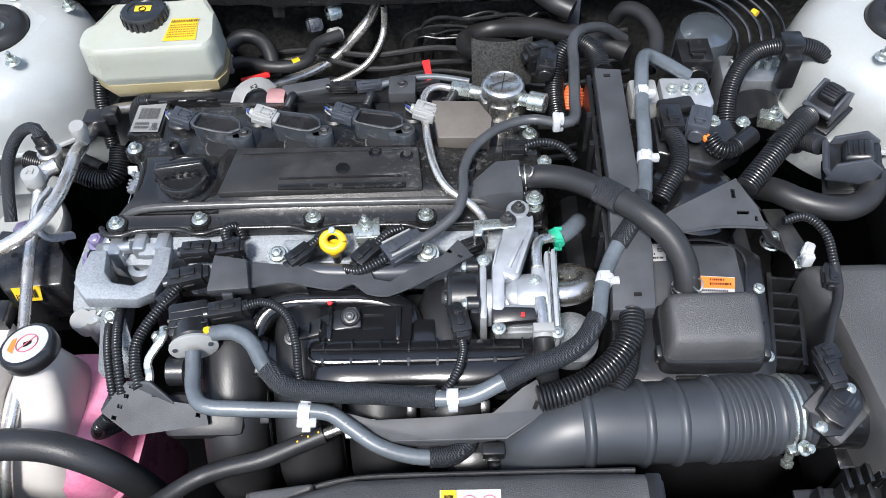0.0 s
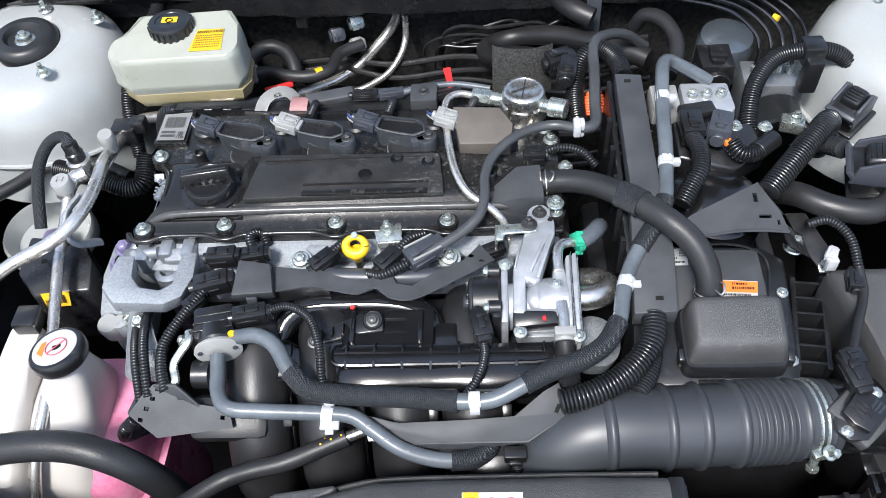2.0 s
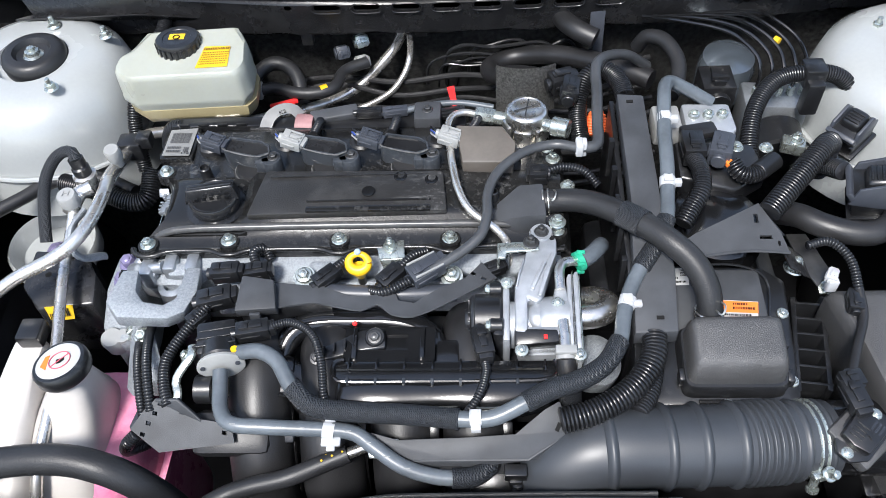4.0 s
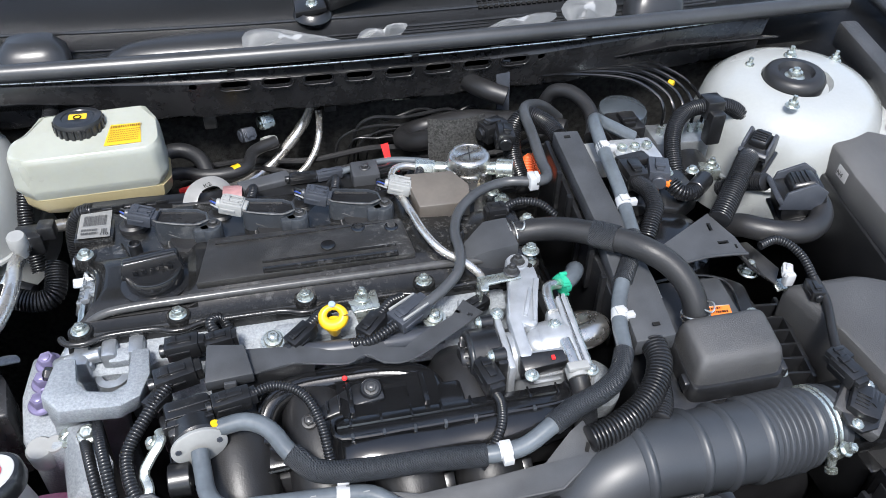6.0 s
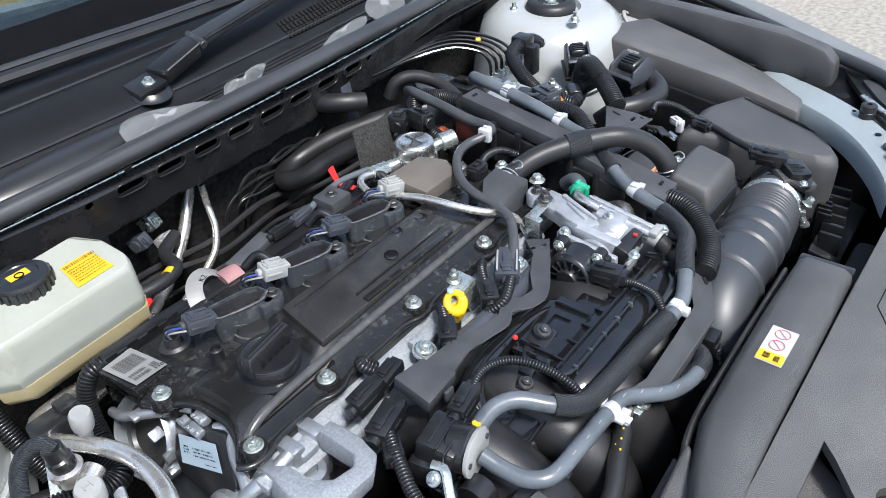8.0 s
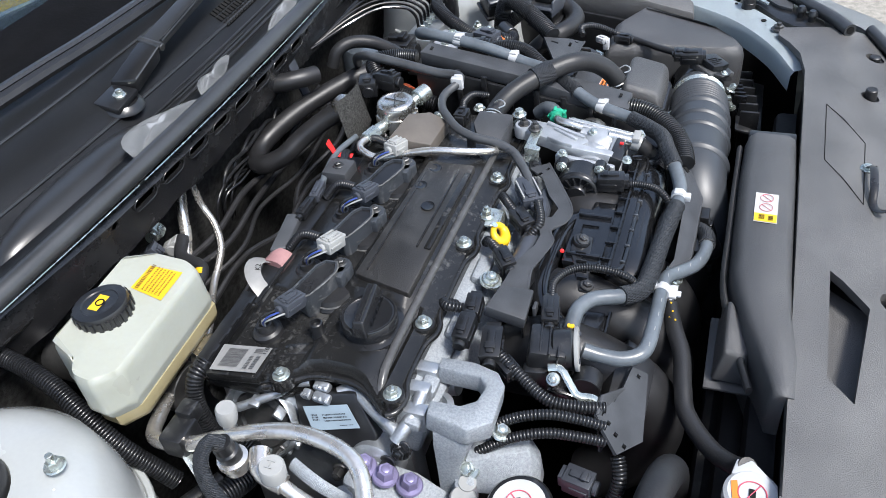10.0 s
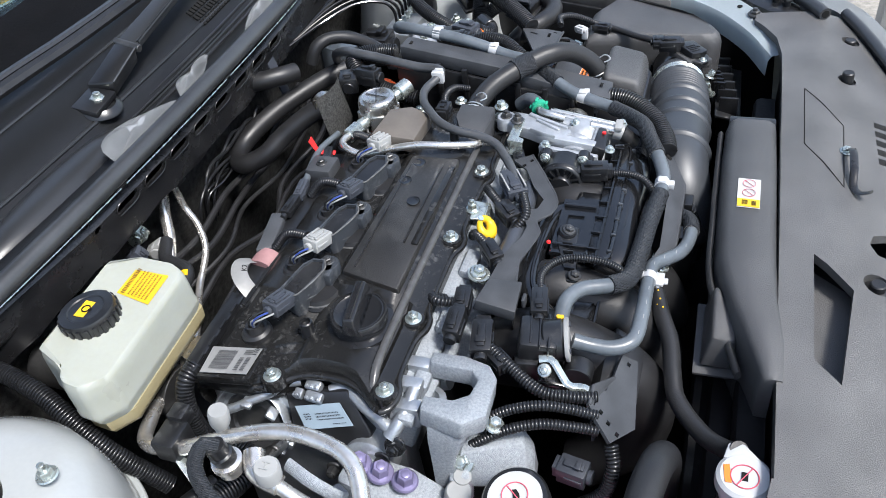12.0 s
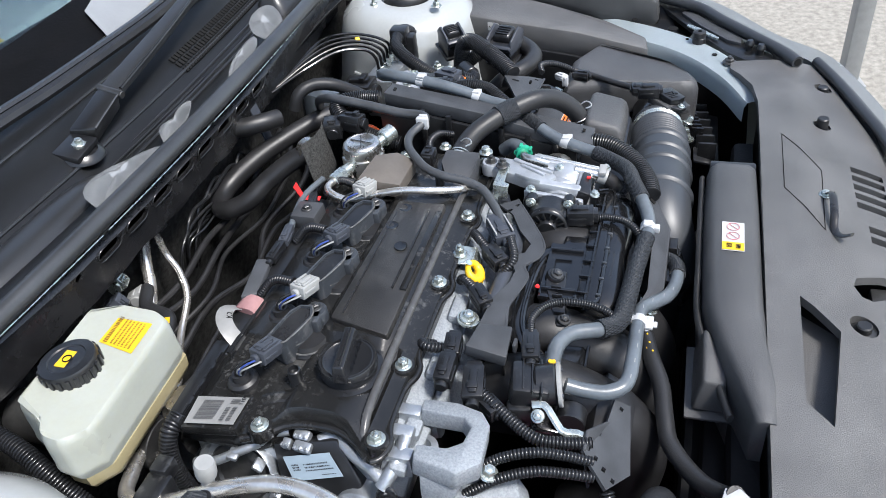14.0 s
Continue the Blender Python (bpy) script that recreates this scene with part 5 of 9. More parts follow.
part("label_pad", slab(B(), [(-0.392, 0.711, 0.9485), (-0.348, 0.711, 0.9475), (-0.351, 0.780, 0.9398), (-0.395, 0.776, 0.9408)], 0.012, r=0.002), "valve_cover", vcover)
for x, y in BOLTS:
    part("bolt_boss", lathe(B(), (x, y, 0.930), (0, 0, 1), [(0.0135, 0), (0.0130, 0.008), (0.0122, 0.0125), (0.008, 0.0130)], 24), "valve_cover", vcover)
    part("cover_bolt", bolt(B(), (x, y, 0.9425), (0, 0, 1), 0.0064, 0.008), "zinc", vcover)
# Raised panel with dents, step and moulded lines.
t = B()
slab(t, [(-0.238, 0.668, 0.965), (-0.016, 0.660, 0.967), (-0.010, 0.598, 0.963), (-0.252, 0.596, 0.962)], 0.012, r=0.003)
panel = part("raised_panel", t, "valve_panel", vcover, "dusty raised panel on the valve cover")
for x, y in ((-0.068, 0.652), (-0.030, 0.646), (-0.106, 0.628)):
    part("panel_dimple", lathe(B(), (x, y, 0.9652), (0, 0, 1), [(0.0085, 0), (0.008, 0.0012), (0.0, 0.0003)], 18), "satin_plastic", panel, "round moulded mark")
t = B()
box(t, (-0.105, 0.6015, 0.9632), (0.15, 0.008, 0.004), 0.001)
box(t, (-0.105, 0.614, 0.9645), (0.15, 0.0018, 0.003), 0.0004)
box(t, (-0.13, 0.655, 0.9655), (0.20, 0.0015, 0.002), 0.0004)
part("panel_step", t, "valve_cover", panel)
part("breather_post", lathe(B(), (-0.319, 0.676, 0.942), (0, 0, 1), [(0.009, 0), (0.0075, 0.004), (0.007, 0.022), (0.0055, 0.023), (0.005, 0.018), (0, 0.018)], 16), "black_plastic", vcover)
part("breather_post", lathe(B(), (0.045, 0.622, 0.945), (0, 0, 1), [(0.008, 0), (0.0065, 0.004), (0.006, 0.022), (0.005, 0.023), (0.0045, 0.018), (0, 0.018)], 16), "black_plastic", vcover)
for x, y in ((-0.176, 0.700), (-0.075, 0.700), (-0.272, 0.70)):
    part("cover_stud", bolt(B(), (x, y, 0.946), (0, 0, 1), 0.005, 0.006, 0.006), "dark_metal", vcover)
lab = [(-0.388, 0.715, 0.9506), (-0.352, 0.715, 0.9496), (-0.355, 0.776, 0.9426), (-0.391, 0.772, 0.9436)]
lettering(vcover, "110", (-0.364, 0.7165, 0.9510), (1, 0, -0.03), (0, 1, -0.1), 0.007)
tag(vcover, "engine_label", lab, "label_grey", 0.0006, label="silver-grey engine label with bar code")
t = B()
bars(t, (-0.387, 0.7165, 0.9510), (0.034, 0.0, -0.001), (-0.003, 0.056, -0.007), [(0.44, 0.42, 0.12, 0.88)], 5, dense=True)
bars(t, (-0.387, 0.7165, 0.9510), (0.034, 0.0, -0.001), (-0.003, 0.056, -0.007), [(0.22, 0.09, 0.08, 0.62), (0.08, 0.09, 0.08, 0.62), (0.1, 0.18, 0.74, 0.92)], 6)
tagged(part("bar_code", t, "print_grey", vcover), kind="stuff")

# Timing cover at the engine's end: curved cast ribs and a black plate.
t = B()
slab(t, [(-0.378, 0.56, 0.905), (-0.378, 0.78, 0.905), (-0.388, 0.79, 0.60), (-0.388, 0.55, 0.60)], 0.03, (-1, 0, 0), 0.004)
lathe(t, (-0.385, 0.730, 0.868), (-1, 0, 0.5), [(0.047, 0), (0.047, 0.012), (0.044, 0.016), (0.0425, 0.012), (0.0420, -0.006), (0.0, -0.006)], 44)
lathe(t, (-0.385, 0.590, 0.855), (-1, 0, 0.2), [(0.030, 0), (0.028, 0.02), (0.02, 0.026), (0.0, 0.027)], 28)
timing = part("timing_cover", t, "cast_alu", engine, "cast aluminium timing cover")
part("pulley_cap", lathe(B(), (-0.385, 0.730, 0.868), (-1, 0, 0.5), [(0.036, -0.004), (0.036, 0.004), (0.033, 0.008), (0.024, 0.009), (0.022, 0.005), (0.0, 0.005)], 40), "dark_metal", timing, "dark round cap inside the cast ring")
for k in range(5):
    a = radians(100 + 34 * k)
    part("ring_web", box(B(), (-0.396, 0.730 + 0.049 * math.cos(a), 0.868 + 0.044 * math.sin(a)), (0.014, 0.006, 0.012), 0.002, rx=math.degrees(a)), "cast_alu", timing)
part("cast_edge", sweep(B(), [(-0.366, 0.637, 0.917), (-0.359, 0.624, 0.920), (-0.366, 0.610, 0.920), (-0.377, 0.594, 0.918), (-0.387, 0.572, 0.915), (-0.397, 0.554, 0.908)], 0.0068, 12, step=0.005, flat=0.8), "cast_alu", timing, "bright scalloped edge of the casting")
part("cast_edge", sweep(B(), [(-0.363, 0.672, 0.920), (-0.370, 0.686, 0.921), (-0.380, 0.697, 0.917), (-0.394, 0.722, 0.910), (-0.401, 0.745, 0.900), (-0.398, 0.772, 0.888)], 0.0052, 12, step=0.005), "cast_alu", timing, "bright rim of the rear housing")
part("cast_edge", sweep(B(), [(-0.400, 0.560, 0.906), (-0.388, 0.553, 0.915), (-0.372, 0.548, 0.922), (-0.352, 0.547, 0.926)], 0.0075, 12, step=0.005), "cast_alu", timing)
for x, y, z, w, h in ((-0.367, 0.654, 0.922, 0.018, 0.010), (-0.378, 0.650, 0.918, 0.020, 0.008), (-0.377, 0.668, 0.918, 0.010, 0.008)):
    lug = part("cast_lug", box(B(), (x, y, z), (0.011, w, h), 0.002, rz=-5, ry=-20), "cast_alu", timing)
    for dy in (-0.005, 0.001, 0.006):
        part("lug_rib", box(B(), (x - 0.0045, y + dy * w / 0.018, z + h / 2), (0.004, 0.0022, 0.003), 0.0005), "cast_alu", lug)
part("edge_bolt", bolt(B(), (-0.404, 0.553, 0.900), (-0.9, -0.1, 0.45), 0.0075, 0.012), "satin_plastic", timing, "black hexagon bolt")
t = B()
slab(t, [(-0.3776, 0.686, 0.9132), (-0.3697, 0.6145, 0.9276), (-0.3897, 0.5856, 0.8912), (-0.4045, 0.5945, 0.8643), (-0.4025, 0.6202, 0.868), (-0.4018, 0.6596, 0.8693), (-0.3955, 0.6763, 0.8807)], 0.020, (-0.876, 0, 0.482), 0.003)
plate = part("actuator_cover", t, "black_plastic", engine, "black plastic actuator cover")
n = Vector((-0.876, 0, 0.482))
q = [(-0.3855, 0.6722, 0.9061), (-0.379, 0.621, 0.918), (-0.3899, 0.6049, 0.8982), (-0.3974, 0.6591, 0.8846)]
tag(plate, "printed_label", q, "label_blue", 0.0006, tuple(n), "pale blue printed label")
t = B()
bars(t, q[3], Vector(q[2]) - Vector(q[3]), Vector(q[0]) - Vector(q[3]), [(0.58, 0.06, 0.34, 0.82), (0.46, 0.06, 0.34, 0.84), (0.34, 0.05, 0.34, 0.90), (0.14, 0.03, 0.62, 0.9)], 8, dense=True)
bars(t, q[3], Vector(q[2]) - Vector(q[3]), Vector(q[0]) - Vector(q[3]), [(0.5, 0.06, 0.10, 0.24), (0.60, 0.06, 0.10, 0.24), (0.40, 0.06, 0.10, 0.24)], 9, dense=True)
part("small_print", t, "ink_and_hole", plate)
for at in ((-0.405, 0.572, 0.872), (-0.405, 0.585, 0.83), (-0.402, 0.71, 0.835), (-0.402, 0.76, 0.83), (-0.398, 0.64, 0.82)):
    part("case_bolt", bolt(B(), at, (-1, 0, 0.25), 0.0065, 0.012), "dark_metal", timing)

# Oil filler cap and dipstick.
cap = thing("oil_filler_cap", (-0.296, 0.624, 0.945), "black round oil filler cap with a raised grip bar", "filler cap")
part("cap_disc", lathe(B(), (-0.296, 0.624, 0.946), (0, 0, 1), [(0.037, 0), (0.037, 0.004), (0.030, 0.006), (0.031, 0.010), (0.031, 0.018), (0.029, 0.0215), (0.026, 0.022), (0.024, 0.0205), (0.0, 0.0205)], 44), "coil_lid_plastic", cap)
t = B()
low = [t.verts.new(p) for p in ((-0.329, 0.611, 0.964), (-0.263, 0.619, 0.964), (-0.264, 0.637, 0.964), (-0.330, 0.629, 0.964))]
top = [t.verts.new(p) for p in ((-0.324, 0.615, 0.984), (-0.268, 0.622, 0.986), (-0.2685, 0.634, 0.986), (-0.3245, 0.627, 0.984))]
for k in range(4):
    t.faces.new((low[k], low[(k + 1) % 4], top[(k + 1) % 4], top[k]))
t.faces.new(top)
t.faces.new(low)
bmesh.ops.bevel(t, geom=list(t.edges), offset=0.0022, segments=3, affect="EDGES", profile=0.5)
grip = part("cap_grip", t, "coil_lid_plastic", cap)
part("grip_groove", sweep(B(), [(-0.322, 0.6195, 0.9845), (-0.270, 0.626, 0.9862)], 0.0012, 6), "black_plastic", grip)
for k in range(5):
    part("grip_mark", box(B(), (-0.312 + 0.009 * k, 0.6110 + 0.0011 * k, 0.974), (0.005, 0.0010, 0.006), 0.0003, rz=7), "satin_plastic", grip)
part("cap_rim", sweep(B(), [(-0.296 + 0.029 * math.cos(a), 0.624 + 0.029 * math.sin(a), 0.9675) for a in [2 * math.pi * k / 36 for k in range(37)]], 0.0014, 6, step=0.006), "coil_lid_plastic", cap)
dip = thing("dipstick", (-0.113, 0.545, 0.90), "yellow oval ring handle of the oil dipstick", "dipstick")
t = B()
ringp = [(-0.1130 + 0.0112 * math.cos(a), 0.536 + 0.0060 * math.sin(a), 0.9430 + 0.0080 * math.sin(a)) for a in [2 * math.pi * k / 24 for k in range(25)]]
sweep(t, ringp, lambda u: 0.0052 + 0.0016 * math.sin(2 * math.pi * u) * -1, 14, step=0.003)
sweep(t, [(-0.1130, 0.5335, 0.9345), (-0.1130, 0.5345, 0.926), (-0.1125, 0.536, 0.917)], lambda u: 0.0105 - 0.0055 * u, 14, step=0.003)
part("ring_handle", t, "yellow", dip)
part("blue_dot", lathe(B(), (-0.1130, 0.5410, 0.9560), (0, -0.4, 1), [(0.004, 0), (0.003, 0.0012), (0, 0.0013)], 12), "label_blue", dip, "small pale blue mark")
part("tube", cyl(B(), (-0.1125, 0.536, 0.919), (-0.112, 0.540, 0.80), 0.0055), "dark_metal", dip)
brk = thing("dipstick_bracket", (-0.078, 0.56, 0.93), "zinc-plated stamped bracket with a bolt", "bracket")
t = B()
slab(t, [(-0.096, 0.572, 0.938), (-0.062, 0.572, 0.940), (-0.060, 0.546, 0.936), (-0.090, 0.546, 0.934)], 0.003, r=0.001)
slab(t, [(-0.090, 0.545, 0.935), (-0.060, 0.545, 0.937), (-0.062, 0.538, 0.905), (-0.082, 0.538, 0.905)], 0.003, (0, -1, 0), 0.001)
part("plate", t, "zinc", brk)
part("bolt", bolt(B(), (-0.078, 0.563, 0.938), (0, 0, 1), 0.006, 0.010, 0.004), "zinc", brk)


# ---- ignition coils ----
def coil(i, x, shield=False):
    lab = "black ignition coil under a grey-brown shield" if shield else "black ignition coil with grey plug on the valve cover"
    c = thing("ignition_coil", (x - 0.036, 0.69, 0.946), lab, "ignition coil", "ignition coils")
    out = [(-0.064, 0.700), (-0.056, 0.7170), (-0.014, 0.7085), (-0.003, 0.701), (-0.001, 0.688), (-0.016, 0.6820), (-0.059, 0.6940)]

    def top_z(b):
        return 0.9770 + 0.10 * (b - 0.698)

    t = B()
    rings = []
    for k, z in ((0.92, 0.941), (0.98, 0.946), (1.0, 0.955), (1.0, None)):
        rings.append([t.verts.new((x - 0.03 + (a + 0.03) * k, 0.697 + (b - 0.697) * k, (top_z(b) - 0.006) if z is None else z)) for a, b in out])
    for u, v in zip(rings, rings[1:]):
        for k in range(7):
            t.faces.new((u[k], u[(k + 1) % 7], v[(k + 1) % 7], v[k]))
    t.faces.new(rings[0])
    t.faces.new(rings[-1])
    bmesh.ops.bevel(t, geom=[e for e in t.edges if abs(e.verts[0].co.z - e.verts[1].co.z) > 0.009], offset=0.002, segments=2, affect="EDGES", profile=0.5)
    part("coil_body", t, "coil_plastic", c)
    part("coil_foot", lathe(B(), (x - 0.026, 0.688, 0.938), (0, 0, 1), [(0.026, 0), (0.027, 0.006), (0.024, 0.010), (0.021, 0.016)], 28), "rubber", c, "rubber coil foot")
    part("foot_edge", sweep(B(), [(x - 0.026 + 0.0245 * math.cos(a), 0.688 + 0.0245 * math.sin(a), 0.9485) for a in [2 * math.pi * k / 30 for k in range(31)]], 0.0012, 6, step=0.006), "worn_grey", c, "worn pale edge")
    lid = [(x - 0.032 + (a + 0.032) * 0.93, 0.698 + (b - 0.698) * 0.86) for a, b in out]
    if not shield:
        t = B()
        hole_slab(t, [(x + a, b) for a, b in out], [lid], lambda a, b: top_z(b), 0.006)
        part("lid_rim", t, "coil_plastic", c, sharp=20)
        rim = [(x + a, b, top_z(b) + 0.0002) for a, b in out]
        part("rim_edge", sweep(B(), [rim[0], rim[6], rim[5], rim[4]], 0.0010, 6, step=0.004), "worn_grey", c, "worn pale edge of the lid")
        for k in range(2):
            part("lid_scuff", box(B(), (x - 0.042 + 0.022 * k, 0.6895 - 0.003 * k, 0.957), (0.014, 0.0010, 0.0012), 0.0003, ry=20 - 30 * k, rz=-14), "worn_grey", c)
    part("coil_lid", slab(B(), [(a, b, top_z(b) - 0.0032) for a, b in lid], 0.003, (0, -0.1, 1), r=0), "brown_box" if shield else "coil_lid_plastic", c, "grey-brown top" if shield else "glossy recessed lid")
    t = B()
    lathe(t, (x, 0.686, 0.944), (0, 0, 1), [(0.013, 0), (0.013, 0.024), (0.012, 0.026), (0.006, 0.026)], 24)
    box(t, (x - 0.010, 0.687, 0.958), (0.020, 0.022, 0.024), 0.003)
    part("coil_ear", t, "coil_plastic", c)
    part("coil_bolt", bolt(B(), (x + 0.003, 0.687, 0.9695), (0, 0, 1), 0.0052, 0.006), "dark_metal", c)
    cx = (-0.310, -0.208, -0.109, -0.008)[i]
    dark = i % 2 == 0
    pm = ("mid_grey_plastic", "light_grey_plastic")[i % 2]
    pl = plug(c, (cx, 0.709, 0.977), (0.027, 0.021, 0.015), rz=-16, ry=10, mat=pm, name="coil_plug", label="dark blue-grey plug" if dark else "light grey plug")
    m = pose(cx, 0.709, 0.977, 0, 10, -16)
    for k in (-1, 0, 1):
        part("plug_rib", box(B(), tuple(m @ Vector((0.001, 0.0066 * k, 0.0085))), (0.021, 0.003, 0.003), 0.0006, rz=-16, ry=10), pm, pl)
    for k in range(4):
        wire(c, "lead", [(cx - 0.016, 0.712 + 0.004 * (k - 1.5), 0.978 + 0.002 * (k % 2)), (cx - 0.024, 0.718 + 0.003 * k, 0.975 + 0.003 * (k % 2)), (cx - 0.024, 0.730 + 0.002 * k, 0.966), (cx - 0.018, 0.735, 0.950)], 0.0011, ("light_grey_plastic", "blue_wire", "light_grey_plastic", "black_plastic")[k], n=6)
    part("grommet", lathe(B(), (cx - 0.017, 0.736, 0.938), (0, 0.1, 1), [(0.017, 0), (0.017, 0.008), (0.014, 0.011), (0.010, 0.011), (0.009, 0.018), (0.006, 0.018), (0.006, 0.010), (0, 0.010)], 24), "rubber", c, "black rubber wire grommet")
    return c


for i, x in enumerate((-0.234, -0.135, -0.033, 0.068)):
    coil(i, x, i == 3)
t = B()
slab(t, [(0.000, 0.722, 0.984), (0.058, 0.716, 0.986), (0.074, 0.690, 0.982), (0.070, 0.664, 0.974), (0.008, 0.666, 0.974)], 0.022, r=0.0012)
shield = tagged(part("coil_shield", t, "brown_box"), "grey-brown plastic shield over the last coil", "shield")

# ---- harness rail behind the coils ----
hr = thing("harness_rail", (-0.2, 0.79, 0.92), "black plastic wire duct behind the ignition coils", "wire harness")
t = B()
slab(t, [(-0.392, 0.778, 0.944), (-0.391, 0.794, 0.945), (-0.33, 0.799, 0.942), (-0.27, 0.802, 0.938), (-0.27, 0.784, 0.936), (-0.33, 0.782, 0.941)], 0.014, r=0.0015)
for k in range(4):
    box(t, (-0.375 + 0.026 * k, 0.780 + 0.001 * k, 0.944 - 0.001 * k), (0.014, 0.0025, 0.004), 0.0006)
part("rail_left", t, "black_plastic", hr)
t = B()
slab(t, [(-0.290, 0.796, 0.936), (-0.219, 0.804, 0.937), (-0.142, 0.804, 0.938), (-0.073, 0.804, 0.940), (0.010, 0.802, 0.940), (0.012, 0.772, 0.936), (-0.063, 0.764, 0.935), (-0.139, 0.767, 0.934), (-0.200, 0.775, 0.934), (-0.285, 0.779, 0.933)], 0.024, r=0.002)
rail_b = part("rail_body", t, "black_plastic", hr)
part("rail_lip", sweep(B(), [(-0.285, 0.780, 0.935), (-0.200, 0.776, 0.9365), (-0.139, 0.768, 0.9365), (-0.063, 0.765, 0.9375), (0.010, 0.773, 0.938)], 0.0022, 6, step=0.01), "black_plastic", rail_b)
part("rail_step", slab(B(), [(-0.205, 0.803, 0.945), (-0.140, 0.812, 0.950), (-0.132, 0.796, 0.946), (-0.195, 0.786, 0.943)], 0.012, r=0.002), "tray_plastic", rail_b, "raised dark duct lid")
part("bolt_block", box(B(), (-0.040, 0.784, 0.945), (0.036, 0.036, 0.026), 0.003), "tray_plastic", rail_b, "raised bolt block")
for x in (-0.095, -0.080, -0.155):
    part("rail_latch", box(B(), (x, 0.764, 0.932), (0.010, 0.006, 0.020), 0.001), "black_plastic", rail_b)
conduit(hr, "conduit", [(-0.378, 0.786, 0.938), (-0.398, 0.790, 0.931), (-0.411, 0.789, 0.905), (-0.414, 0.782, 0.86), (-0.41, 0.77, 0.80)], 0.0100)
part("pink_tape", sweep(B(), [(-0.222, 0.791, 0.936), (-0.198, 0.789, 0.936)], 0.015, 12, flat=0.55), "pink_tape", hr, "pink tape wrap")
part("paper_tag", sweep(B(), [(-0.266, 0.776, 0.932), (-0.258, 0.792, 0.945), (-0.244, 0.803, 0.949), (-0.228, 0.806, 0.947), (-0.216, 0.800, 0.938)], 0.0095, 12, flat=0.05), "label_grey", hr, "white looped paper tag")
lettering(hr, "K2", (-0.244, 0.793, 0.9475), (0.9, 0.35, 0.1), (-0.35, 0.9, 0.2), 0.009)
part("bolt", bolt(B(), (-0.040, 0.784, 0.958), (0, 0, 1), 0.005, 0.006), "dark_metal", hr)
t = B()
slab(t, [(-0.014, 0.812, 0.972), (-0.004, 0.812, 0.974), (-0.001, 0.806, 0.950), (-0.009, 0.806, 0.949)], 0.0008, (0, -1, 0.2), 0)
slab(t, [(-0.009, 0.806, 0.9495), (-0.001, 0.806, 0.9505), (0.006, 0.785, 0.946), (-0.002, 0.784, 0.945)], 0.0008, (0, 0, 1), 0)
part("red_tag", t, "red", hr, "red paper tag")
for k, (x, y) in enumerate(((-0.120, 0.795), (-0.085, 0.796), (-0.012, 0.790))):
    plug(hr, (x, y, 0.946), (0.034, 0.012, 0.012), rz=8 * k, name="connector", mat="mid_grey_plastic" if k == 1 else "black_plastic")
for k in range(3):
    conduit(hr, "branch", [((-0.19, -0.085, 0.02)[k], 0.785, 0.938), ((-0.183, -0.08, 0.028)[k], 0.765, 0.958), ((-0.187, -0.085, 0.018)[k], 0.735, 0.962)], 0.006)
wire(hr, "grey_lead", [(-0.07, 0.796, 0.947), (-0.045, 0.802, 0.949), (0.0, 0.806, 0.950), (0.05, 0.80, 0.945)], 0.0045, "grey_hose")

# ---- fuel pump ----
pump = thing("fuel_pump", (0.09, 0.75, 0.93), "bright steel high-pressure fuel pump on the valve cover", "fuel pump")
t = B()
lathe(t, (0.09, 0.750, 0.925), (0, 0, 1), [(0.030, 0), (0.030, 0.016), (0.022, 0.018), (0.022, 0.034), (0.0265, 0.036), (0.0275, 0.040), (0.0275, 0.054), (0.026, 0.0575), (0.022, 0.0585), (0.020, 0.0565), (0.0, 0.0565)], 36)
part("pump_body", t, "steel", pump)
part("crown", lathe(B(), (0.09, 0.750, 0.980), (0, 0, 1), [(0.0262, 0), (0.0262, 0.003), (0.024, 0.0055), (0.020, 0.0062), (0.0185, 0.0050), (0, 0.0050)], 36), "steel", pump, "turned steel top")
for k in range(6):
    a = math.pi * k / 3 + 0.3
    t = box(B(), (0.09 + 0.0265 * math.cos(a), 0.750 + 0.0265 * math.sin(a), 0.953), (0.006, 0.022, 0.028), 0.0015, rz=math.degrees(a))
    part("pump_facet", t, "steel", pump)
t = box(B(), (0.09, 0.75, 0.9860), (0.034, 0.0014, 0.001), 0, rz=20)
box(t, (0.09, 0.75, 0.9860), (0.034, 0.0014, 0.001), 0, rz=80)
part("top_mark", t, "dark_metal", pump)
t = B()
cyl(t, (0.108, 0.738, 0.968), (0.128, 0.728, 0.972), 0.0085)
cyl(t, (0.122, 0.731, 0.971), (0.142, 0.722, 0.973), 0.0125)
part("solenoid", t, "zinc", pump, "bright solenoid can")
t = B()
cyl(t, (0.066, 0.760, 0.958), (0.044, 0.768, 0.957), 0.009)
cyl(t, (0.050, 0.766, 0.957), (0.024, 0.772, 0.958), 0.0105, n=6)
part("union_nut", t, "zinc", pump, "zinc union nut")
for at in ((0.116, 0.722, 0.940), (0.064, 0.778, 0.940)):
    part("pump_bolt", bolt(B(), at, (0, 0, 1), 0.006, 0.008), "zinc", pump)
line = thing("fuel_line", (0.01, 0.65, 0.93), "bent plated steel fuel line over the valve cover", "pipe")
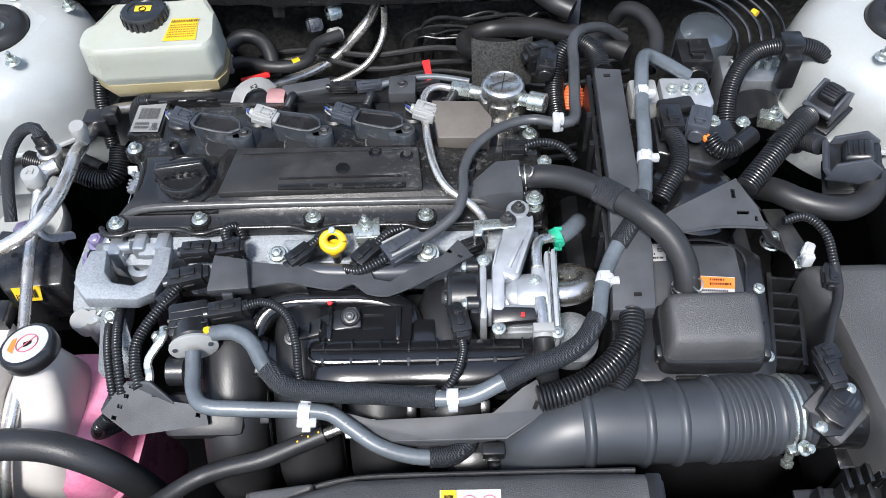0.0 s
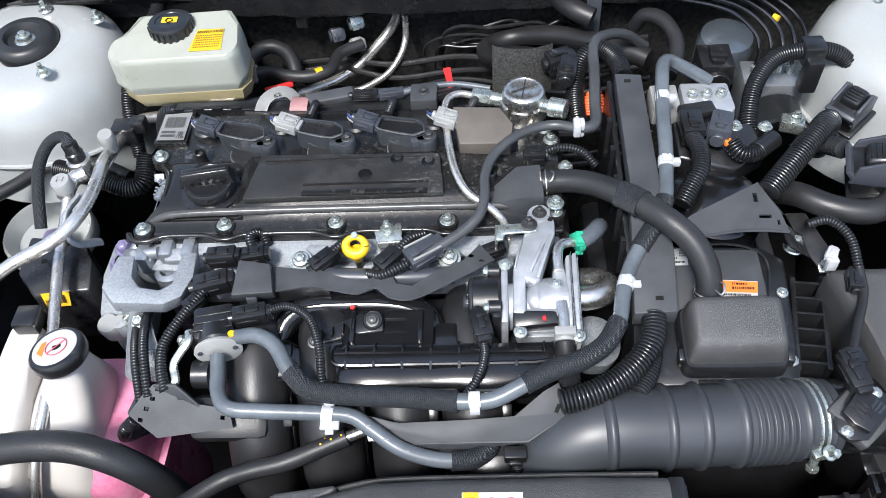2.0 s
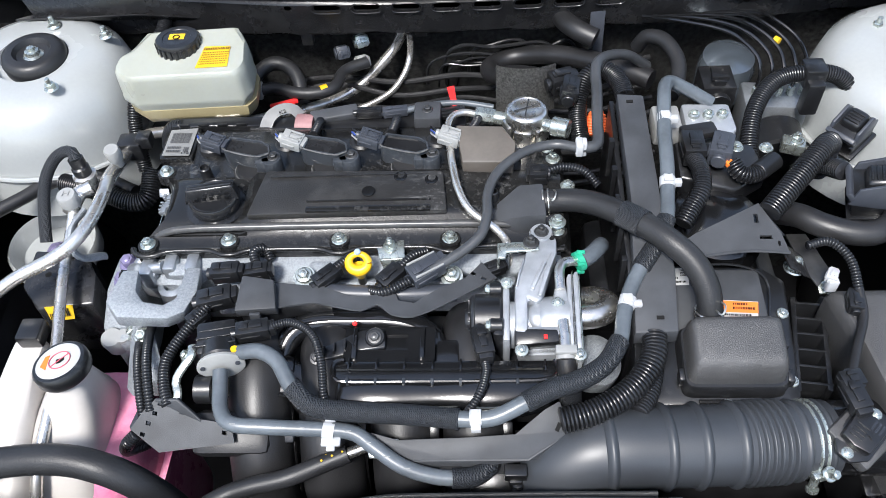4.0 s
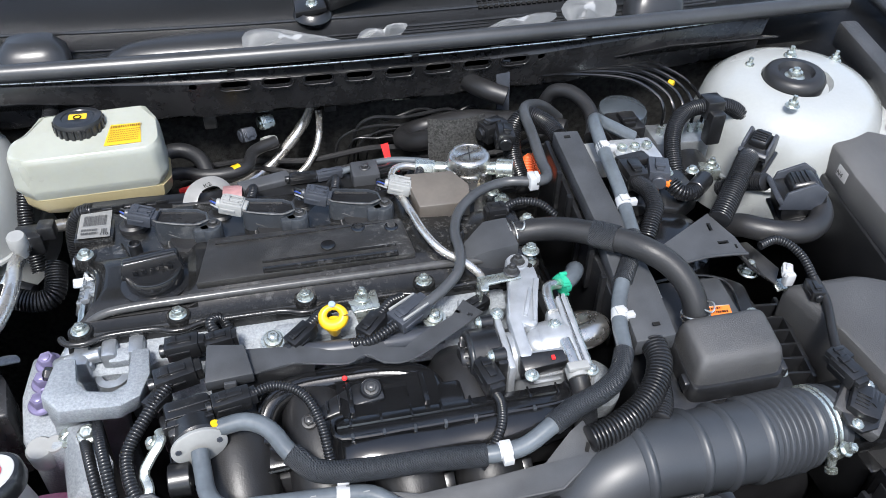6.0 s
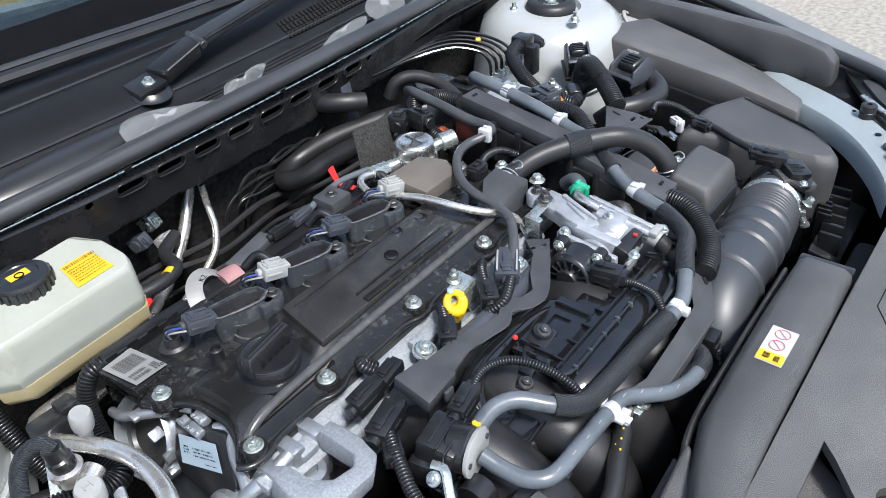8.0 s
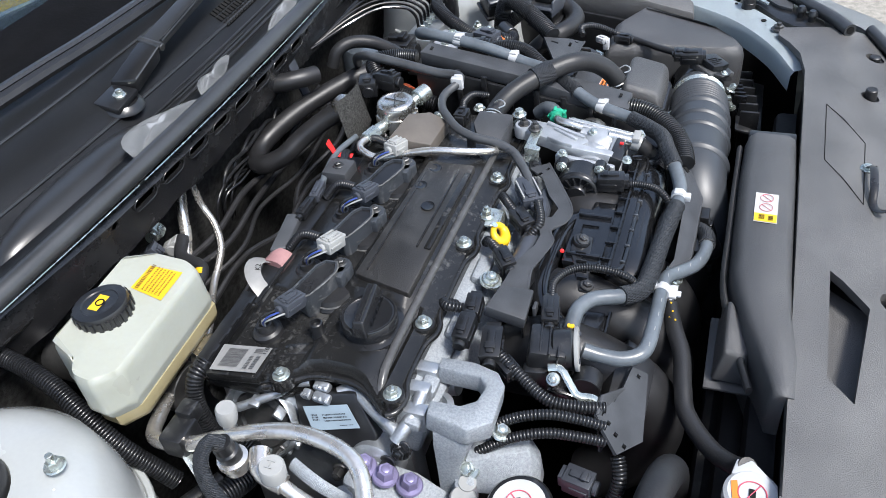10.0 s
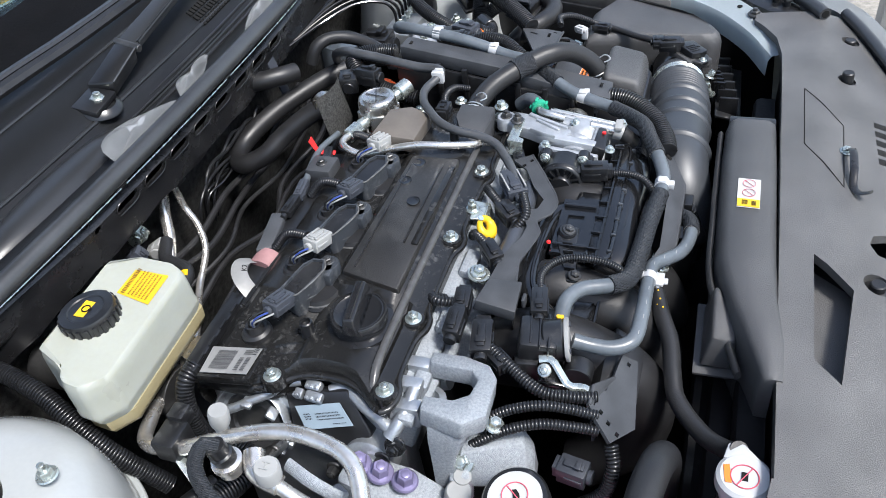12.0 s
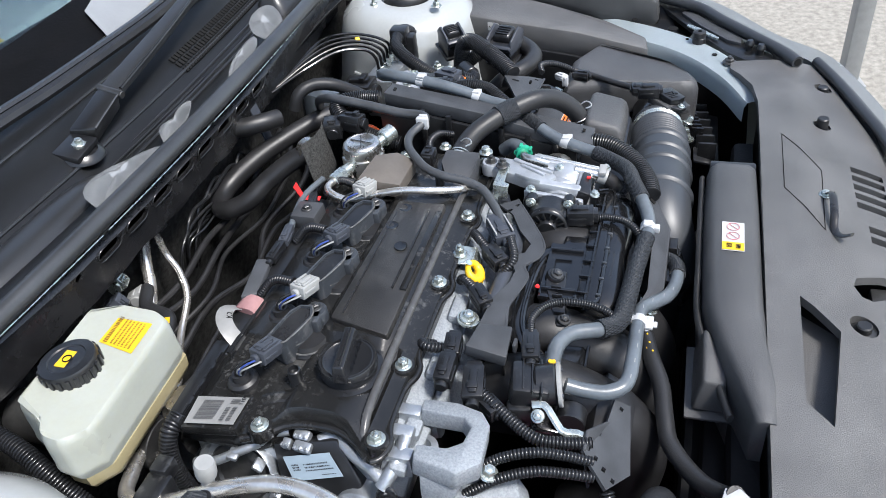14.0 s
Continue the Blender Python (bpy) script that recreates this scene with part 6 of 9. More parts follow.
part("pipe", sweep(B(), [(0.030, 0.770, 0.958), (0.008, 0.772, 0.962), (-0.008, 0.760, 0.963), (-0.012, 0.735, 0.958), (-0.008, 0.700, 0.966), (-0.004, 0.660, 0.974), (0.004, 0.620, 0.972), (0.018, 0.592, 0.966), (0.045, 0.577, 0.953), (0.060, 0.566, 0.938), (0.062, 0.55, 0.91)], 0.0048, 12), "tube_alu", line)
t = B()
rows = [[t.verts.new((0.052 + 0.080 * u, 0.806 + 0.010 * (2 * u - 1) ** 2 + 0.010 * v + 0.012 * max(0, u - 0.75), 0.926 + 0.070 * v - 0.010 * max(0, u - 0.8))) for u in np.linspace(0, 1, 17)] for v in np.linspace(0, 1, 9)]
for u, v in zip(rows, rows[1:]):
    for k in range(16):
        t.faces.new((u[k], u[k + 1], v[k + 1], v[k]))
bmesh.ops.solidify(t, geom=list(t.faces), thickness=0.007)
tagged(part("foam_pad", t, "foam"), "grey foam insulation sheet curved behind the fuel pump", "foam pad")

# ---- vacuum valve with its grey hoses ----
valve = thing("purge_valve", (-0.256, 0.435, 0.89), "black purge valve with a pale round flange on the intake manifold", "valve")
PN = Vector((0.20, -0.97, 0.08)).normalized()
t = B()
box(t, (-0.262, 0.441, 0.918), (0.044, 0.040, 0.046), 0.005, rz=10, rx=8)
cyl(t, Vector((-0.2545, 0.4125, 0.925)) - PN * 0.022, Vector((-0.2545, 0.4125, 0.925)), 0.0225, n=28, bev=0.002)
vb = part("valve_body", t, "black_plastic", valve)
for k in range(3):
    part("body_rib", box(B(), (-0.262 + 0.002 * k, 0.430 + 0.010 * k, 0.9185), (0.047, 0.0022, 0.049), 0.0008, rz=10, rx=8), "black_plastic", vb)
part("body_foot", box(B(), (-0.284, 0.447, 0.905), (0.016, 0.026, 0.030), 0.003, rz=10), "black_plastic", vb)
part("flange", lathe(B(), Vector((-0.2545, 0.4120, 0.925)), PN, [(0.0255, 0), (0.026, 0.001), (0.026, 0.0036), (0.0245, 0.0045), (0.0, 0.0045)], 36, squash=0.80), "light_grey_plastic", valve, "pale grey oval flange")
t = B()
for dx in (-0.018, 0.019):
    lathe(t, Vector((-0.2545 + dx, 0.4082 + 0.2 * dx, 0.928)), PN, [(0.0028, 0), (0.0028, 0.002), (0.001, 0.002)], 10)
part("flange_pin", t, "mid_grey_plastic", valve)
plug(valve, (-0.222, 0.446, 0.938), (0.036, 0.018, 0.018), rz=10, name="valve_plug")
conduit(valve, "lead", [(-0.205, 0.449, 0.940), (-0.18, 0.452, 0.944), (-0.155, 0.436, 0.944), (-0.142, 0.405, 0.938), (-0.138, 0.375, 0.925), (-0.136, 0.365, 0.905)], 0.0050, ribs=0.0030)

hose_b = thing("coolant_hose", (-0.15, 0.34, 0.88), "grey rubber hose with white clip and braided end", "hose", "grey hoses")
HB = [(-0.254, 0.404, 0.925), (-0.252, 0.385, 0.919), (-0.248, 0.362, 0.916), (-0.235, 0.345, 0.917), (-0.20, 0.341, 0.916), (-0.134, 0.341, 0.909), (-0.105, 0.339, 0.905), (-0.085, 0.328, 0.897), (-0.055, 0.311, 0.886), (-0.020, 0.303, 0.878), (0.012, 0.303, 0.874)]
part("tube", sweep(B(), HB, 0.0082, 16), "grey_hose", hose_b)
part("sleeve", sweep(B(), [(-0.004, 0.302, 0.876), (0.018, 0.305, 0.873), (0.034, 0.318, 0.868), (0.038, 0.335, 0.855)], 0.0104, 16), "braid", hose_b, "black braided sleeve")
t = B()
sweep(t, [(-0.137, 0.341, 0.909), (-0.125, 0.340, 0.9075)], 0.0090, 16)
box(t, (-0.128, 0.3290, 0.906), (0.020, 0.010, 0.004), 0.001)
box(t, (-0.128, 0.3225, 0.904), (0.009, 0.006, 0.003), 0.001)
box(t, (-0.129, 0.351, 0.915), (0.011, 0.008, 0.006), 0.001)
part("clip", t, "white_plastic", hose_b, "white plastic hose clip")
for k in range(9):
    p = spline(HB, 0.012)[6 + 2 * k]
    part("paint_dash", box(B(), (p.x, p.y - 0.003, p.z + 0.0077), (0.006, 0.0010, 0.0004), 0), "light_grey_plastic", hose_b, "short pale paint dash")

hose_a = thing("vacuum_hose", (0.0, 0.37, 0.90), "grey rubber hose with braided sleeves and white clips", "hose", "grey hoses")
HA = [(-0.245, 0.420, 0.930), (-0.230, 0.421, 0.934), (-0.210, 0.419, 0.938), (-0.190, 0.407, 0.937), (-0.172, 0.380, 0.930), (-0.150, 0.362, 0.922), (-0.110, 0.356, 0.920), (-0.050, 0.351, 0.922), (0.005, 0.344, 0.925), (0.039, 0.344, 0.927), (0.072, 0.356, 0.936), (0.100, 0.369, 0.940), (0.130, 0.380, 0.940), (0.158, 0.402, 0.935), (0.176, 0.43, 0.936), (0.183, 0.460, 0.941), (0.192, 0.487, 0.946), (0.206, 0.513, 0.953), (0.230, 0.548, 0.962), (0.242, 0.575, 0.968), (0.246, 0.60, 0.972), (0.250, 0.640, 0.984), (0.252, 0.683, 0.994), (0.258, 0.735, 1.000), (0.268, 0.775, 1.000), (0.29, 0.785, 0.985), (0.33, 0.775, 0.965)]
part("tube", sweep(B(), HA, 0.0086, 16), "grey_hose", hose_a)
part("yellow_mark", lathe(B(), (-0.238, 0.4205, 0.9405), (0.2, 0, 1), [(0.0042, 0), (0.004, 0.0012), (0, 0.0013)], 12), "yellow", hose_a, "yellow paint mark")
for k0, k1, r in ((4, 8, 0.0108), (10, 14, 0.0108), (17, 19, 0.0108)):
    part("sleeve", sweep(B(), HA[k0 : k1 + 1], r, 16), "braid", hose_a, "black braided sleeve")
for p, q in ((HA[8], HA[9]), (HA[15], HA[16]), (HA[20], HA[21]), (HA[22], HA[23])):
    p, q = Vector(p), Vector(q)
    mid = (p + q) / 2
    d = (q - p).normalized() * 0.0085
    t = B()
    sweep(t, [mid - d * 0.7, mid + d * 0.7], 0.0094, 16)
    box(t, (mid.x, mid.y, mid.z + 0.0088), (0.011, 0.011, 0.0025), 0.001)
    sdir = d.cross(Vector((0, 0, 1))).normalized()
    w = mid + sdir * 0.011 + Vector((0, 0, 0.001))
    box(t, tuple(w), (0.010, 0.008, 0.008), 0.001)
    part("clip", t, "white_plastic", hose_a, "white plastic hose clip")

zb = thing("bent_bracket", (-0.30, 0.41, 0.88), "white-plated bent wire bracket beside the purge valve", "bracket")
part("strip", sweep(B(), [(-0.290, 0.432, 0.930), (-0.288, 0.420, 0.930), (-0.298, 0.408, 0.922), (-0.305, 0.398, 0.914), (-0.301, 0.385, 0.910), (-0.302, 0.374, 0.905)], 0.0048, 8, flat=0.6), "zinc", zb)
part("damper", cyl(B(), (-0.285, 0.395, 0.900), (-0.265, 0.395, 0.900), 0.016), "black_plastic", zb, "black rubber bush")
part("bolt", bolt(B(), (-0.297, 0.425, 0.922), (-0.6, 0, 0.8), 0.005, 0.006), "zinc", zb)

# ---- wire trays ----
tray_f = thing("front_wire_tray", (-0.1, 0.34, 0.88), "flat black plastic wire tray along the front hoses", "wire tray")
EN = Vector((0, -0.60, 0.80)).normalized()
def on_plate(x, y):
    return Vector((x, y, 0.898 + 0.75 * (y - 0.355)))


outer = [on_plate(x, y) for x, y in ((-0.350, 0.350), (-0.335, 0.366), (-0.322, 0.376), (-0.298, 0.376), (-0.272, 0.358), (-0.240, 0.354), (-0.236, 0.338), (-0.318, 0.330))]
slots = []
for x, y in ((-0.3365, 0.3455), (-0.330, 0.355), (-0.323, 0.3635), (-0.317, 0.3715), (-0.293, 0.364), (-0.247, 0.3465)):
    slots.append([on_plate(x + a, y + b) for a, b in ((-0.0030, -0.0012), (0.0022, -0.0022), (0.0030, 0.0012), (-0.0022, 0.0022))])
t = pierced(B(), outer, slots, 0.004, EN)
part("end_plate", t, "tray_plastic", tray_f, sharp=25)
part("end_skirt", slab(B(), [on_plate(-0.298, 0.3765), on_plate(-0.272, 0.3585), (-0.275, 0.357, 0.86), (-0.33, 0.372, 0.862), on_plate(-0.322, 0.3765)], 0.003, (0, 1, 0), 0.001), "tray_plastic", tray_f)
t = B()
slab(t, [(-0.115, 0.350, 0.900), (-0.060, 0.336, 0.896), (0.010, 0.337, 0.899), (0.062, 0.338, 0.904), (0.092, 0.358, 0.918), (0.108, 0.366, 0.922), (0.120, 0.340, 0.905), (0.075, 0.318, 0.888), (0.0, 0.316, 0.884), (-0.045, 0.318, 0.884), (-0.10, 0.336, 0.892)], 0.004, r=0.0012)
slab(t, [(-0.045, 0.317, 0.884), (0.075, 0.317, 0.888), (0.120, 0.340, 0.905), (0.118, 0.336, 0.86), (0.07, 0.315, 0.855), (-0.04, 0.315, 0.858)], 0.003, (0, -1, 0), 0.001)
part("long_plate", t, "tray_plastic", tray_f)
part("slot", box(B(), (0.106, 0.343, 0.9085), (0.004, 0.009, 0.001), 0, rx=35, rz=-30), "ink_and_hole", tray_f)
for x in (-0.005, 0.062):
    t = B()
    box(t, (x, 0.312, 0.868), (0.024, 0.014, 0.014), 0.002)
    box(t, (x, 0.309, 0.856), (0.014, 0.012, 0.014), 0.002)
    part("latch", t, "black_plastic", tray_f)
conduit(tray_f, "conduit", [(0.064, 0.306, 0.856), (0.066, 0.296, 0.82), (0.07, 0.29, 0.74)], 0.007)

big = thing("main_conduit", (0.17, 0.38, 0.91), "thick black corrugated cable conduit", "conduit")
conduit(big, "conduit", [(0.108, 0.346, 0.916), (0.135, 0.352, 0.918), (0.168, 0.367, 0.921), (0.195, 0.390, 0.925), (0.210, 0.415, 0.929), (0.214, 0.44, 0.930)], 0.0138, ribs=0.0042)
conduit(big, "inner_conduit", [(0.19, 0.36, 0.905), (0.205, 0.385, 0.905), (0.215, 0.42, 0.905)], 0.011)

tray_b = thing("rear_wire_tray", (0.21, 0.6, 0.93), "long black plastic wire channel running front to back", "wire tray")
t = B()
slab(t, [(0.202, 0.752, 1.003), (0.234, 0.748, 1.003), (0.238, 0.60, 0.974), (0.244, 0.512, 0.952), (0.238, 0.438, 0.940), (0.192, 0.436, 0.940), (0.198, 0.505, 0.950), (0.204, 0.600, 0.974)], 0.022, r=0.0015)
part("channel", t, "tray_plastic", tray_b)
for at in ((0.216, 0.738, 1.001), (0.220, 0.452, 0.944)):
    part("slot", box(B(), (at[0], at[1], at[2] + 0.0012), (0.008, 0.004, 0.001), 0, rx=11), "ink_and_hole", tray_b)
for y in (0.49, 0.53, 0.57, 0.61, 0.65, 0.69):
    part("side_clip", box(B(), (0.191, y, 0.915 + (y - 0.5) * 0.2), (0.006, 0.008, 0.06), 0.001), "black_plastic", tray_b)
t = B()
slab(t, [(0.195, 0.76, 0.985), (0.195, 0.46, 0.925), (0.195, 0.46, 0.80), (0.195, 0.76, 0.82)], 0.006, (-1, 0, 0), 0.001)
part("side_wall", t, "black_plastic", tray_b)

tray_s = thing("side_wire_tray", (0.31, 0.56, 0.93), "angled flat black wire bracket over the inverter", "wire tray")
def on_side(x, y):
    return Vector((x, y, 0.955 + 0.28 * (y - 0.57) - 0.05 * (x - 0.31)))


outer = [on_side(x, y) for x, y in ((0.250, 0.566), (0.262, 0.553), (0.274, 0.561), (0.352, 0.600), (0.366, 0.574), (0.372, 0.564), (0.378, 0.540), (0.330, 0.541), (0.268, 0.532), (0.25, 0.540))]
slots = [[on_side(x + a, y + b) for a, b in ((-w, -h), (w, -h), (w, h), (-w, h))] for x, y, w, h in ((0.346, 0.581, 0.0025, 0.0055), (0.368, 0.551, 0.0015, 0.003), (0.354, 0.558, 0.007, 0.0022))]
part("bracket_plate", pierced(B(), outer, slots, 0.004, (0.05, -0.28, 1)), "tray_plastic", tray_s, sharp=25)
part("plate_fold", slab(B(), [on_side(0.352, 0.600), on_side(0.366, 0.574), on_side(0.372, 0.564), (0.388, 0.580, 0.925), (0.372, 0.612, 0.930)], 0.003, (1, 0, 0.5), 0.001), "tray_plastic", tray_s)
part("plate_edge", sweep(B(), [on_side(0.268, 0.532), on_side(0.330, 0.541), on_side(0.378, 0.540)], 0.0020, 6), "tray_plastic", tray_s)
part("bolt", bolt(B(), (0.398, 0.552, 0.900), (0, 0, 1), 0.009, 0.010, 0.006), "zinc", tray_s)
t = B()
slab(t, [(0.372, 0.57, 0.935), (0.415, 0.565, 0.900), (0.418, 0.535, 0.898), (0.38, 0.53, 0.930)], 0.004, r=0.001)
part("foot", t, "black_paint", tray_s, "black steel foot")
conduit(tray_s, "conduit", [(0.362, 0.588, 0.958), (0.385, 0.612, 0.966), (0.420, 0.650, 0.974), (0.448, 0.682, 0.974), (0.462, 0.700, 0.955), (0.465, 0.71, 0.90)], 0.0142, ribs=0.0040)

tray_m = thing("centre_wire_tray", (-0.1, 0.48, 0.93), "wavy flat black plastic wire tray in front of the cylinder head", "wire tray")
BACK = [(-0.240, 0.516), (-0.220, 0.513), (-0.186, 0.509), (-0.152, 0.505), (-0.119, 0.491), (-0.099, 0.489), (-0.086, 0.495), (-0.069, 0.497), (-0.064, 0.484), (-0.046, 0.480), (-0.022, 0.498), (0.012, 0.515), (0.030, 0.537)]
FRONT = [(0.046, 0.514), (-0.003, 0.484), (-0.046, 0.462), (-0.070, 0.465), (-0.087, 0.479), (-0.106, 0.471), (-0.140, 0.478), (-0.160, 0.483), (-0.199, 0.477), (-0.216, 0.472), (-0.242, 0.469)]
outer = [(x, y, 0.9385) for x, y in BACK + FRONT]
slots = [[(x + a, y + b, 0.9385) for a, b in ((-0.0035, -0.0004), (0.0015, -0.0032), (0.0035, 0.0004), (-0.0015, 0.0032))] for x, y in ((0.020, 0.520), (0.032, 0.513))]
tray_p = part("tray_plate", pierced(B(), outer, slots, 0.003, (0, 0, 1)), "tray_plastic", tray_m, sharp=25)
part("tray_lip", sweep(B(), [(x, y + 0.001, 0.9375) for x, y in FRONT], 0.0016, 6, step=0.006), "tray_plastic", tray_p)
part("tray_skirt", slab(B(), [(x, y + 0.003, 0.937) for x, y in FRONT[6:]] + [(x, y + 0.003, 0.912) for x, y in FRONT[:5:-1]], 0.002, (0, -1, 0), 0), "black_plastic", tray_p)
t = B()
slab(t, [(-0.243, 0.512, 0.953), (-0.206, 0.506, 0.952), (-0.199, 0.470, 0.946), (-0.246, 0.467, 0.946)], 0.016, (0, -0.15, 1), 0.002)
part("tray_box", t, "tray_plastic", tray_m, "raised end of the tray")
part("box_tab", box(B(), (-0.222, 0.463, 0.940), (0.012, 0.004, 0.012), 0.001), "tray_plastic", tray_m)
for at, rz, s in (((-0.268, 0.528, 0.938), 0, (0.034, 0.018, 0.020)), ((-0.232, 0.530, 0.936), 5, (0.028, 0.018, 0.018)), ((-0.276, 0.496, 0.930), 10, (0.040, 0.022, 0.020)), ((-0.150, 0.519, 0.936), 40, (0.030, 0.018, 0.018)), ((-0.075, 0.519, 0.935), 45, (0.030, 0.020, 0.018)), ((0.045, 0.534, 0.93), 20, (0.022, 0.016, 0.014))):
    plug(tray_m, at, s, rz=rz, ry=-6)
hp = plug(tray_m, (-0.034, 0.521, 0.946), (0.040, 0.026, 0.016), rz=32, ry=-6, mat="mid_grey_plastic", name="hose_coupling", label="dark grey hose coupling with a slotted cage")
for k in (-1, 1):
    part("cage_bar", box(B(), (-0.034 - 0.006 * k, 0.521 + 0.009 * k, 0.9555), (0.036, 0.0022, 0.003), 0.0006, rz=32), "light_grey_plastic", hp)
for pts in ([(-0.235, 0.54, 0.936), (-0.240, 0.556, 0.940), (-0.230, 0.566, 0.934), (-0.222, 0.555, 0.925)], [(-0.142, 0.527, 0.94), (-0.125, 0.545, 0.94), (-0.118, 0.552, 0.93)], [(-0.066, 0.529, 0.938), (-0.050, 0.545, 0.942), (-0.035, 0.555, 0.938)], [(-0.10, 0.505, 0.93), (-0.08, 0.495, 0.94), (-0.05, 0.505, 0.948)]):
    conduit(tray_m, "lead", pts, 0.006)
part("grey_tube", sweep(B(), [(-0.165, 0.512, 0.922), (-0.13, 0.505, 0.925), (-0.06, 0.502, 0.925), (0.0, 0.506, 0.922)], 0.0105, 16), "mid_grey_plastic", tray_m, "pale grey pipe under the tray")
for x, y in ((-0.178, 0.528), (-0.005, 0.526)):
    t = B()
    bolt(t, (x, y, 0.930), (0, -0.3, 1), 0.0068, 0.008)
    lathe(t, (x, y, 0.926), (0, -0.3, 1), [(0.013, 0), (0.013, 0.003)], 20)
    part("bolt", t, "zinc", tray_m)

# ---- hose from the fuel pump to the front ----
fh = thing("breather_hose", (0.05, 0.62, 0.95), "dark rubber hose curving over the valve cover", "hose")
part("tube", sweep(B(), [(0.150, 0.676, 0.984), (0.124, 0.687, 0.980), (0.094, 0.680, 0.980), (0.068, 0.662, 0.980), (0.048, 0.640, 0.976), (0.038, 0.612, 0.972), (0.037, 0.585, 0.968), (0.030, 0.560, 0.962), (0.012, 0.543, 0.956), (-0.010, 0.528, 0.952), (-0.028, 0.518, 0.949)], 0.0060, 14), "dark_grey_hose", fh)
t = B()
box(t, (0.150, 0.676, 0.985), (0.009, 0.018, 0.018), 0.002)
box(t, (0.156, 0.676, 0.985), (0.006, 0.013, 0.021), 0.002)
part("clip", t, "white_plastic", fh, "white quick-release clip")
part("pipe", sweep(B(), [(0.150, 0.676, 0.984), (0.168, 0.678, 0.984), (0.174, 0.688, 0.984), (0.176, 0.715, 0.984), (0.180, 0.77, 0.992), (0.183, 0.815, 0.998), (0.20, 0.845, 0.99), (0.235, 0.88, 0.965), (0.27, 0.90, 0.93)], 0.0072, 12), "dark_grey_hose", fh)
t = B()
for k in range(14):
    p = spline([(0.048, 0.640, 0.976), (0.038, 0.612, 0.972), (0.037, 0.585, 0.968), (0.012, 0.543, 0.956), (-0.01, 0.528, 0.952)], 0.009)
    if k < len(p):
        box(t, (p[k].x, p[k].y, p[k].z + 0.0059), (0.0012, 0.0028, 0.0004), 0, rz=20)
part("print_marks", t, "mid_grey_plastic", fh, "faint printed marks")
conduit(fh, "lead", [(0.108, 0.655, 0.965), (0.13, 0.66, 0.968), (0.155, 0.655, 0.965), (0.172, 0.64, 0.955)], 0.0055)
plug(fh, (0.100, 0.654, 0.962), (0.022, 0.018, 0.018), rz=180)
part("bolt", bolt(B(), (0.135, 0.64, 0.955), (0, 0, 1), 0.006, 0.007), "zinc", fh)

# ---- outlet, big radiator hose ----
wo = thing("water_outlet", (0.085, 0.60, 0.93), "black plastic water outlet at the end of the cylinder head", "outlet")
t = B()
slab(t, [(0.040, 0.608, 0.950), (0.075, 0.628, 0.972), (0.104, 0.628, 0.974), (0.106, 0.580, 0.970), (0.075, 0.580, 0.968), (0.040, 0.590, 0.948)], 0.035, r=0.003)
part("outlet_box", t, "tray_plastic", wo)
part("bolt", bolt(B(), (0.118, 0.575, 0.962), (0, 0, 1), 0.0068, 0.009), "zinc", wo)
bh = thing("radiator_hose", (0.19, 0.55, 0.94), "thick black rubber radiator hose with braided band", "hose")
BH = [(0.100, 0.612, 0.956), (0.125, 0.610, 0.962), (0.155, 0.599, 0.970), (0.185, 0.577, 0.977), (0.212, 0.552, 0.982), (0.236, 0.525, 0.984), (0.258, 0.505, 0.974), (0.272, 0.485, 0.957), (0.277, 0.470, 0.938), (0.278, 0.464, 0.915), (0.278, 0.463, 0.89)]
part("tube", sweep(B(), BH, 0.0140, 22), "hose_rubber", bh)
part("band", sweep(B(), [(0.190, 0.573, 0.978), (0.201, 0.563, 0.980), (0.212, 0.552, 0.982)], 0.0158, 22), "braid", bh, "black braided band")
for at, d in (((0.107, 0.6115, 0.958), (1, 0, 0.1)), ((0.2773, 0.468, 0.930), (0, 0.35, 1))):
    t = B()
    for k in (-0.003, 0.003):
        c = Vector(at) + Vector(d).normalized() * k
        m = frame_along(d)
        sweep(t, [c + m.to_3x3() @ Vector((0.0155 * math.cos(a), 0.0155 * math.sin(a), 0)) for a in [2 * math.pi * j / 20 for j in range(21)]], 0.0010, 6, step=0.004)
    c = Vector(at) + Vector((0.002, -0.010, 0.018))
    sweep(t, [c, c + Vector((0.004, -0.008, 0.004)), c + Vector((0.008, 0.0, 0.008)), c + Vector((0.006, 0.008, 0.004))], 0.0011, 6, step=0.003)
    part("wire_clamp", t, "steel", bh, "bright spring wire clamp")

# ---- throttle and exhaust gas valve ----
thr = thing("egr_valve", (0.08, 0.48, 0.88), "cast aluminium exhaust gas valve with black motor and steel pipes", "valve")
def tilted(pts, lift=0.0):
    return [(x, y, 0.960 + lift + 0.10 * (y - 0.565)) for x, y in pts]


ARM = [(0.087, 0.564), (0.100, 0.569), (0.111, 0.564), (0.116, 0.552), (0.115, 0.531), (0.109, 0.517), (0.095, 0.474), (0.088, 0.470), (0.0795, 0.476), (0.078, 0.434), (0.064, 0.435), (0.066, 0.489), (0.069, 0.503), (0.077, 0.524)]
arm = part("support_arm", slab(B(), tilted(ARM), 0.018, (0, -0.1, 1), 0.0035), "egr_alu", thr, "cast aluminium support arm with ribs")
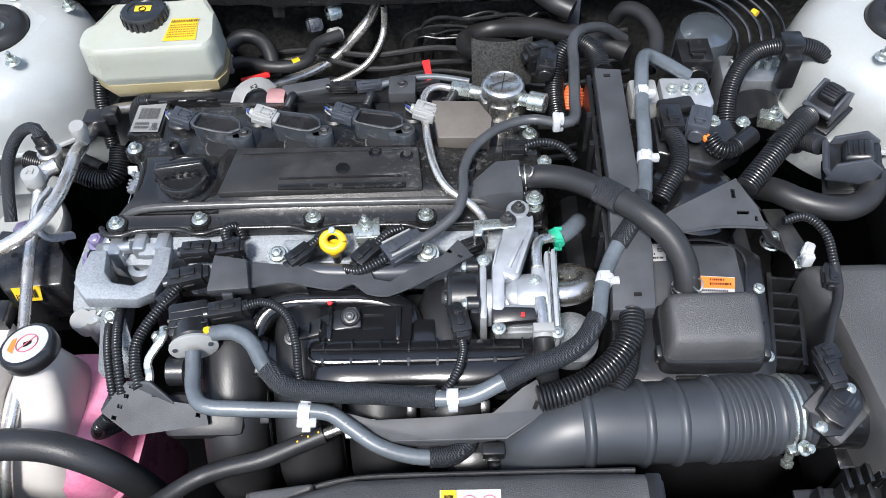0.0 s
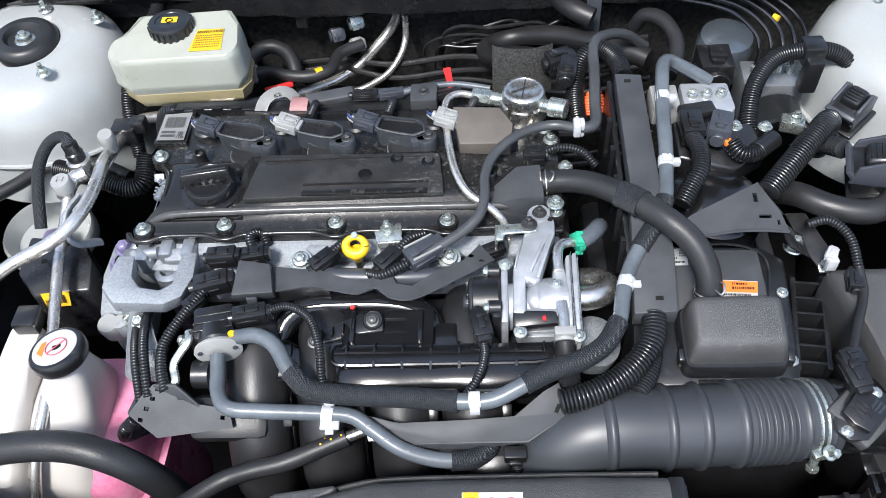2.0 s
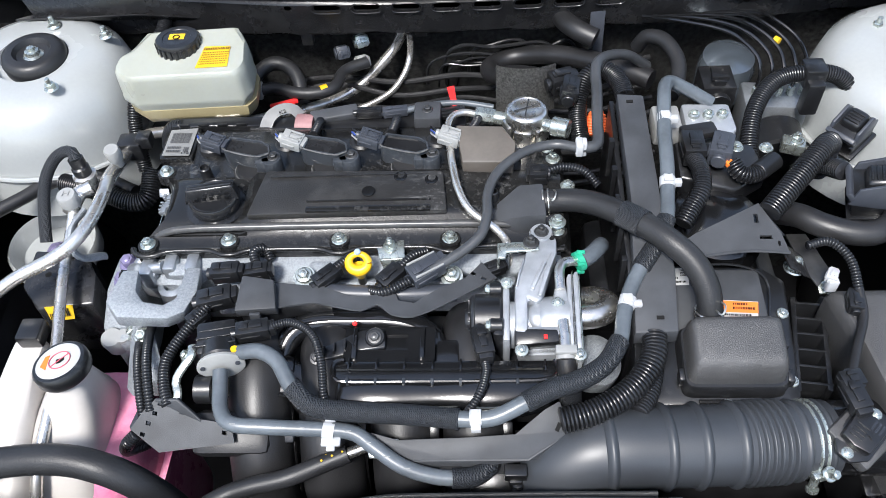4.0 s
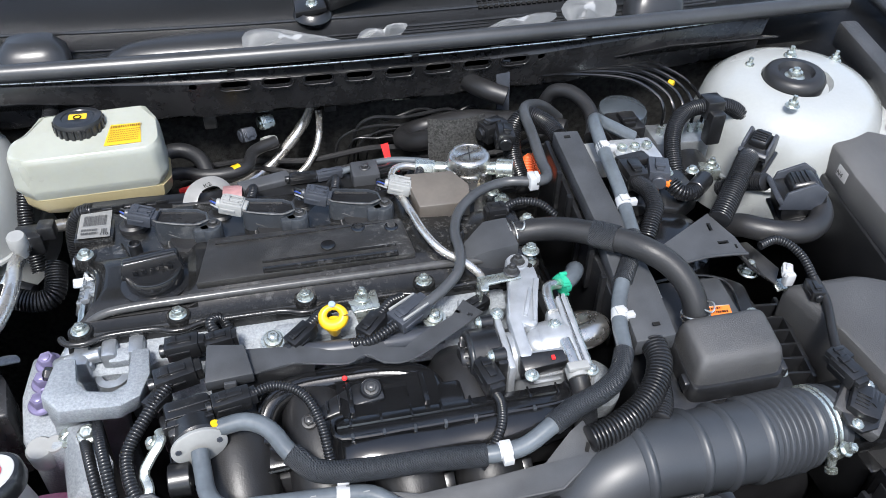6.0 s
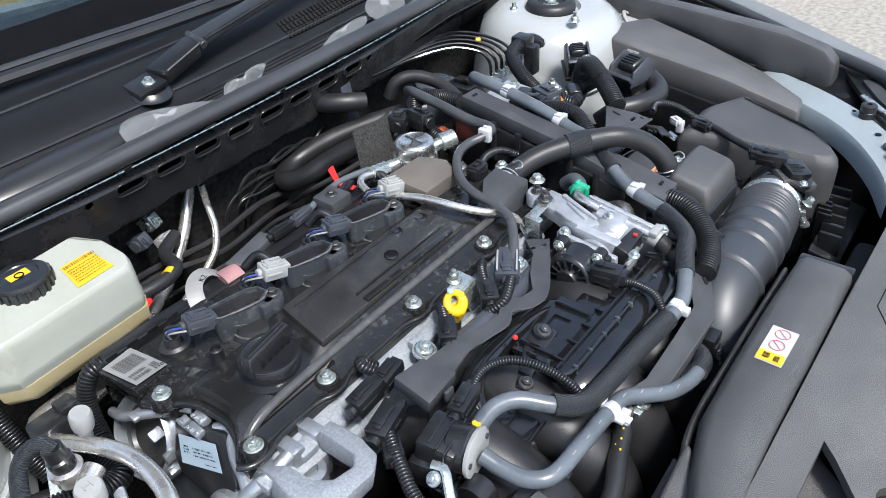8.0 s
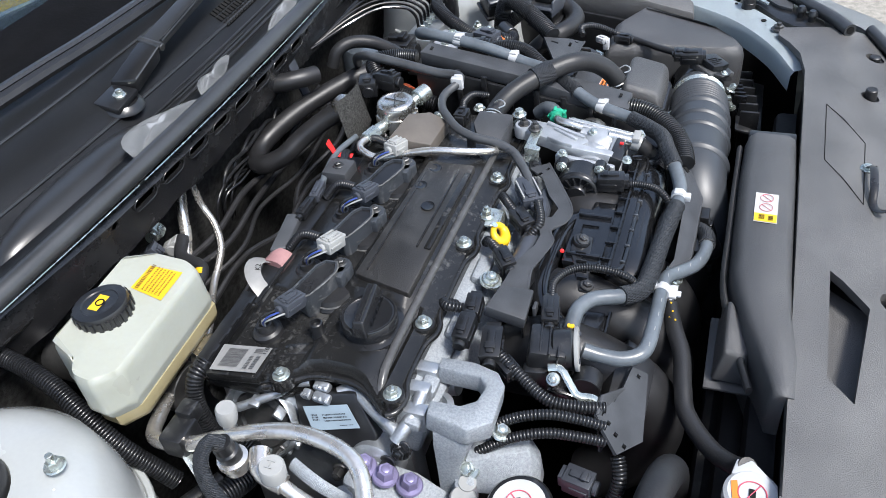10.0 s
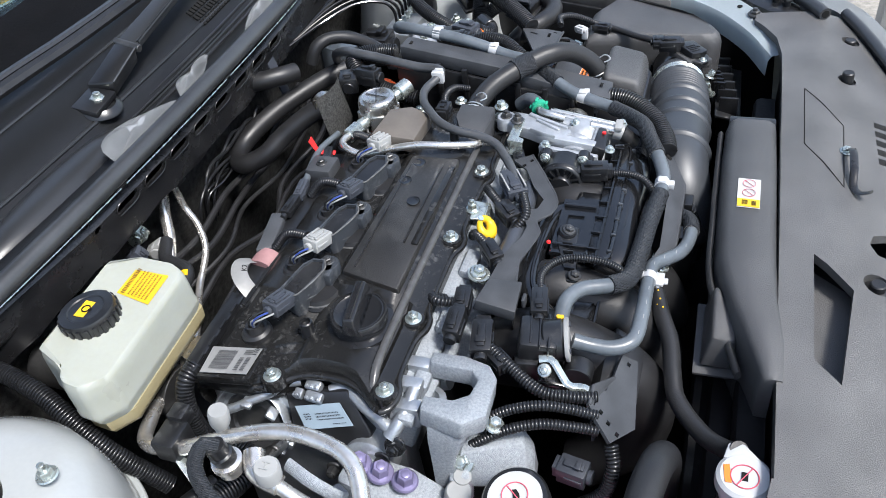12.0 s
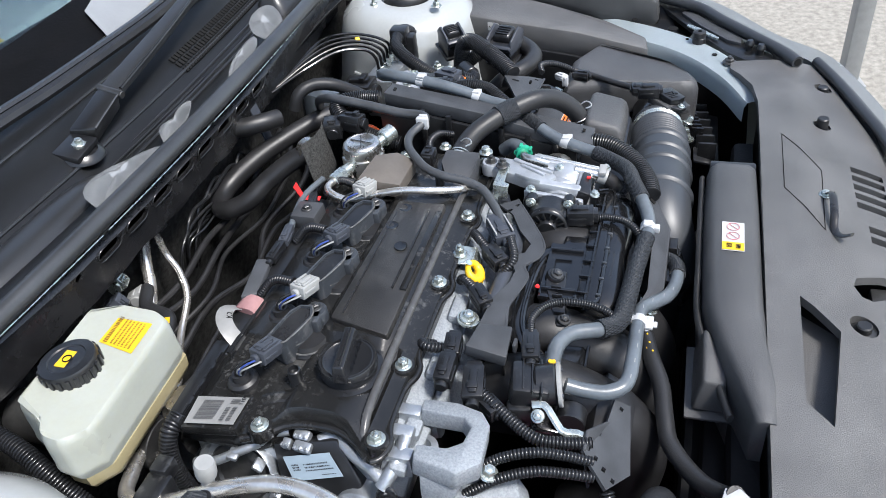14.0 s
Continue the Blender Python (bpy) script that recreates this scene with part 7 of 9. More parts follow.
for q in ([(0.1145, 0.532), (0.1085, 0.517), (0.0945, 0.476), (0.0900, 0.477), (0.1030, 0.520), (0.1085, 0.534)], [(0.0990, 0.522), (0.1025, 0.520), (0.0865, 0.484), (0.0825, 0.487)], [(0.0785, 0.524), (0.0730, 0.506), (0.0690, 0.489), (0.0670, 0.489), (0.0705, 0.506), (0.0765, 0.526)]):
    part("arm_rib", slab(B(), tilted(q, 0.0035), 0.008, (0, -0.1, 1), 0.0015), "egr_alu", arm)
part("arm_ear", lathe(B(), (0.099, 0.563, 0.944), (0, 0, 1), [(0.014, 0), (0.014, 0.013), (0.012, 0.0165), (0.005, 0.0165)], 22), "egr_alu", arm)
part("arm_hole", lathe(B(), (0.1105, 0.5545, 0.9586), (0, -0.1, 1), [(0.0032, 0), (0.0032, 0.0008), (0, 0.0008)], 14), "ink_and_hole", arm)
t = B()
slab(t, [(0.048, 0.550, 0.957), (0.094, 0.547, 0.963), (0.095, 0.535, 0.962), (0.058, 0.536, 0.957), (0.057, 0.529, 0.955), (0.048, 0.529, 0.955)], 0.0035, r=0.0012)
slab(t, [(0.048, 0.550, 0.957), (0.048, 0.529, 0.955), (0.047, 0.530, 0.932), (0.047, 0.548, 0.934)], 0.003, (-1, 0, 0), 0.001)
part("line_bracket", t, "zinc", thr, "zinc-plated pipe bracket")
t = B()
lathe(t, (0.060, 0.463, 0.918), (1, 0, 0), [(0.026, 0), (0.026, 0.014), (0.0225, 0.018), (0.0225, 0.026), (0.026, 0.029), (0.030, 0.036), (0.0315, 0.046), (0.0315, 0.064)], 36)
loft(t, [(0.098, 0.462, 0.860, 0.030, 0.034), (0.098, 0.462, 0.905, 0.032, 0.034), (0.098, 0.462, 0.925, 0.026, 0.028)], 32, 2.8)
body_v = part("valve_body", t, "egr_alu", thr, "bright cast valve body")
part("body_boss", slab(B(), [(0.110, 0.494, 0.950), (0.1225, 0.496, 0.950), (0.1245, 0.480, 0.949), (0.1235, 0.441, 0.944), (0.111, 0.440, 0.944), (0.108, 0.478, 0.948)], 0.045, (0, -0.1, 1), 0.004), "egr_alu", body_v, "cast pipe boss")
part("body_dome", lathe(B(), (0.094, 0.463, 0.926), (0.1, -0.2, 1), [(0.018, 0), (0.0175, 0.010), (0.0145, 0.016), (0.008, 0.019), (0, 0.0195)], 28), "egr_alu", body_v, "rounded cast dome")
part("body_bar", box(B(), (0.094, 0.4375, 0.934), (0.044, 0.011, 0.022), 0.003), "egr_alu", body_v)
for z in (0.930, 0.920, 0.910):
    part("body_rib", box(B(), (0.094, 0.4305, z), (0.030, 0.006, 0.0025), 0.0008), "egr_alu", body_v)
part("front_plate", slab(B(), [(0.0530, 0.509, 0.947), (0.0610, 0.509, 0.947), (0.0595, 0.430, 0.938), (0.0515, 0.430, 0.938)], 0.060, r=0.0025), "egr_alu", body_v, "flat cast flange")
for x0, x1, y0, y1, mat in ((0.1235, 0.1275, 0.506, 0.406, "egr_alu"), (0.1283, 0.1298, 0.511, 0.402, "steel"), (0.1306, 0.1352, 0.509, 0.404, "egr_alu"), (0.1358, 0.1372, 0.506, 0.408, "zinc")):
    part("end_plate", slab(B(), [(x0, y0 - 0.004, 0.952), (x0 + 0.002, y0, 0.954), (x1 + 0.001, y0, 0.954), (x1 - 0.001, y1, 0.937), (x0 - 0.001, y1, 0.937)], 0.064, r=0.0008), mat, body_v, "stacked flange plate")
part("volute", lathe(B(), (0.150, 0.448, 0.850), (0.3, -0.2, 1), [(0.030, 0), (0.034, 0.012), (0.030, 0.028), (0.018, 0.036), (0.0, 0.038)], 28), "blasted_alu", thr, "dull cast volute below the valve")
t = B()
cyl(t, (0.052, 0.471, 0.917), (0.019, 0.471, 0.917), 0.0295, n=36, bev=0.003)
box(t, (0.047, 0.471, 0.917), (0.012, 0.074, 0.050), 0.004)
motor = part("motor", t, "black_plastic", thr, "black valve motor with moulded code")
t = B()
lathe(t, (0.020, 0.471, 0.917), (-1, 0, 0.02), [(0.0280, 0), (0.0275, 0.002), (0.0250, 0.004), (0.0235, 0.0042), (0.0230, 0.0010), (0.0135, 0.0010), (0.0130, 0.008), (0.0115, 0.010), (0.0, 0.010)], 36)
part("motor_hub", t, "black_plastic", motor)
for k in range(14):
    a = 2 * math.pi * k / 14
    part("motor_rib", box(B(), (0.0170, 0.471 + 0.0182 * math.cos(a), 0.917 + 0.0182 * math.sin(a)), (0.006, 0.0105, 0.0016), 0.0003, rx=math.degrees(a)), "black_plastic", motor)
for a in (0.75, 2.35, 4.8):
    c = (0.052, 0.471 + 0.0345 * math.cos(a), 0.917 + 0.0345 * math.sin(a))
    part("motor_ear", cyl(B(), c, (c[0] - 0.014, c[1], c[2]), 0.0078, n=16), "black_plastic", motor)
    part("motor_screw", bolt(B(), (c[0] - 0.014, c[1], c[2]), (-1, 0, 0.2), 0.0048, 0.005), "zinc", motor)
lettering(motor, "25620", (0.0192, 0.482, 0.9395), (0, -1, 0), (0, 0, 1), 0.005, "light_grey_plastic")
t = B()
slab(t, [(0.064, 0.440, 0.947), (0.110, 0.437, 0.948), (0.112, 0.424, 0.943), (0.064, 0.421, 0.941)], 0.024, (0, -0.3, 1), 0.003)
sens = part("sensor", t, "black_plastic", thr, "black sensor block with a moulded mark")
part("red_dot", box(B(), (0.0965, 0.4285, 0.9462), (0.004, 0.005, 0.003), 0.0006), "red", sens, "red paint dot")
lettering(sens, ">PA6-GF30<", (0.074, 0.4200, 0.928), (1, 0.05, 0), (0, 0.25, 1), 0.006, "light_grey_plastic")
for x, y, z in ((0.099, 0.563, 0.9585), (0.086, 0.544, 0.963)):
    part("bolt", bolt(B(), (x, y, z), (0, 0, 1), 0.0062, 0.008, 0.003), "dark_metal", thr)
for at in ((0.071, 0.4175, 0.937), (0.0575, 0.500, 0.9465), (0.1315, 0.410, 0.939), (0.112, 0.470, 0.948)):
    part("bolt", bolt(B(), at, (0, -0.2, 1), 0.005, 0.006), "zinc", thr)
for pts, r in (([(0.140, 0.526, 0.951), (0.128, 0.523, 0.955), (0.119, 0.517, 0.957), (0.1155, 0.505, 0.957), (0.1155, 0.486, 0.952)], 0.0058), ([(0.116, 0.450, 0.944), (0.117, 0.430, 0.940), (0.117, 0.412, 0.936)], 0.0068)):
    part("pipe", sweep(B(), pts, r, 12), "steel", thr, "bright steel pipe")
part("pipe", sweep(B(), [(0.132, 0.470, 0.922), (0.150, 0.471, 0.922), (0.166, 0.478, 0.920), (0.172, 0.492, 0.914), (0.162, 0.506, 0.905), (0.145, 0.518, 0.890)], 0.0145, 18), "steel", thr, "wide polished steel elbow")
t = B()
lathe(t, (0.140, 0.526, 0.951), (1, 0.5, 0.1), [(0.008, -0.005), (0.012, -0.004), (0.012, 0.003), (0.008, 0.004)], 18)
for k in range(5):
    a = 2 * math.pi * k / 5
    box(t, (0.141, 0.526 + 0.012 * math.cos(a), 0.951 + 0.012 * math.sin(a)), (0.009, 0.004, 0.004), 0.001)
part("quick_clip", t, "green", thr, "green plastic quick-release clip")
part("hose_end", sweep(B(), [(0.143, 0.527, 0.951), (0.155, 0.536, 0.951), (0.164, 0.548, 0.948), (0.169, 0.562, 0.935)], 0.0098, 14), "grey_hose", thr, "grey hose end")
t = B()
sweep(t, [(0.117, 0.418, 0.938), (0.117, 0.407, 0.934)], 0.011, 14)
box(t, (0.117, 0.412, 0.946), (0.022, 0.010, 0.006), 0.001)
part("clip", t, "light_grey_plastic", thr, "grey hose clip")
part("hose_end", sweep(B(), [(0.117, 0.409, 0.935), (0.119, 0.396, 0.922), (0.122, 0.387, 0.90)], 0.0105, 14), "rubber", thr)
part("sleeve", sweep(B(), [(0.1195, 0.393, 0.917), (0.122, 0.386, 0.897), (0.126, 0.382, 0.86)], 0.0125, 14), "braid", thr)
plug(thr, (0.030, 0.430, 0.932), (0.034, 0.020, 0.020), rz=-80, name="motor_plug")
conduit(thr, "lead", [(0.032, 0.412, 0.928), (0.033, 0.395, 0.930), (0.026, 0.370, 0.930), (0.012, 0.352, 0.92), (0.0, 0.345, 0.905)], 0.0050, ribs=0.0030)

# ---- intake manifold ----
man = thing("intake_manifold", (-0.05, 0.40, 0.70), "black moulded plastic intake manifold with curved runners", "intake manifold")
t = B()
rings = []
for x, k in ((-0.129, 0.35), (-0.125, 0.78), (-0.114, 1.03), (-0.085, 1.10), (-0.055, 1.02), (-0.025, 0.90), (0.005, 0.92), (0.03, 1.04), (0.072, 1.02), (0.098, 0.8), (0.106, 0.35)):
    rings.append([t.verts.new((x, 0.388 + 0.027 * k * math.cos(a), 0.902 + 0.020 * k * math.sin(a))) for a in [2 * math.pi * j / 20 for j in range(20)]])
for a, b in zip(rings, rings[1:]):
    for j in range(20):
        t.faces.new((a[j], a[(j + 1) % 20], b[(j + 1) % 20], b[j]))
t.faces.new(rings[0])
t.faces.new(rings[-1])
part("plenum", t, "satin_plastic", man, "glossy black plenum")
t = B()
slab(t, [(-0.128, 0.414, 0.925), (0.108, 0.416, 0.920), (0.108, 0.392, 0.921), (-0.128, 0.390, 0.927)], 0.007, r=0.002)
seam = part("plenum_seam", t, "satin_plastic", man, "bolted plenum seam")
part("seam_bead", sweep(B(), [(-0.120, 0.4145, 0.9262), (-0.1295, 0.411, 0.9268), (-0.1305, 0.396, 0.9262), (-0.122, 0.3885, 0.9255), (-0.05, 0.3885, 0.9240), (0.0, 0.3895, 0.9225), (0.06, 0.3900, 0.9212), (0.102, 0.3935, 0.9205), (0.1095, 0.403, 0.9205), (0.106, 0.4155, 0.9205)], 0.0026, 8), "satin_plastic", seam)
for k in range(8):
    x, z = -0.114 + 0.030 * k, 0.9268 - 0.0008 * k
    part("seam_rib", box(B(), (x, 0.3885, z - 0.002), (0.0034, 0.006, 0.009), 0.001), "coil_plastic", seam)
    part("seam_rib", box(B(), (x, 0.408, z + 0.001), (0.0022, 0.014, 0.004), 0.0006), "satin_plastic", seam)
part("seam_lip", sweep(B(), [(-0.127, 0.4025, 0.9272), (0.0, 0.4035, 0.9246), (0.094, 0.4045, 0.9222)], 0.0022, 6, step=0.02), "satin_plastic", seam)
for k in range(4):
    x = -0.225 + 0.080 * k
    run = part("runner", sweep(B(), [(x, 0.50, 0.86), (x, 0.46, 0.885), (x + 0.002, 0.42, 0.880), (x + 0.004, 0.385, 0.862), (x + 0.006, 0.350, 0.834), (x + 0.006, 0.33, 0.79), (x + 0.006, 0.345, 0.72), (x, 0.40, 0.66)], lambda u: 0.033 + 0.003 * math.sin(3 * u), 22, step=0.01), "rubber", man, "curved intake runner")
    part("runner_seam", sweep(B(), [(x + 0.036, 0.40, 0.868), (x + 0.040, 0.372, 0.85), (x + 0.041, 0.345, 0.822), (x + 0.041, 0.33, 0.78)], 0.003, 6), "rubber", run)
    part("runner_tab", box(B(), (x + 0.040, 0.362, 0.862), (0.012, 0.022, 0.010), 0.002, rx=35), "black_plastic", run)
t = B()
box(t, (-0.07, 0.452, 0.845), (0.36, 0.12, 0.06), 0.012)
part("manifold_body", t, "rubber", man)
t = B()
box(t, (-0.072, 0.436, 0.904), (0.098, 0.046, 0.034), 0.006)
part("gallery_box", t, "satin_plastic", man, "moulded gallery box")
part("gallery_rim", hole_slab(B(), rect(-0.122, 0.414, -0.022, 0.458), [rect(-0.084, 0.428, -0.052, 0.448)], 0.9235, 0.005), "satin_plastic", man)
part("gallery_rib", box(B(), (-0.110, 0.436, 0.924), (0.005, 0.04, 0.008), 0.001), "satin_plastic", man)
part("gallery_rib", box(B(), (-0.036, 0.436, 0.924), (0.005, 0.04, 0.008), 0.001), "satin_plastic", man)
part("gallery_rib", box(B(), (-0.010, 0.430, 0.912), (0.028, 0.030, 0.012), 0.003), "satin_plastic", man)
# Cover plate over the first runner, with its edge bead and a round boss.
CP = [(-0.290, 0.440, 0.894), (-0.190, 0.440, 0.902), (-0.168, 0.425, 0.902), (-0.150, 0.398, 0.898), (-0.175, 0.392, 0.892), (-0.285, 0.395, 0.884)]
cp = part("cover_plate", slab(B(), CP, 0.014, (0, -0.2, 1), 0.004), "satin_plastic", man, "moulded cover plate")
part("plate_bead", sweep(B(), [(a, b, c + 0.001) for a, b, c in (CP[5], CP[4], CP[3], CP[2])], 0.0022, 6), "satin_plastic", cp)
part("plate_boss", lathe(B(), (-0.222, 0.406, 0.889), (0, -0.2, 1), [(0.010, 0), (0.009, 0.006), (0.004, 0.0065), (0.003, 0.003), (0, 0.003)], 18), "mid_grey_plastic", cp)
part("plate_step", box(B(), (-0.225, 0.425, 0.899), (0.09, 0.018, 0.010), 0.003, rx=8), "satin_plastic", cp)
part("arched_duct", sweep(B(), [(-0.200, 0.440, 0.890), (-0.188, 0.462, 0.904), (-0.165, 0.474, 0.909), (-0.11, 0.476, 0.910), (-0.06, 0.472, 0.910), (-0.030, 0.458, 0.908), (-0.020, 0.432, 0.902), (-0.018, 0.41, 0.89)], 0.0135, 18), "satin_plastic", man, "arched glossy black duct")
part("arch_bead", sweep(B(), [(-0.200, 0.437, 0.902), (-0.190, 0.458, 0.917), (-0.165, 0.469, 0.9215), (-0.11, 0.471, 0.9225), (-0.06, 0.467, 0.9225), (-0.034, 0.454, 0.920), (-0.024, 0.430, 0.913)], 0.0020, 6), "satin_plastic", man)
sb = part("sensor_bracket", slab(B(), [(-0.104, 0.452, 0.928), (-0.078, 0.452, 0.930), (-0.076, 0.430, 0.926), (-0.100, 0.428, 0.924), (-0.158, 0.418, 0.915), (-0.160, 0.430, 0.917)], 0.008, r=0.002), "black_plastic", man, "ribbed black bracket")
for k in range(4):
    part("bracket_rib", box(B(), (-0.145 + 0.012 * k, 0.429 + 0.003 * k, 0.921 + 0.002 * k), (0.002, 0.012, 0.006), 0.0005), "black_plastic", sb)
part("sensor_post", lathe(B(), (-0.088, 0.446, 0.912), (0, -0.25, 1), [(0.012, 0), (0.0115, 0.016), (0.010, 0.019), (0.004, 0.019)], 20), "black_plastic", sb)
part("bolt", bolt(B(), (-0.088, 0.4405, 0.930), (0, -0.3, 1), 0.0055, 0.006), "dark_metal", sb)
part("bolt", bolt(B(), (-0.152, 0.422, 0.918), (0, -0.3, 1), 0.0055, 0.006), "dark_metal", sb)
part("red_dot", lathe(B(), (-0.112, 0.460, 0.929), (0, -0.3, 1), [(0.003, 0), (0.002, 0.002), (0, 0.002)], 10), "red", man, "small red dot")
part("side_panel", box(B(), (-0.245, 0.362, 0.860), (0.09, 0.05, 0.05), 0.012, rx=25), "rubber", man)
ps = thing("vacuum_sensor_hose", (-0.15, 0.33, 0.85), "black hose with yellow dots and a steel pipe end", "hose")
RH = [(-0.092, 0.338, 0.878), (-0.115, 0.332, 0.872), (-0.145, 0.322, 0.866), (-0.18, 0.309, 0.862), (-0.22, 0.302, 0.856), (-0.25, 0.294, 0.850), (-0.29, 0.265, 0.852), (-0.315, 0.240, 0.868), (-0.325, 0.231, 0.885)]
part("pipe", sweep(B(), RH[:2], 0.006, 12), "steel", ps, "bright pipe end")
part("tube", sweep(B(), RH[1:], 0.0098, 14), "hose_rubber", ps)
t = B()
for p in ((-0.120, 0.330, 0.8805), (-0.131, 0.3265, 0.8785), (-0.142, 0.322, 0.8765), (-0.138, 0.3285, 0.8755)):
    lathe(t, p, (0, -0.2, 1), [(0.0013, 0), (0.0010, 0.0008), (0, 0.0008)], 10)
part("yellow_dots", t, "yellow", ps, "yellow paint dots")
part("bracket", slab(B(), [(-0.098, 0.345, 0.884), (-0.06, 0.343, 0.884), (-0.068, 0.325, 0.876), (-0.092, 0.325, 0.876)], 0.003, r=0.001), "zinc", ps, "zinc bracket")
part("bolt", bolt(B(), (-0.078, 0.330, 0.880), (0, -0.5, 1), 0.006, 0.008), "zinc", ps)
alt = thing("water_pump", (0.03, 0.32, 0.70), "dark ribbed pump housing below the front hoses", "pump")
t = B()
lathe(t, (0.045, 0.335, 0.80), (0.1, -0.5, 1), [(0.045, 0), (0.045, 0.02), (0.036, 0.03), (0.036, 0.045), (0.028, 0.05), (0.0, 0.05)], 28)
part("housing", t, "black_plastic", alt)
for k in range(12):
    a = 2 * math.pi * k / 12
    part("housing_rib", box(B(), (0.045 + 0.043 * math.cos(a), 0.33 + 0.04 * math.sin(a), 0.822 + 0.02 * math.sin(a)), (0.006, 0.006, 0.03), 0.001), "black_plastic", alt)

# ---- engine mount side ----
loopb = thing("lifting_bracket", (-0.35, 0.50, 0.86), "blasted cast aluminium lifting loop at the engine corner", "bracket")
LO = [(-0.388, 0.526, 0.948), (-0.370, 0.528, 0.946), (-0.367, 0.499, 0.943), (-0.356, 0.486, 0.941), (-0.334, 0.484, 0.937), (-0.322, 0.494, 0.935), (-0.320, 0.540, 0.934), (-0.303, 0.542, 0.931), (-0.301, 0.506, 0.930), (-0.309, 0.478, 0.931), (-0.326, 0.466, 0.934), (-0.379, 0.462, 0.944), (-0.396, 0.482, 0.948)]
part("loop", slab(B(), LO, 0.022, (0.2, -0.1, 1), 0.0026), "blasted_alu", loopb, "thick cast loop")
t, rings = B(), []
for q in ([(-0.390, 0.522, 0.938), (-0.378, 0.504, 0.934), (-0.372, 0.470, 0.930), (-0.394, 0.478, 0.936)], [(-0.400, 0.520, 0.912), (-0.382, 0.508, 0.910), (-0.374, 0.482, 0.908), (-0.400, 0.486, 0.910)], [(-0.404, 0.518, 0.885), (-0.386, 0.512, 0.885), (-0.376, 0.497, 0.885), (-0.402, 0.494, 0.885)], [(-0.414, 0.515, 0.80), (-0.390, 0.510, 0.80), (-0.386, 0.496, 0.80), (-0.412, 0.494, 0.80)]):
    rings.append([t.verts.new(p) for p in q])
for a, b in zip(rings, rings[1:]):
    for k in range(4):
        t.faces.new((a[k], a[(k + 1) % 4], b[(k + 1) % 4], b[k]))
t.faces.new(rings[0])
t.faces.new(rings[-1])
bmesh.ops.bevel(t, geom=list(t.edges), offset=0.003, segments=2, affect="EDGES", profile=0.5)
part("web", t, "blasted_alu", loopb, "cast web below the loop")
t, rings = B(), []
for q in ([(-0.366, 0.494, 0.888), (-0.390, 0.492, 0.886), (-0.404, 0.490, 0.850), (-0.372, 0.490, 0.842)], [(-0.341, 0.440, 0.884), (-0.360, 0.434, 0.882), (-0.391, 0.424, 0.850), (-0.352, 0.430, 0.836)], [(-0.345, 0.428, 0.866), (-0.358, 0.423, 0.866), (-0.384, 0.418, 0.842), (-0.352, 0.422, 0.836)]):
    rings.append([t.verts.new(p) for p in q])
for a, b in zip(rings, rings[1:]):
    for k in range(4):
        t.faces.new((a[k], a[(k + 1) % 4], b[(k + 1) % 4], b[k]))
t.faces.new(rings[0])
t.faces.new(rings[-1])
bmesh.ops.recalc_face_normals(t, faces=t.faces)
bmesh.ops.bevel(t, geom=list(t.edges), offset=0.0022, segments=2, affect="EDGES", profile=0.5)
foot_b = part("foot_block", t, "blasted_alu", loopb, "bevelled cast foot block")
part("foot_ledge", box(B(), (-0.392, 0.492, 0.852), (0.040, 0.022, 0.040), 0.005, rz=14), "blasted_alu", foot_b)
for x, y in ((-0.372, 0.548), (-0.345, 0.555), (-0.318, 0.555)):
    part("casting_rib", box(B(), (x, y, 0.915), (0.016, 0.03, 0.03), 0.004), "cast_alu", loopb, "bright cast rib")
t = B()
lathe(t, (-0.345, 0.535, 0.885), (0, 0, 1), [(0.018, 0), (0.017, 0.02), (0.010, 0.022), (0.009, 0.012), (0, 0.012)], 22)
part("bracket_lug", t, "cast_alu", loopb, "bright machined lugs")
part("bolt", bolt(B(), (-0.389, 0.489, 0.872), (-0.55, 0.15, 0.8), 0.0085, 0.010), "zinc", loopb)
part("bolt", bolt(B(), (-0.362, 0.462, 0.905), (0, -0.3, 1), 0.007, 0.009), "zinc", loopb)
mount = thing("engine_mount", (-0.44, 0.53, 0.78), "cast engine mount with three purple-marked bolts", "engine mount")
t = B()
slab(t, [(-0.404, 0.605, 0.880), (-0.442, 0.610, 0.878), (-0.450, 0.560, 0.868), (-0.444, 0.505, 0.855), (-0.410, 0.500, 0.855), (-0.402, 0.54, 0.868)], 0.10, r=0.008)
sweep(t, [(-0.455, 0.60, 0.885), (-0.475, 0.58, 0.91), (-0.480, 0.60, 0.935), (-0.470, 0.63, 0.94)], 0.007, 10, flat=0.6)
part("mount_casting", t, "blasted_alu", mount)
for x, y, z in ((-0.421, 0.590, 0.880), (-0.423, 0.566, 0.876), (-0.424, 0.540, 0.872)):
    part("purple_bolt", bolt(B(), (x, y, z), (0, -0.2, 1), 0.0092, 0.014), "purple", mount, "purple-marked hexagon bolt")
t = B()
lathe(t, (-0.420, 0.490, 0.845), (0, -0.2, 1), [(0.014, 0), (0.014, 0.022), (0.012, 0.025), (0, 0.025)], 20)
lathe(t, (-0.405, 0.488, 0.86), (0, -0.2, 1), [(0.009, 0), (0.009, 0.012), (0, 0.012)], 16)
part("grey_cap", t, "light_grey_plastic", mount, "grey round cap")
bx = thing("relay_bracket", (-0.505, 0.57, 0.80), "black metal bracket with a small yellow label", "bracket")
t = B()
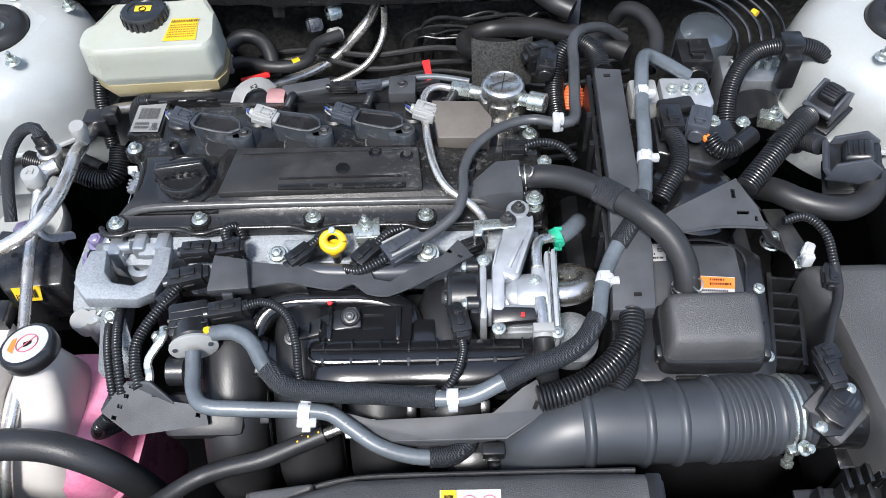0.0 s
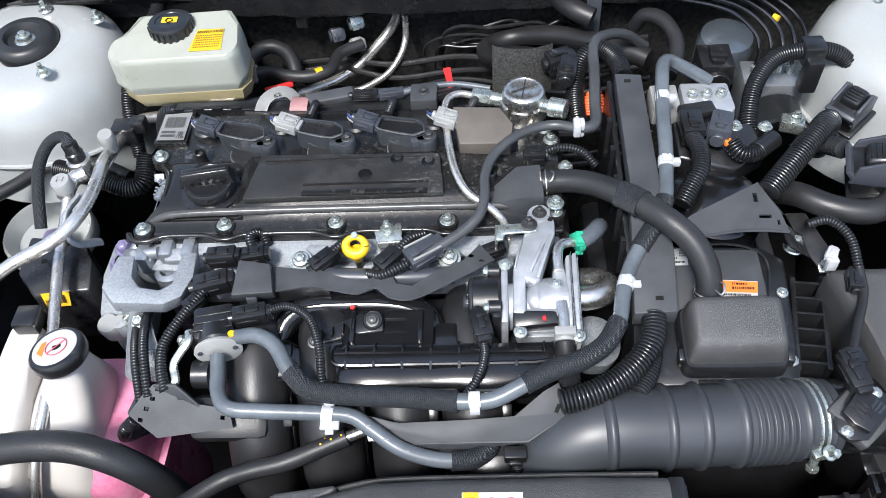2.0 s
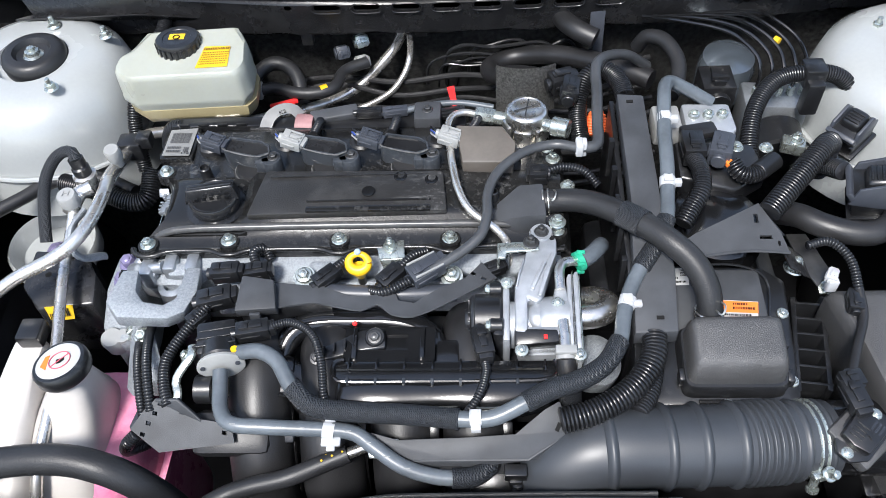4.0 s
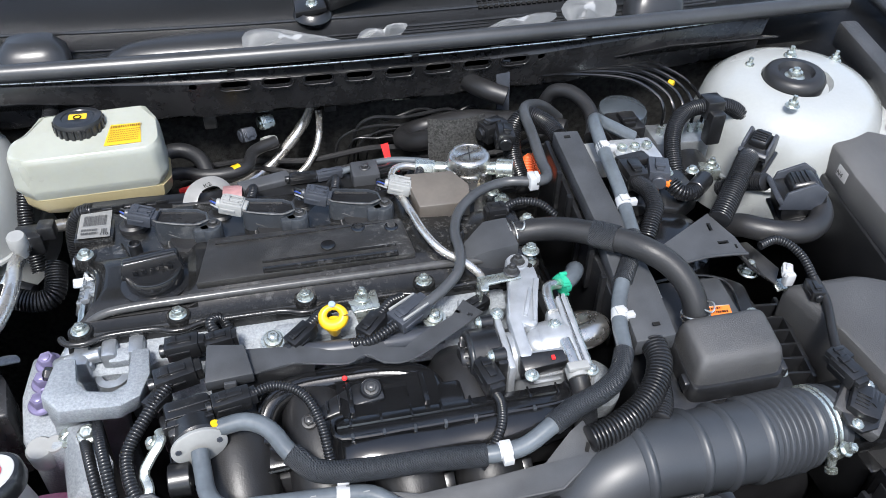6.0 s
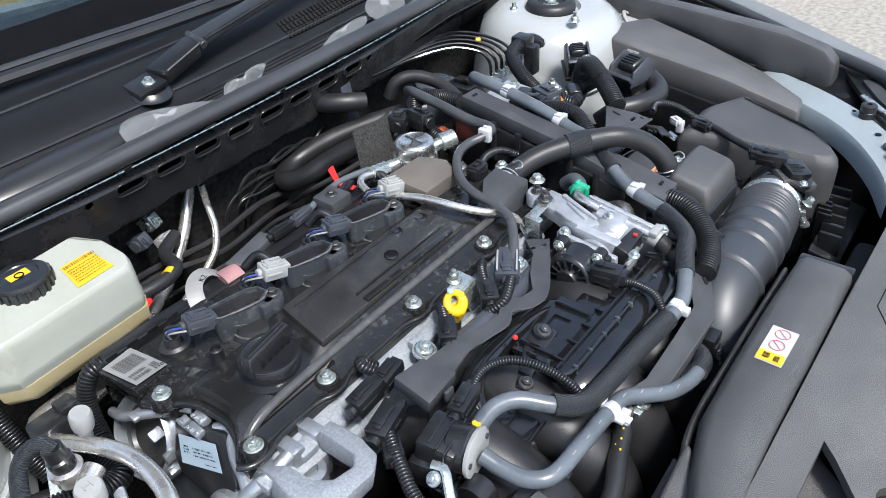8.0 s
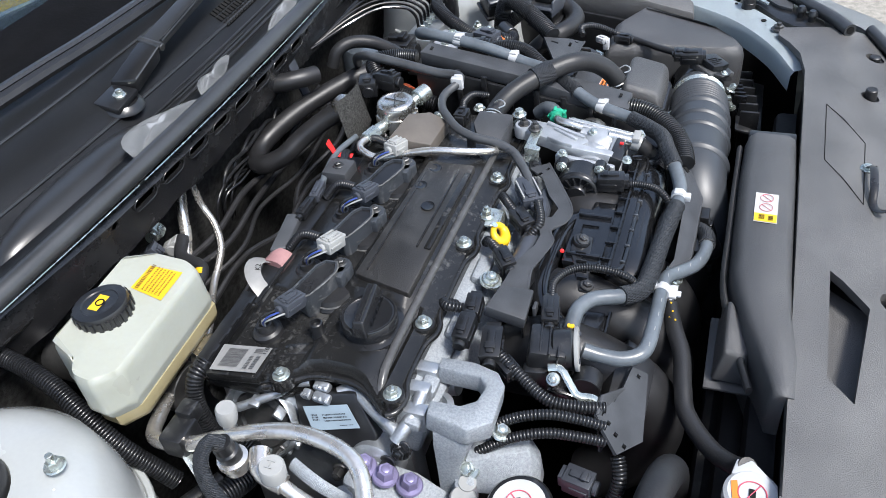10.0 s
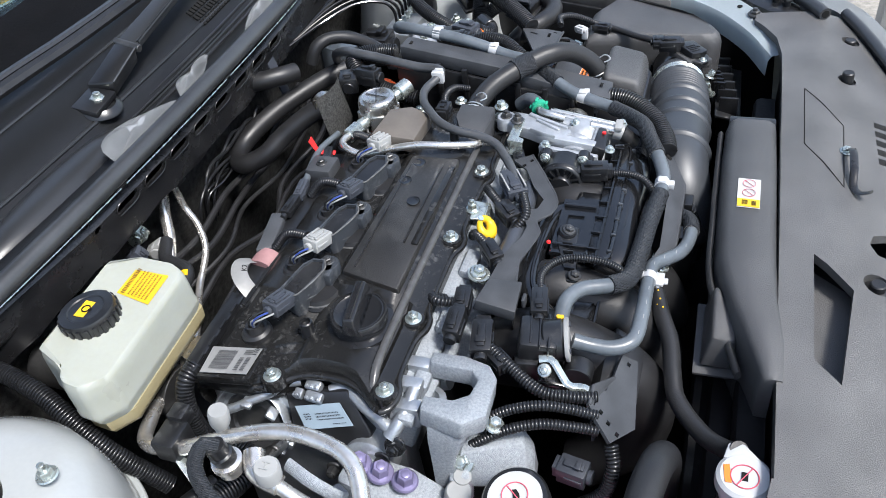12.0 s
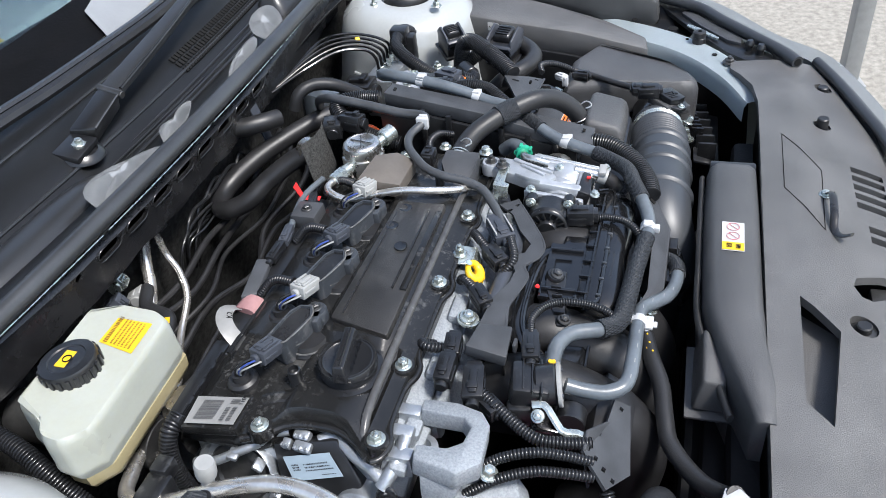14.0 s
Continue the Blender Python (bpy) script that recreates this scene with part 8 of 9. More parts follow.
slab(t, [(-0.552, 0.612, 0.885), (-0.478, 0.604, 0.885), (-0.462, 0.575, 0.880), (-0.458, 0.535, 0.868), (-0.530, 0.530, 0.865), (-0.556, 0.56, 0.875)], 0.10, r=0.004)
part("bracket_box", t, "black_paint", bx)
tag(bx, "lot_label", [(-0.520, 0.5315, 0.868), (-0.484, 0.534, 0.869), (-0.486, 0.526, 0.850), (-0.516, 0.524, 0.849)], "label_yellow", 0.0006, (0, -1, 0.2), "small yellow label with dark marks")
lettering(bx, "J8", (-0.5155, 0.524, 0.853), (0.98, 0.06, 0.03), (-0.1, 0.38, 0.9), 0.012)
t = B()
bars(t, (-0.5165, 0.5235, 0.8510), (0.031, 0.002, 0.001), (-0.002, 0.0075, 0.018), [(0.2, 0.6, 0.62, 0.9)], 4)
part("label_marks", t, "ink_and_hole", bx)
for x, y in ((-0.50, 0.60), (-0.52, 0.57)):
    part("hole", lathe(B(), (x, y, 0.8852), (0, 0, 1), [(0.004, 0), (0.004, 0.0003), (0, 0.0003)], 14), "ink_and_hole", bx)

# ---- air-conditioning pipes ----
ac = thing("aircon_pipe", (-0.40, 0.75, 0.86), "bent aluminium air-conditioning pipe with service caps", "pipe")
AC = [(-0.60, 0.50, 0.89), (-0.53, 0.530, 0.928), (-0.484, 0.549, 0.942), (-0.461, 0.566, 0.950), (-0.449, 0.594, 0.953), (-0.445, 0.638, 0.953), (-0.451, 0.680, 0.946), (-0.457, 0.722, 0.929), (-0.462, 0.760, 0.912), (-0.462, 0.800, 0.900), (-0.452, 0.822, 0.893), (-0.420, 0.838, 0.884), (-0.36, 0.865, 0.866), (-0.30, 0.905, 0.848), (-0.25, 0.935, 0.836), (-0.20, 0.970, 0.828), (-0.16, 0.995, 0.838), (-0.128, 1.008, 0.865), (-0.104, 1.022, 0.888), (-0.088, 1.024, 0.920)]
part("pipe", sweep(B(), AC, 0.0082, 16), "tube_alu", ac)
part("thin_pipe", sweep(B(), [(-0.40, 0.83, 0.86), (-0.33, 0.86, 0.85), (-0.25, 0.90, 0.835), (-0.17, 0.95, 0.82), (-0.115, 0.965, 0.84), (-0.090, 0.985, 0.862), (-0.080, 1.005, 0.885), (-0.078, 1.010, 0.920)], 0.0052, 12), "tube_alu", ac)
part("down_pipe", sweep(B(), [(-0.488, 0.640, 0.935), (-0.492, 0.60, 0.912), (-0.490, 0.555, 0.900), (-0.478, 0.480, 0.885), (-0.465, 0.40, 0.87), (-0.47, 0.33, 0.84), (-0.475, 0.28, 0.79)], 0.0068, 12), "tube_alu", ac)
part("fitting", sweep(B(), [(-0.468, 0.665, 0.946), (-0.485, 0.655, 0.942), (-0.490, 0.63, 0.935)], 0.010, 12), "tube_alu", ac, "aluminium fitting block")
t = B()
lathe(t, (-0.449, 0.713, 0.938), (0.05, -0.15, 1), [(0.0065, 0), (0.0065, 0.012), (0.0095, 0.013), (0.0105, 0.018), (0.0105, 0.030), (0.009, 0.033), (0, 0.033)], 18)
part("service_cap", t, "light_grey_plastic", ac, "grey service cap")
t = B()
lathe(t, (-0.488, 0.640, 0.935), (0, -0.1, 1), [(0.009, 0), (0.009, 0.008), (0.0125, 0.009), (0.0125, 0.024), (0.011, 0.0265), (0, 0.0265)], 20)
for k in range(3):
    box(t, (-0.4915 + 0.0035 * k, 0.6385, 0.9623), ((0.0012, 0.008, 0.001), (0.006, 0.0012, 0.001), (0.0012, 0.008, 0.001))[k], 0)
part("service_cap", t, "light_grey_plastic", ac, "grey service cap with a moulded letter")
t = B()
lathe(t, (-0.484, 0.685, 0.932), (0, 0, 1), [(0.012, 0), (0.012, 0.010), (0.015, 0.011), (0.015, 0.017), (0.011, 0.019)], 18)
part("sensor_base", t, "tube_alu", ac)
t = B()
lathe(t, (-0.484, 0.685, 0.949), (-0.1, 0.1, 1), [(0.011, 0), (0.0115, 0.012), (0.0095, 0.014), (0.0095, 0.026), (0.0, 0.026)], 18)
box(t, (-0.486, 0.694, 0.965), (0.010, 0.008, 0.016), 0.001)
part("pressure_sensor", t, "black_plastic", ac, "black pressure sensor plug")
wire(ac, "sensor_lead", [(-0.486, 0.687, 0.972), (-0.492, 0.695, 0.980), (-0.512, 0.693, 0.974), (-0.528, 0.672, 0.955), (-0.532, 0.645, 0.93), (-0.53, 0.61, 0.90)], 0.0075, "braid")
t = B()
box(t, (-0.457, 0.775, 0.912), (0.034, 0.028, 0.030), 0.004)
box(t, (-0.435, 0.775, 0.925), (0.02, 0.02, 0.02), 0.003)
part("pipe_clamp", t, "black_plastic", ac, "black plastic pipe clamp")
part("clamp_tab", slab(B(), [(-0.475, 0.765, 0.905), (-0.460, 0.768, 0.905), (-0.490, 0.72, 0.878), (-0.505, 0.715, 0.875)], 0.003, r=0.001), "zinc", ac, "zinc tab")

# ---- brake fluid reservoir ----
res = thing("brake_fluid_reservoir", (-0.38, 0.86, 0.90), "milky plastic brake fluid reservoir with black cap", "reservoir")
RO = [(-0.444, 0.912), (-0.306, 0.918), (-0.291, 0.890), (-0.288, 0.845), (-0.298, 0.826), (-0.452, 0.820), (-0.476, 0.838), (-0.474, 0.862), (-0.456, 0.880)]
cr = Vector((-0.38, 0.868))
t, rings = B(), []
for z, k in ((0.934, 0.92), (0.946, 0.98), (0.950, 1.0), (0.954, 1.0), (0.957, 0.99), (0.978, 0.985), (0.992, 0.975), (0.999, 0.945), (1.000, 0.90)):
    rings.append([t.verts.new((cr.x + (x - cr.x) * k, cr.y + (y - cr.y) * k, z + (0.10 * (y - 0.868) if z > 0.96 else 0.05 * (y - 0.868)))) for x, y in RO])
n = len(RO)
for a, b in zip(rings, rings[1:]):
    for k in range(n):
        t.faces.new((a[k], a[(k + 1) % n], b[(k + 1) % n], b[k]))
t.faces.new(rings[0])
t.faces.new(rings[-1])
bmesh.ops.bevel(t, geom=[e for e in t.edges if abs(e.verts[0].co.z - e.verts[1].co.z) > 0.0025 and e.calc_length() < 0.035], offset=0.006, segments=3, affect="EDGES", profile=0.5)
part("tank", t, "milky", res, sharp=50)
t, rings = B(), []
for z, k in ((0.906, 0.70), (0.914, 0.90), (0.922, 0.95), (0.936, 0.965)):
    rings.append([t.verts.new((cr.x + 0.004 + (x - cr.x) * k, cr.y + (y - cr.y) * k, z)) for x, y in RO])
for a, b in zip(rings, rings[1:]):
    for k in range(n):
        t.faces.new((a[k], a[(k + 1) % n], b[(k + 1) % n], b[k]))
t.faces.new(rings[0])
t.faces.new(rings[-1])
part("lower_tank", t, "amber", res, "amber lower half of the tank", sharp=50)
t = B()
lathe(t, (-0.389, 0.884, 0.998), (0, 0.06, 1), [(0.020, -0.004), (0.0285, -0.003), (0.030, 0.0), (0.030, 0.013), (0.0285, 0.016), (0.020, 0.0168), (0.019, 0.0155), (0.0, 0.0155)], 40)
rc = part("cap", t, "black_plastic", res, "black ridged screw cap")
for k in range(22):
    a = 2 * math.pi * k / 22
    part("cap_ridge", box(B(), (-0.389 + 0.0300 * math.cos(a), 0.884 + 0.0300 * math.sin(a), 1.0045), (0.003, 0.0045, 0.013), 0.0006, rz=math.degrees(a)), "black_plastic", rc)
tag(rc, "cap_mark", [(-0.400, 0.876, 1.0135), (-0.378, 0.876, 1.0135), (-0.378, 0.892, 1.0145), (-0.400, 0.892, 1.0145)], "label_yellow", 0.001, label="yellow mark on the cap")
t = B()
sweep(t, [(-0.389 + 0.0045 * math.cos(a), 0.884 + 0.0045 * math.sin(a), 1.0148) for a in [2 * math.pi * k / 16 for k in range(17)]], 0.0007, 6, step=0.002)
part("ring_print", t, "ink_and_hole", rc)
LQ = [(-0.357, 0.836, 0.9980), (-0.313, 0.838, 0.9980), (-0.315, 0.878, 1.0020), (-0.351, 0.878, 1.0020)]
tag(res, "warning_label", LQ, "label_yellow", 0.0006, (0, -0.1, 1), "yellow warning label with dark print")
t = B()
bars(t, (-0.356, 0.837, 0.9985), (0.042, 0.002, 0), (0.004, 0.040, 0.004), [(0.80, 0.12, 0.05, 0.95)] + [(0.1 + 0.11 * k, 0.05, 0.06, 0.94) for k in range(6)], 12)
part("small_print", t, "print_brown", res)
part("master_cylinder", cyl(B(), (-0.37, 0.84, 0.865), (-0.37, 1.03, 0.875), 0.030, n=28), "dark_metal", res, "dark master cylinder under the tank")
part("reservoir_neck", lathe(B(), (-0.335, 0.825, 0.872), (0, -0.1, 1), [(0.024, 0), (0.024, 0.02), (0.019, 0.024), (0.019, 0.034)], 24), "steel", res, "bright filler neck")

# ---- left corner conduits ----
lc = thing("corner_conduit", (-0.48, 0.90, 0.95), "black corrugated conduit beside the suspension tower", "conduit")
conduit(lc, "conduit", [(-0.452, 1.06, 0.985), (-0.449, 0.985, 0.962), (-0.459, 0.925, 0.952), (-0.472, 0.880, 0.932), (-0.478, 0.845, 0.90), (-0.470, 0.80, 0.84)], 0.0105)
conduit(lc, "cross_conduit", [(-0.56, 0.74, 0.88), (-0.50, 0.72, 0.88), (-0.44, 0.71, 0.87), (-0.43, 0.75, 0.89)], 0.0135)
rr_ = thing("rear_hoses", (-0.2, 0.93, 0.86), "dark hoses and wires along the firewall", "hose")
part("hose", sweep(B(), [(-0.330, 0.965, 0.875), (-0.305, 0.992, 0.882), (-0.280, 0.992, 0.880), (-0.258, 0.970, 0.872), (-0.250, 0.935, 0.85)], 0.0115, 12), "hose_rubber", rr_)
part("hose", sweep(B(), [(-0.330, 0.925, 0.878), (-0.316, 0.930, 0.880), (-0.286, 0.935, 0.880), (-0.254, 0.923, 0.880), (-0.220, 0.921, 0.880), (-0.195, 0.933, 0.880), (-0.182, 0.973, 0.880), (-0.148, 0.995, 0.880)], 0.0092, 12), "hose_rubber", rr_)
t = B()
box(t, (-0.312, 0.931, 0.880), (0.014, 0.022, 0.022), 0.003)
part("hose_clip", t, "light_grey_plastic", rr_, "grey hose clip")
part("yellow_band", sweep(B(), [(-0.214, 0.923, 0.880), (-0.204, 0.928, 0.880)], 0.0098, 12), "yellow", rr_, "yellow paint band")
part("red_wire", sweep(B(), [(-0.290, 0.900, 0.872), (-0.268, 0.905, 0.874), (-0.252, 0.916, 0.870)], 0.005, 8), "red", rr_, "red sleeve")
for at, mat in (((-0.190, 1.015, 0.885), "mid_grey_plastic"), ((-0.160, 1.03, 0.895), "zinc"), ((-0.158, 1.005, 0.872), "light_grey_plastic")):
    plug(rr_, at, (0.018, 0.020, 0.026), rz=20, rx=60, mat=mat)
for k in range(9):
    y0, z0 = 0.995 - 0.018 * k, 0.845 - 0.012 * k
    rnd = random.Random(k)
    pts = [(-0.30 + 0.02 * rnd.random(), y0, z0)] + [(x, y0 + rnd.uniform(-0.02, 0.02), z0 + rnd.uniform(-0.012, 0.012)) for x in (-0.2, -0.1, 0.0, 0.1, 0.2)] + [(0.30, y0 + 0.01, z0 + 0.02)]
    wire(rr_, "wire", pts, rnd.uniform(0.003, 0.007), n=8)
for k in range(7):
    rnd = random.Random(40 + k)
    x0, x1 = rnd.uniform(-0.06, 0.02), rnd.uniform(0.10, 0.30)
    y0, z0 = rnd.uniform(1.000, 1.018), rnd.uniform(0.86, 0.90)
    pts = [(x0, y0 + 0.01, z0 - 0.06), (x0 + 0.01, y0, z0 - 0.01)] + [(x0 + (x1 - x0) * u, y0 + rnd.uniform(-0.006, 0.006), z0 + rnd.uniform(-0.008, 0.008)) for u in (0.2, 0.45, 0.7, 0.9)] + [(x1, y0, z0 - 0.01), (x1 + 0.01, y0 + 0.01, z0 - 0.07)]
    wire(rr_, "wire", pts, rnd.uniform(0.0016, 0.003), "black_plastic", n=8)
for x, z in ((-0.06, 0.925), (0.10, 0.935), (-0.24, 0.915)):
    part("wall_clip", box(B(), (x, 1.015, z), (0.018, 0.014, 0.022), 0.002), "dark_metal", rr_)
t = along([(0.815, 0.80), (0.85, 0.81), (0.90, 0.79), (0.93, 0.72)], 0, -0.36, 0.12, 90, 0.002)
bmesh.ops.solidify(t, geom=list(t.faces), thickness=0.004)
hs = tagged(part("heat_shield", t, "dark_metal"), "dark crimped heat shield behind the engine", "heat shield")
fwc = thing("firewall_clip", (0.05, 1.01, 0.93), "zinc clip bolted to the firewall", "clip")
part("clip_plate", box(B(), (0.052, 1.022, 0.935), (0.03, 0.012, 0.035), 0.002), "zinc", fwc)
part("bolt", bolt(B(), (0.052, 1.012, 0.945), (0, -1, 0.3), 0.008, 0.010), "zinc", fwc)
tagged(part("grey_strap", slab(B(), [(0.195, 0.99, 0.985), (0.218, 0.99, 0.985), (0.216, 0.97, 0.90), (0.196, 0.97, 0.90)], 0.004, (0, -1, 0), 0.001), "mid_grey_plastic"), "grey metal strap on the firewall", "strap")

heater = thing("heater_hose", (0.12, 0.95, 0.88), "thick black heater hose looping in front of the firewall", "hose")
part("tube", sweep(B(), [(0.125, 0.845, 0.945), (0.110, 0.880, 0.930), (0.085, 0.915, 0.908), (0.055, 0.945, 0.885), (0.048, 0.985, 0.872), (0.090, 1.005, 0.874), (0.148, 0.978, 0.895), (0.200, 0.940, 0.910), (0.246, 0.902, 0.920), (0.275, 0.88, 0.92)], 0.0150, 18), "rubber", heater)
part("tube", sweep(B(), [(0.150, 1.075, 0.945), (0.150, 1.03, 0.952), (0.155, 0.985, 0.955), (0.175, 0.955, 0.955), (0.20, 0.94, 0.95)], 0.0148, 18), "rubber", heater)
part("clamp", sweep(B(), [(0.118, 0.850, 0.945), (0.126, 0.860, 0.945)], 0.0185, 18), "steel", heater, "steel hose clamp")
h2 = thing("vacuum_pipe", (0.28, 0.87, 0.93), "dark grey rubber hose looping up beside the tray", "hose")
part("tube", sweep(B(), [(0.262, 0.945, 0.93), (0.272, 0.935, 0.955), (0.292, 0.915, 0.962), (0.306, 0.880, 0.955), (0.302, 0.845, 0.945), (0.290, 0.82, 0.94)], 0.0105, 14), "hose_rubber", h2)
bcn = thing("pump_connector", (0.147, 0.78, 0.95), "black connector block beside the fuel pump", "connector")
plug(bcn, (0.147, 0.785, 0.982), (0.034, 0.022, 0.024), rz=80, rx=10, name="housing")
plug(bcn, (0.140, 0.815, 0.975), (0.034, 0.026, 0.024), rz=20, name="housing")
conduit(bcn, "conduit", [(0.160, 0.72, 0.94), (0.158, 0.77, 0.955), (0.168, 0.81, 0.975), (0.190, 0.825, 0.985), (0.212, 0.80, 0.985), (0.216, 0.765, 0.985)], 0.0125)
conduit(bcn, "orange_cable", [(0.176, 0.755, 0.93), (0.180, 0.775, 0.945), (0.188, 0.778, 0.945), (0.192, 0.76, 0.93)], 0.0085, "orange high-voltage cable", mat="orange_cable")

# ---- inverter, relay cover ----
inv = thing("inverter", (0.29, 0.48, 0.60), "black inverter housing with labels and screwed lid", "inverter")
t = B()
slab(t, [(0.205, 0.556, 0.904), (0.360, 0.552, 0.903), (0.384, 0.535, 0.899), (0.374, 0.395, 0.876), (0.362, 0.382, 0.874), (0.200, 0.382, 0.874), (0.196, 0.40, 0.878)], 0.16, r=0.006)
box(t, (0.29, 0.47, 0.72), (0.18, 0.17, 0.12), 0.01)
part("inverter_case", t, "black_plastic", inv)
t = B()
slab(t, [(0.222, 0.548, 0.9085), (0.352, 0.544, 0.9080), (0.354, 0.46, 0.8940), (0.222, 0.46, 0.8940)], 0.010, r=0.003)
part("inverter_lid", t, "tray_plastic", inv)
part("lid_edge", sweep(B(), [(0.224, 0.546, 0.9078), (0.350, 0.542, 0.9074), (0.352, 0.47, 0.8952)], 0.0016, 6), "black_plastic", inv)
part("case_flange", slab(B(), [(0.200, 0.392, 0.8745), (0.372, 0.394, 0.8755), (0.372, 0.378, 0.870), (0.206, 0.376, 0.868)], 0.008, r=0.002), "black_plastic", inv)
for at in ((0.3715, 0.492, 0.8925), (0.366, 0.411, 0.8795), (0.293, 0.3855, 0.8745), (0.2035, 0.470, 0.8910)):
    part("screw", bolt(B(), at, (0, -0.18, 1), 0.0046, 0.005), "zinc", inv)
tag(inv, "printed_label", [(0.238, 0.5245, 0.9052), (0.270, 0.525, 0.9053), (0.271, 0.547, 0.9090), (0.239, 0.547, 0.9090)], "label_white", 0.0006, (0, -0.2, 1), "white printed label with small codes")
t = B()
for rows, seed, dense in (([(0.1, 0.12, 0.05, 0.9), (0.34, 0.12, 0.05, 0.6), (0.56, 0.14, 0.05, 0.55), (0.78, 0.1, 0.05, 0.5)], 21, False), ([(0.5, 0.1, 0.7, 0.95), (0.65, 0.1, 0.7, 0.95), (0.8, 0.1, 0.7, 0.95)], 22, True)):
    bars(t, (0.239, 0.5250, 0.9056), (0.031, 0.0005, 0), (0.001, 0.021, 0.0036), rows, seed, dense)
part("small_print", t, "ink_and_hole", inv)
OL = [Vector(p) for p in ((0.301, 0.479, 0.8978), (0.340, 0.477, 0.8975), (0.344, 0.502, 0.9018), (0.305, 0.505, 0.9022))]
tag(inv, "warning_label", OL, "label_white", 0.0006, (0, -0.2, 1), "white and orange warning label")
up_ = Vector((0, -0.16, 1)).normalized() * 0.0006
tag(inv, "warning_field", [OL[0].lerp(OL[3], 0.42) + up_, OL[1].lerp(OL[2], 0.42) + up_, OL[2].lerp(OL[1], 0.04) + up_, OL[3].lerp(OL[0], 0.04) + up_], "orange", 0.0003, (0, -0.16, 1), "orange field")
t = B()
bars(t, OL[0] + up_, OL[1] - OL[0], OL[3] - OL[0], [(0.08, 0.10, 0.05, 0.95), (0.24, 0.10, 0.05, 0.80)], 23)
bars(t, OL[0] + up_ * 1.3, OL[1] - OL[0], OL[3] - OL[0], [(0.55, 0.12, 0.28, 0.90), (0.76, 0.10, 0.28, 0.72)], 24)
part("small_print", t, "ink_and_hole", inv)
t = B()
box(t, (0.285, 0.375, 0.862), (0.02, 0.012, 0.05), 0.002)
box(t, (0.30, 0.375, 0.862), (0.01, 0.012, 0.05), 0.002)
part("case_rib", t, "black_plastic", inv)
rel = thing("relay_cover", (0.305, 0.42, 0.88), "black rounded plastic cover box on the inverter", "cover")
def leaning(bm, slope):
    for v in bm.verts:
        v.co.z += slope * (v.co.y - 0.427)
    return bm


SEC = [(0.301, 0.429, 0.900, 0.0520, 0.0310), (0.301, 0.429, 0.912, 0.0515, 0.0310), (0.301, 0.429, 0.922, 0.0505, 0.0305), (0.301, 0.429, 0.9310, 0.0480, 0.0280), (0.301, 0.429, 0.9355, 0.0445, 0.0245), (0.301, 0.429, 0.9368, 0.040, 0.020), (0.301, 0.429, 0.9372, 0.020, 0.010)]
part("cover_box", leaning(loft(B(), SEC, 56, 9), 0.24), "guide_plastic", rel, sharp=60)
part("cover_rim", leaning(loft(B(), [(0.301, 0.428, 0.880, 0.0560, 0.0350), (0.301, 0.428, 0.901, 0.0560, 0.0350), (0.301, 0.428, 0.904, 0.0540, 0.0330)], 56, 9), 0.24), "black_plastic", rel)
for dx, dy in ((0.058, -0.020), (0.058, 0.018), (-0.056, -0.018)):
    part("cover_latch", leaning(box(B(), (0.301 + dx, 0.428 + dy, 0.896), (0.008, 0.014, 0.014), 0.002), 0.24), "black_plastic", rel)
t = B()
slab(t, [(0.262, 0.385, 0.880), (0.290, 0.385, 0.880), (0.286, 0.37, 0.84), (0.266, 0.37, 0.84)], 0.006, (0, -1, 0.3), 0.001)
part("bracket_leg", t, "black_paint", rel)
part("bolt", bolt(B(), (0.297, 0.376, 0.874), (0, -0.4, 1), 0.0065, 0.008), "zinc", rel)

# ---- right rear corner ----
dome = thing("motor_dome", (0.31, 0.63, 0.80), "dark round pump dome behind the inverter", "pump")
t = B()
lathe(t, (0.312, 0.632, 0.80), (0.05, -0.15, 1), [(0.062, 0), (0.062, 0.09), (0.055, 0.115), (0.035, 0.128), (0.0, 0.13)], 36)
part("dome", t, "satin_plastic", dome)
hv = thing("terminal_block", (0.322, 0.745, 0.92), "pale cast terminal block with three round bosses", "terminal block")
t = B()
slab(t, [(0.290, 0.772, 0.968), (0.352, 0.772, 0.966), (0.356, 0.730, 0.960), (0.347, 0.720, 0.958), (0.292, 0.722, 0.960)], 0.035, r=0.004)
part("block", t, "egr_alu", hv)
for x in (0.304, 0.322, 0.340):
    part("boss", lathe(B(), (x, 0.752, 0.964), (0, -0.1, 1), [(0.0075, 0), (0.007, 0.004), (0.0045, 0.005), (0.004, 0.002), (0, 0.002)], 18), "zinc", hv)
part("side_block", box(B(), (0.268, 0.745, 0.955), (0.035, 0.045, 0.03), 0.004), "light_grey_plastic", hv, "white plastic side block")
part("bolt", bolt(B(), (0.352, 0.708, 0.948), (0, 0, 1), 0.006, 0.007), "zinc", hv)
part("bolt", bolt(B(), (0.388, 0.705, 0.948), (0, 0, 1), 0.006, 0.007), "zinc", hv)
cn = thing("corner_connectors", (0.31, 0.68, 0.92), "cluster of black plugs on conduits behind the inverter", "connector")
t = B()
slab(t, [(0.275, 0.715, 0.955), (0.372, 0.712, 0.950), (0.385, 0.672, 0.940), (0.340, 0.645, 0.935), (0.275, 0.66, 0.945)], 0.03, r=0.004)
part("holder", t, "black_plastic", cn)
plug(cn, (0.291, 0.690, 0.966), (0.038, 0.026, 0.026), rz=90, name="plug")
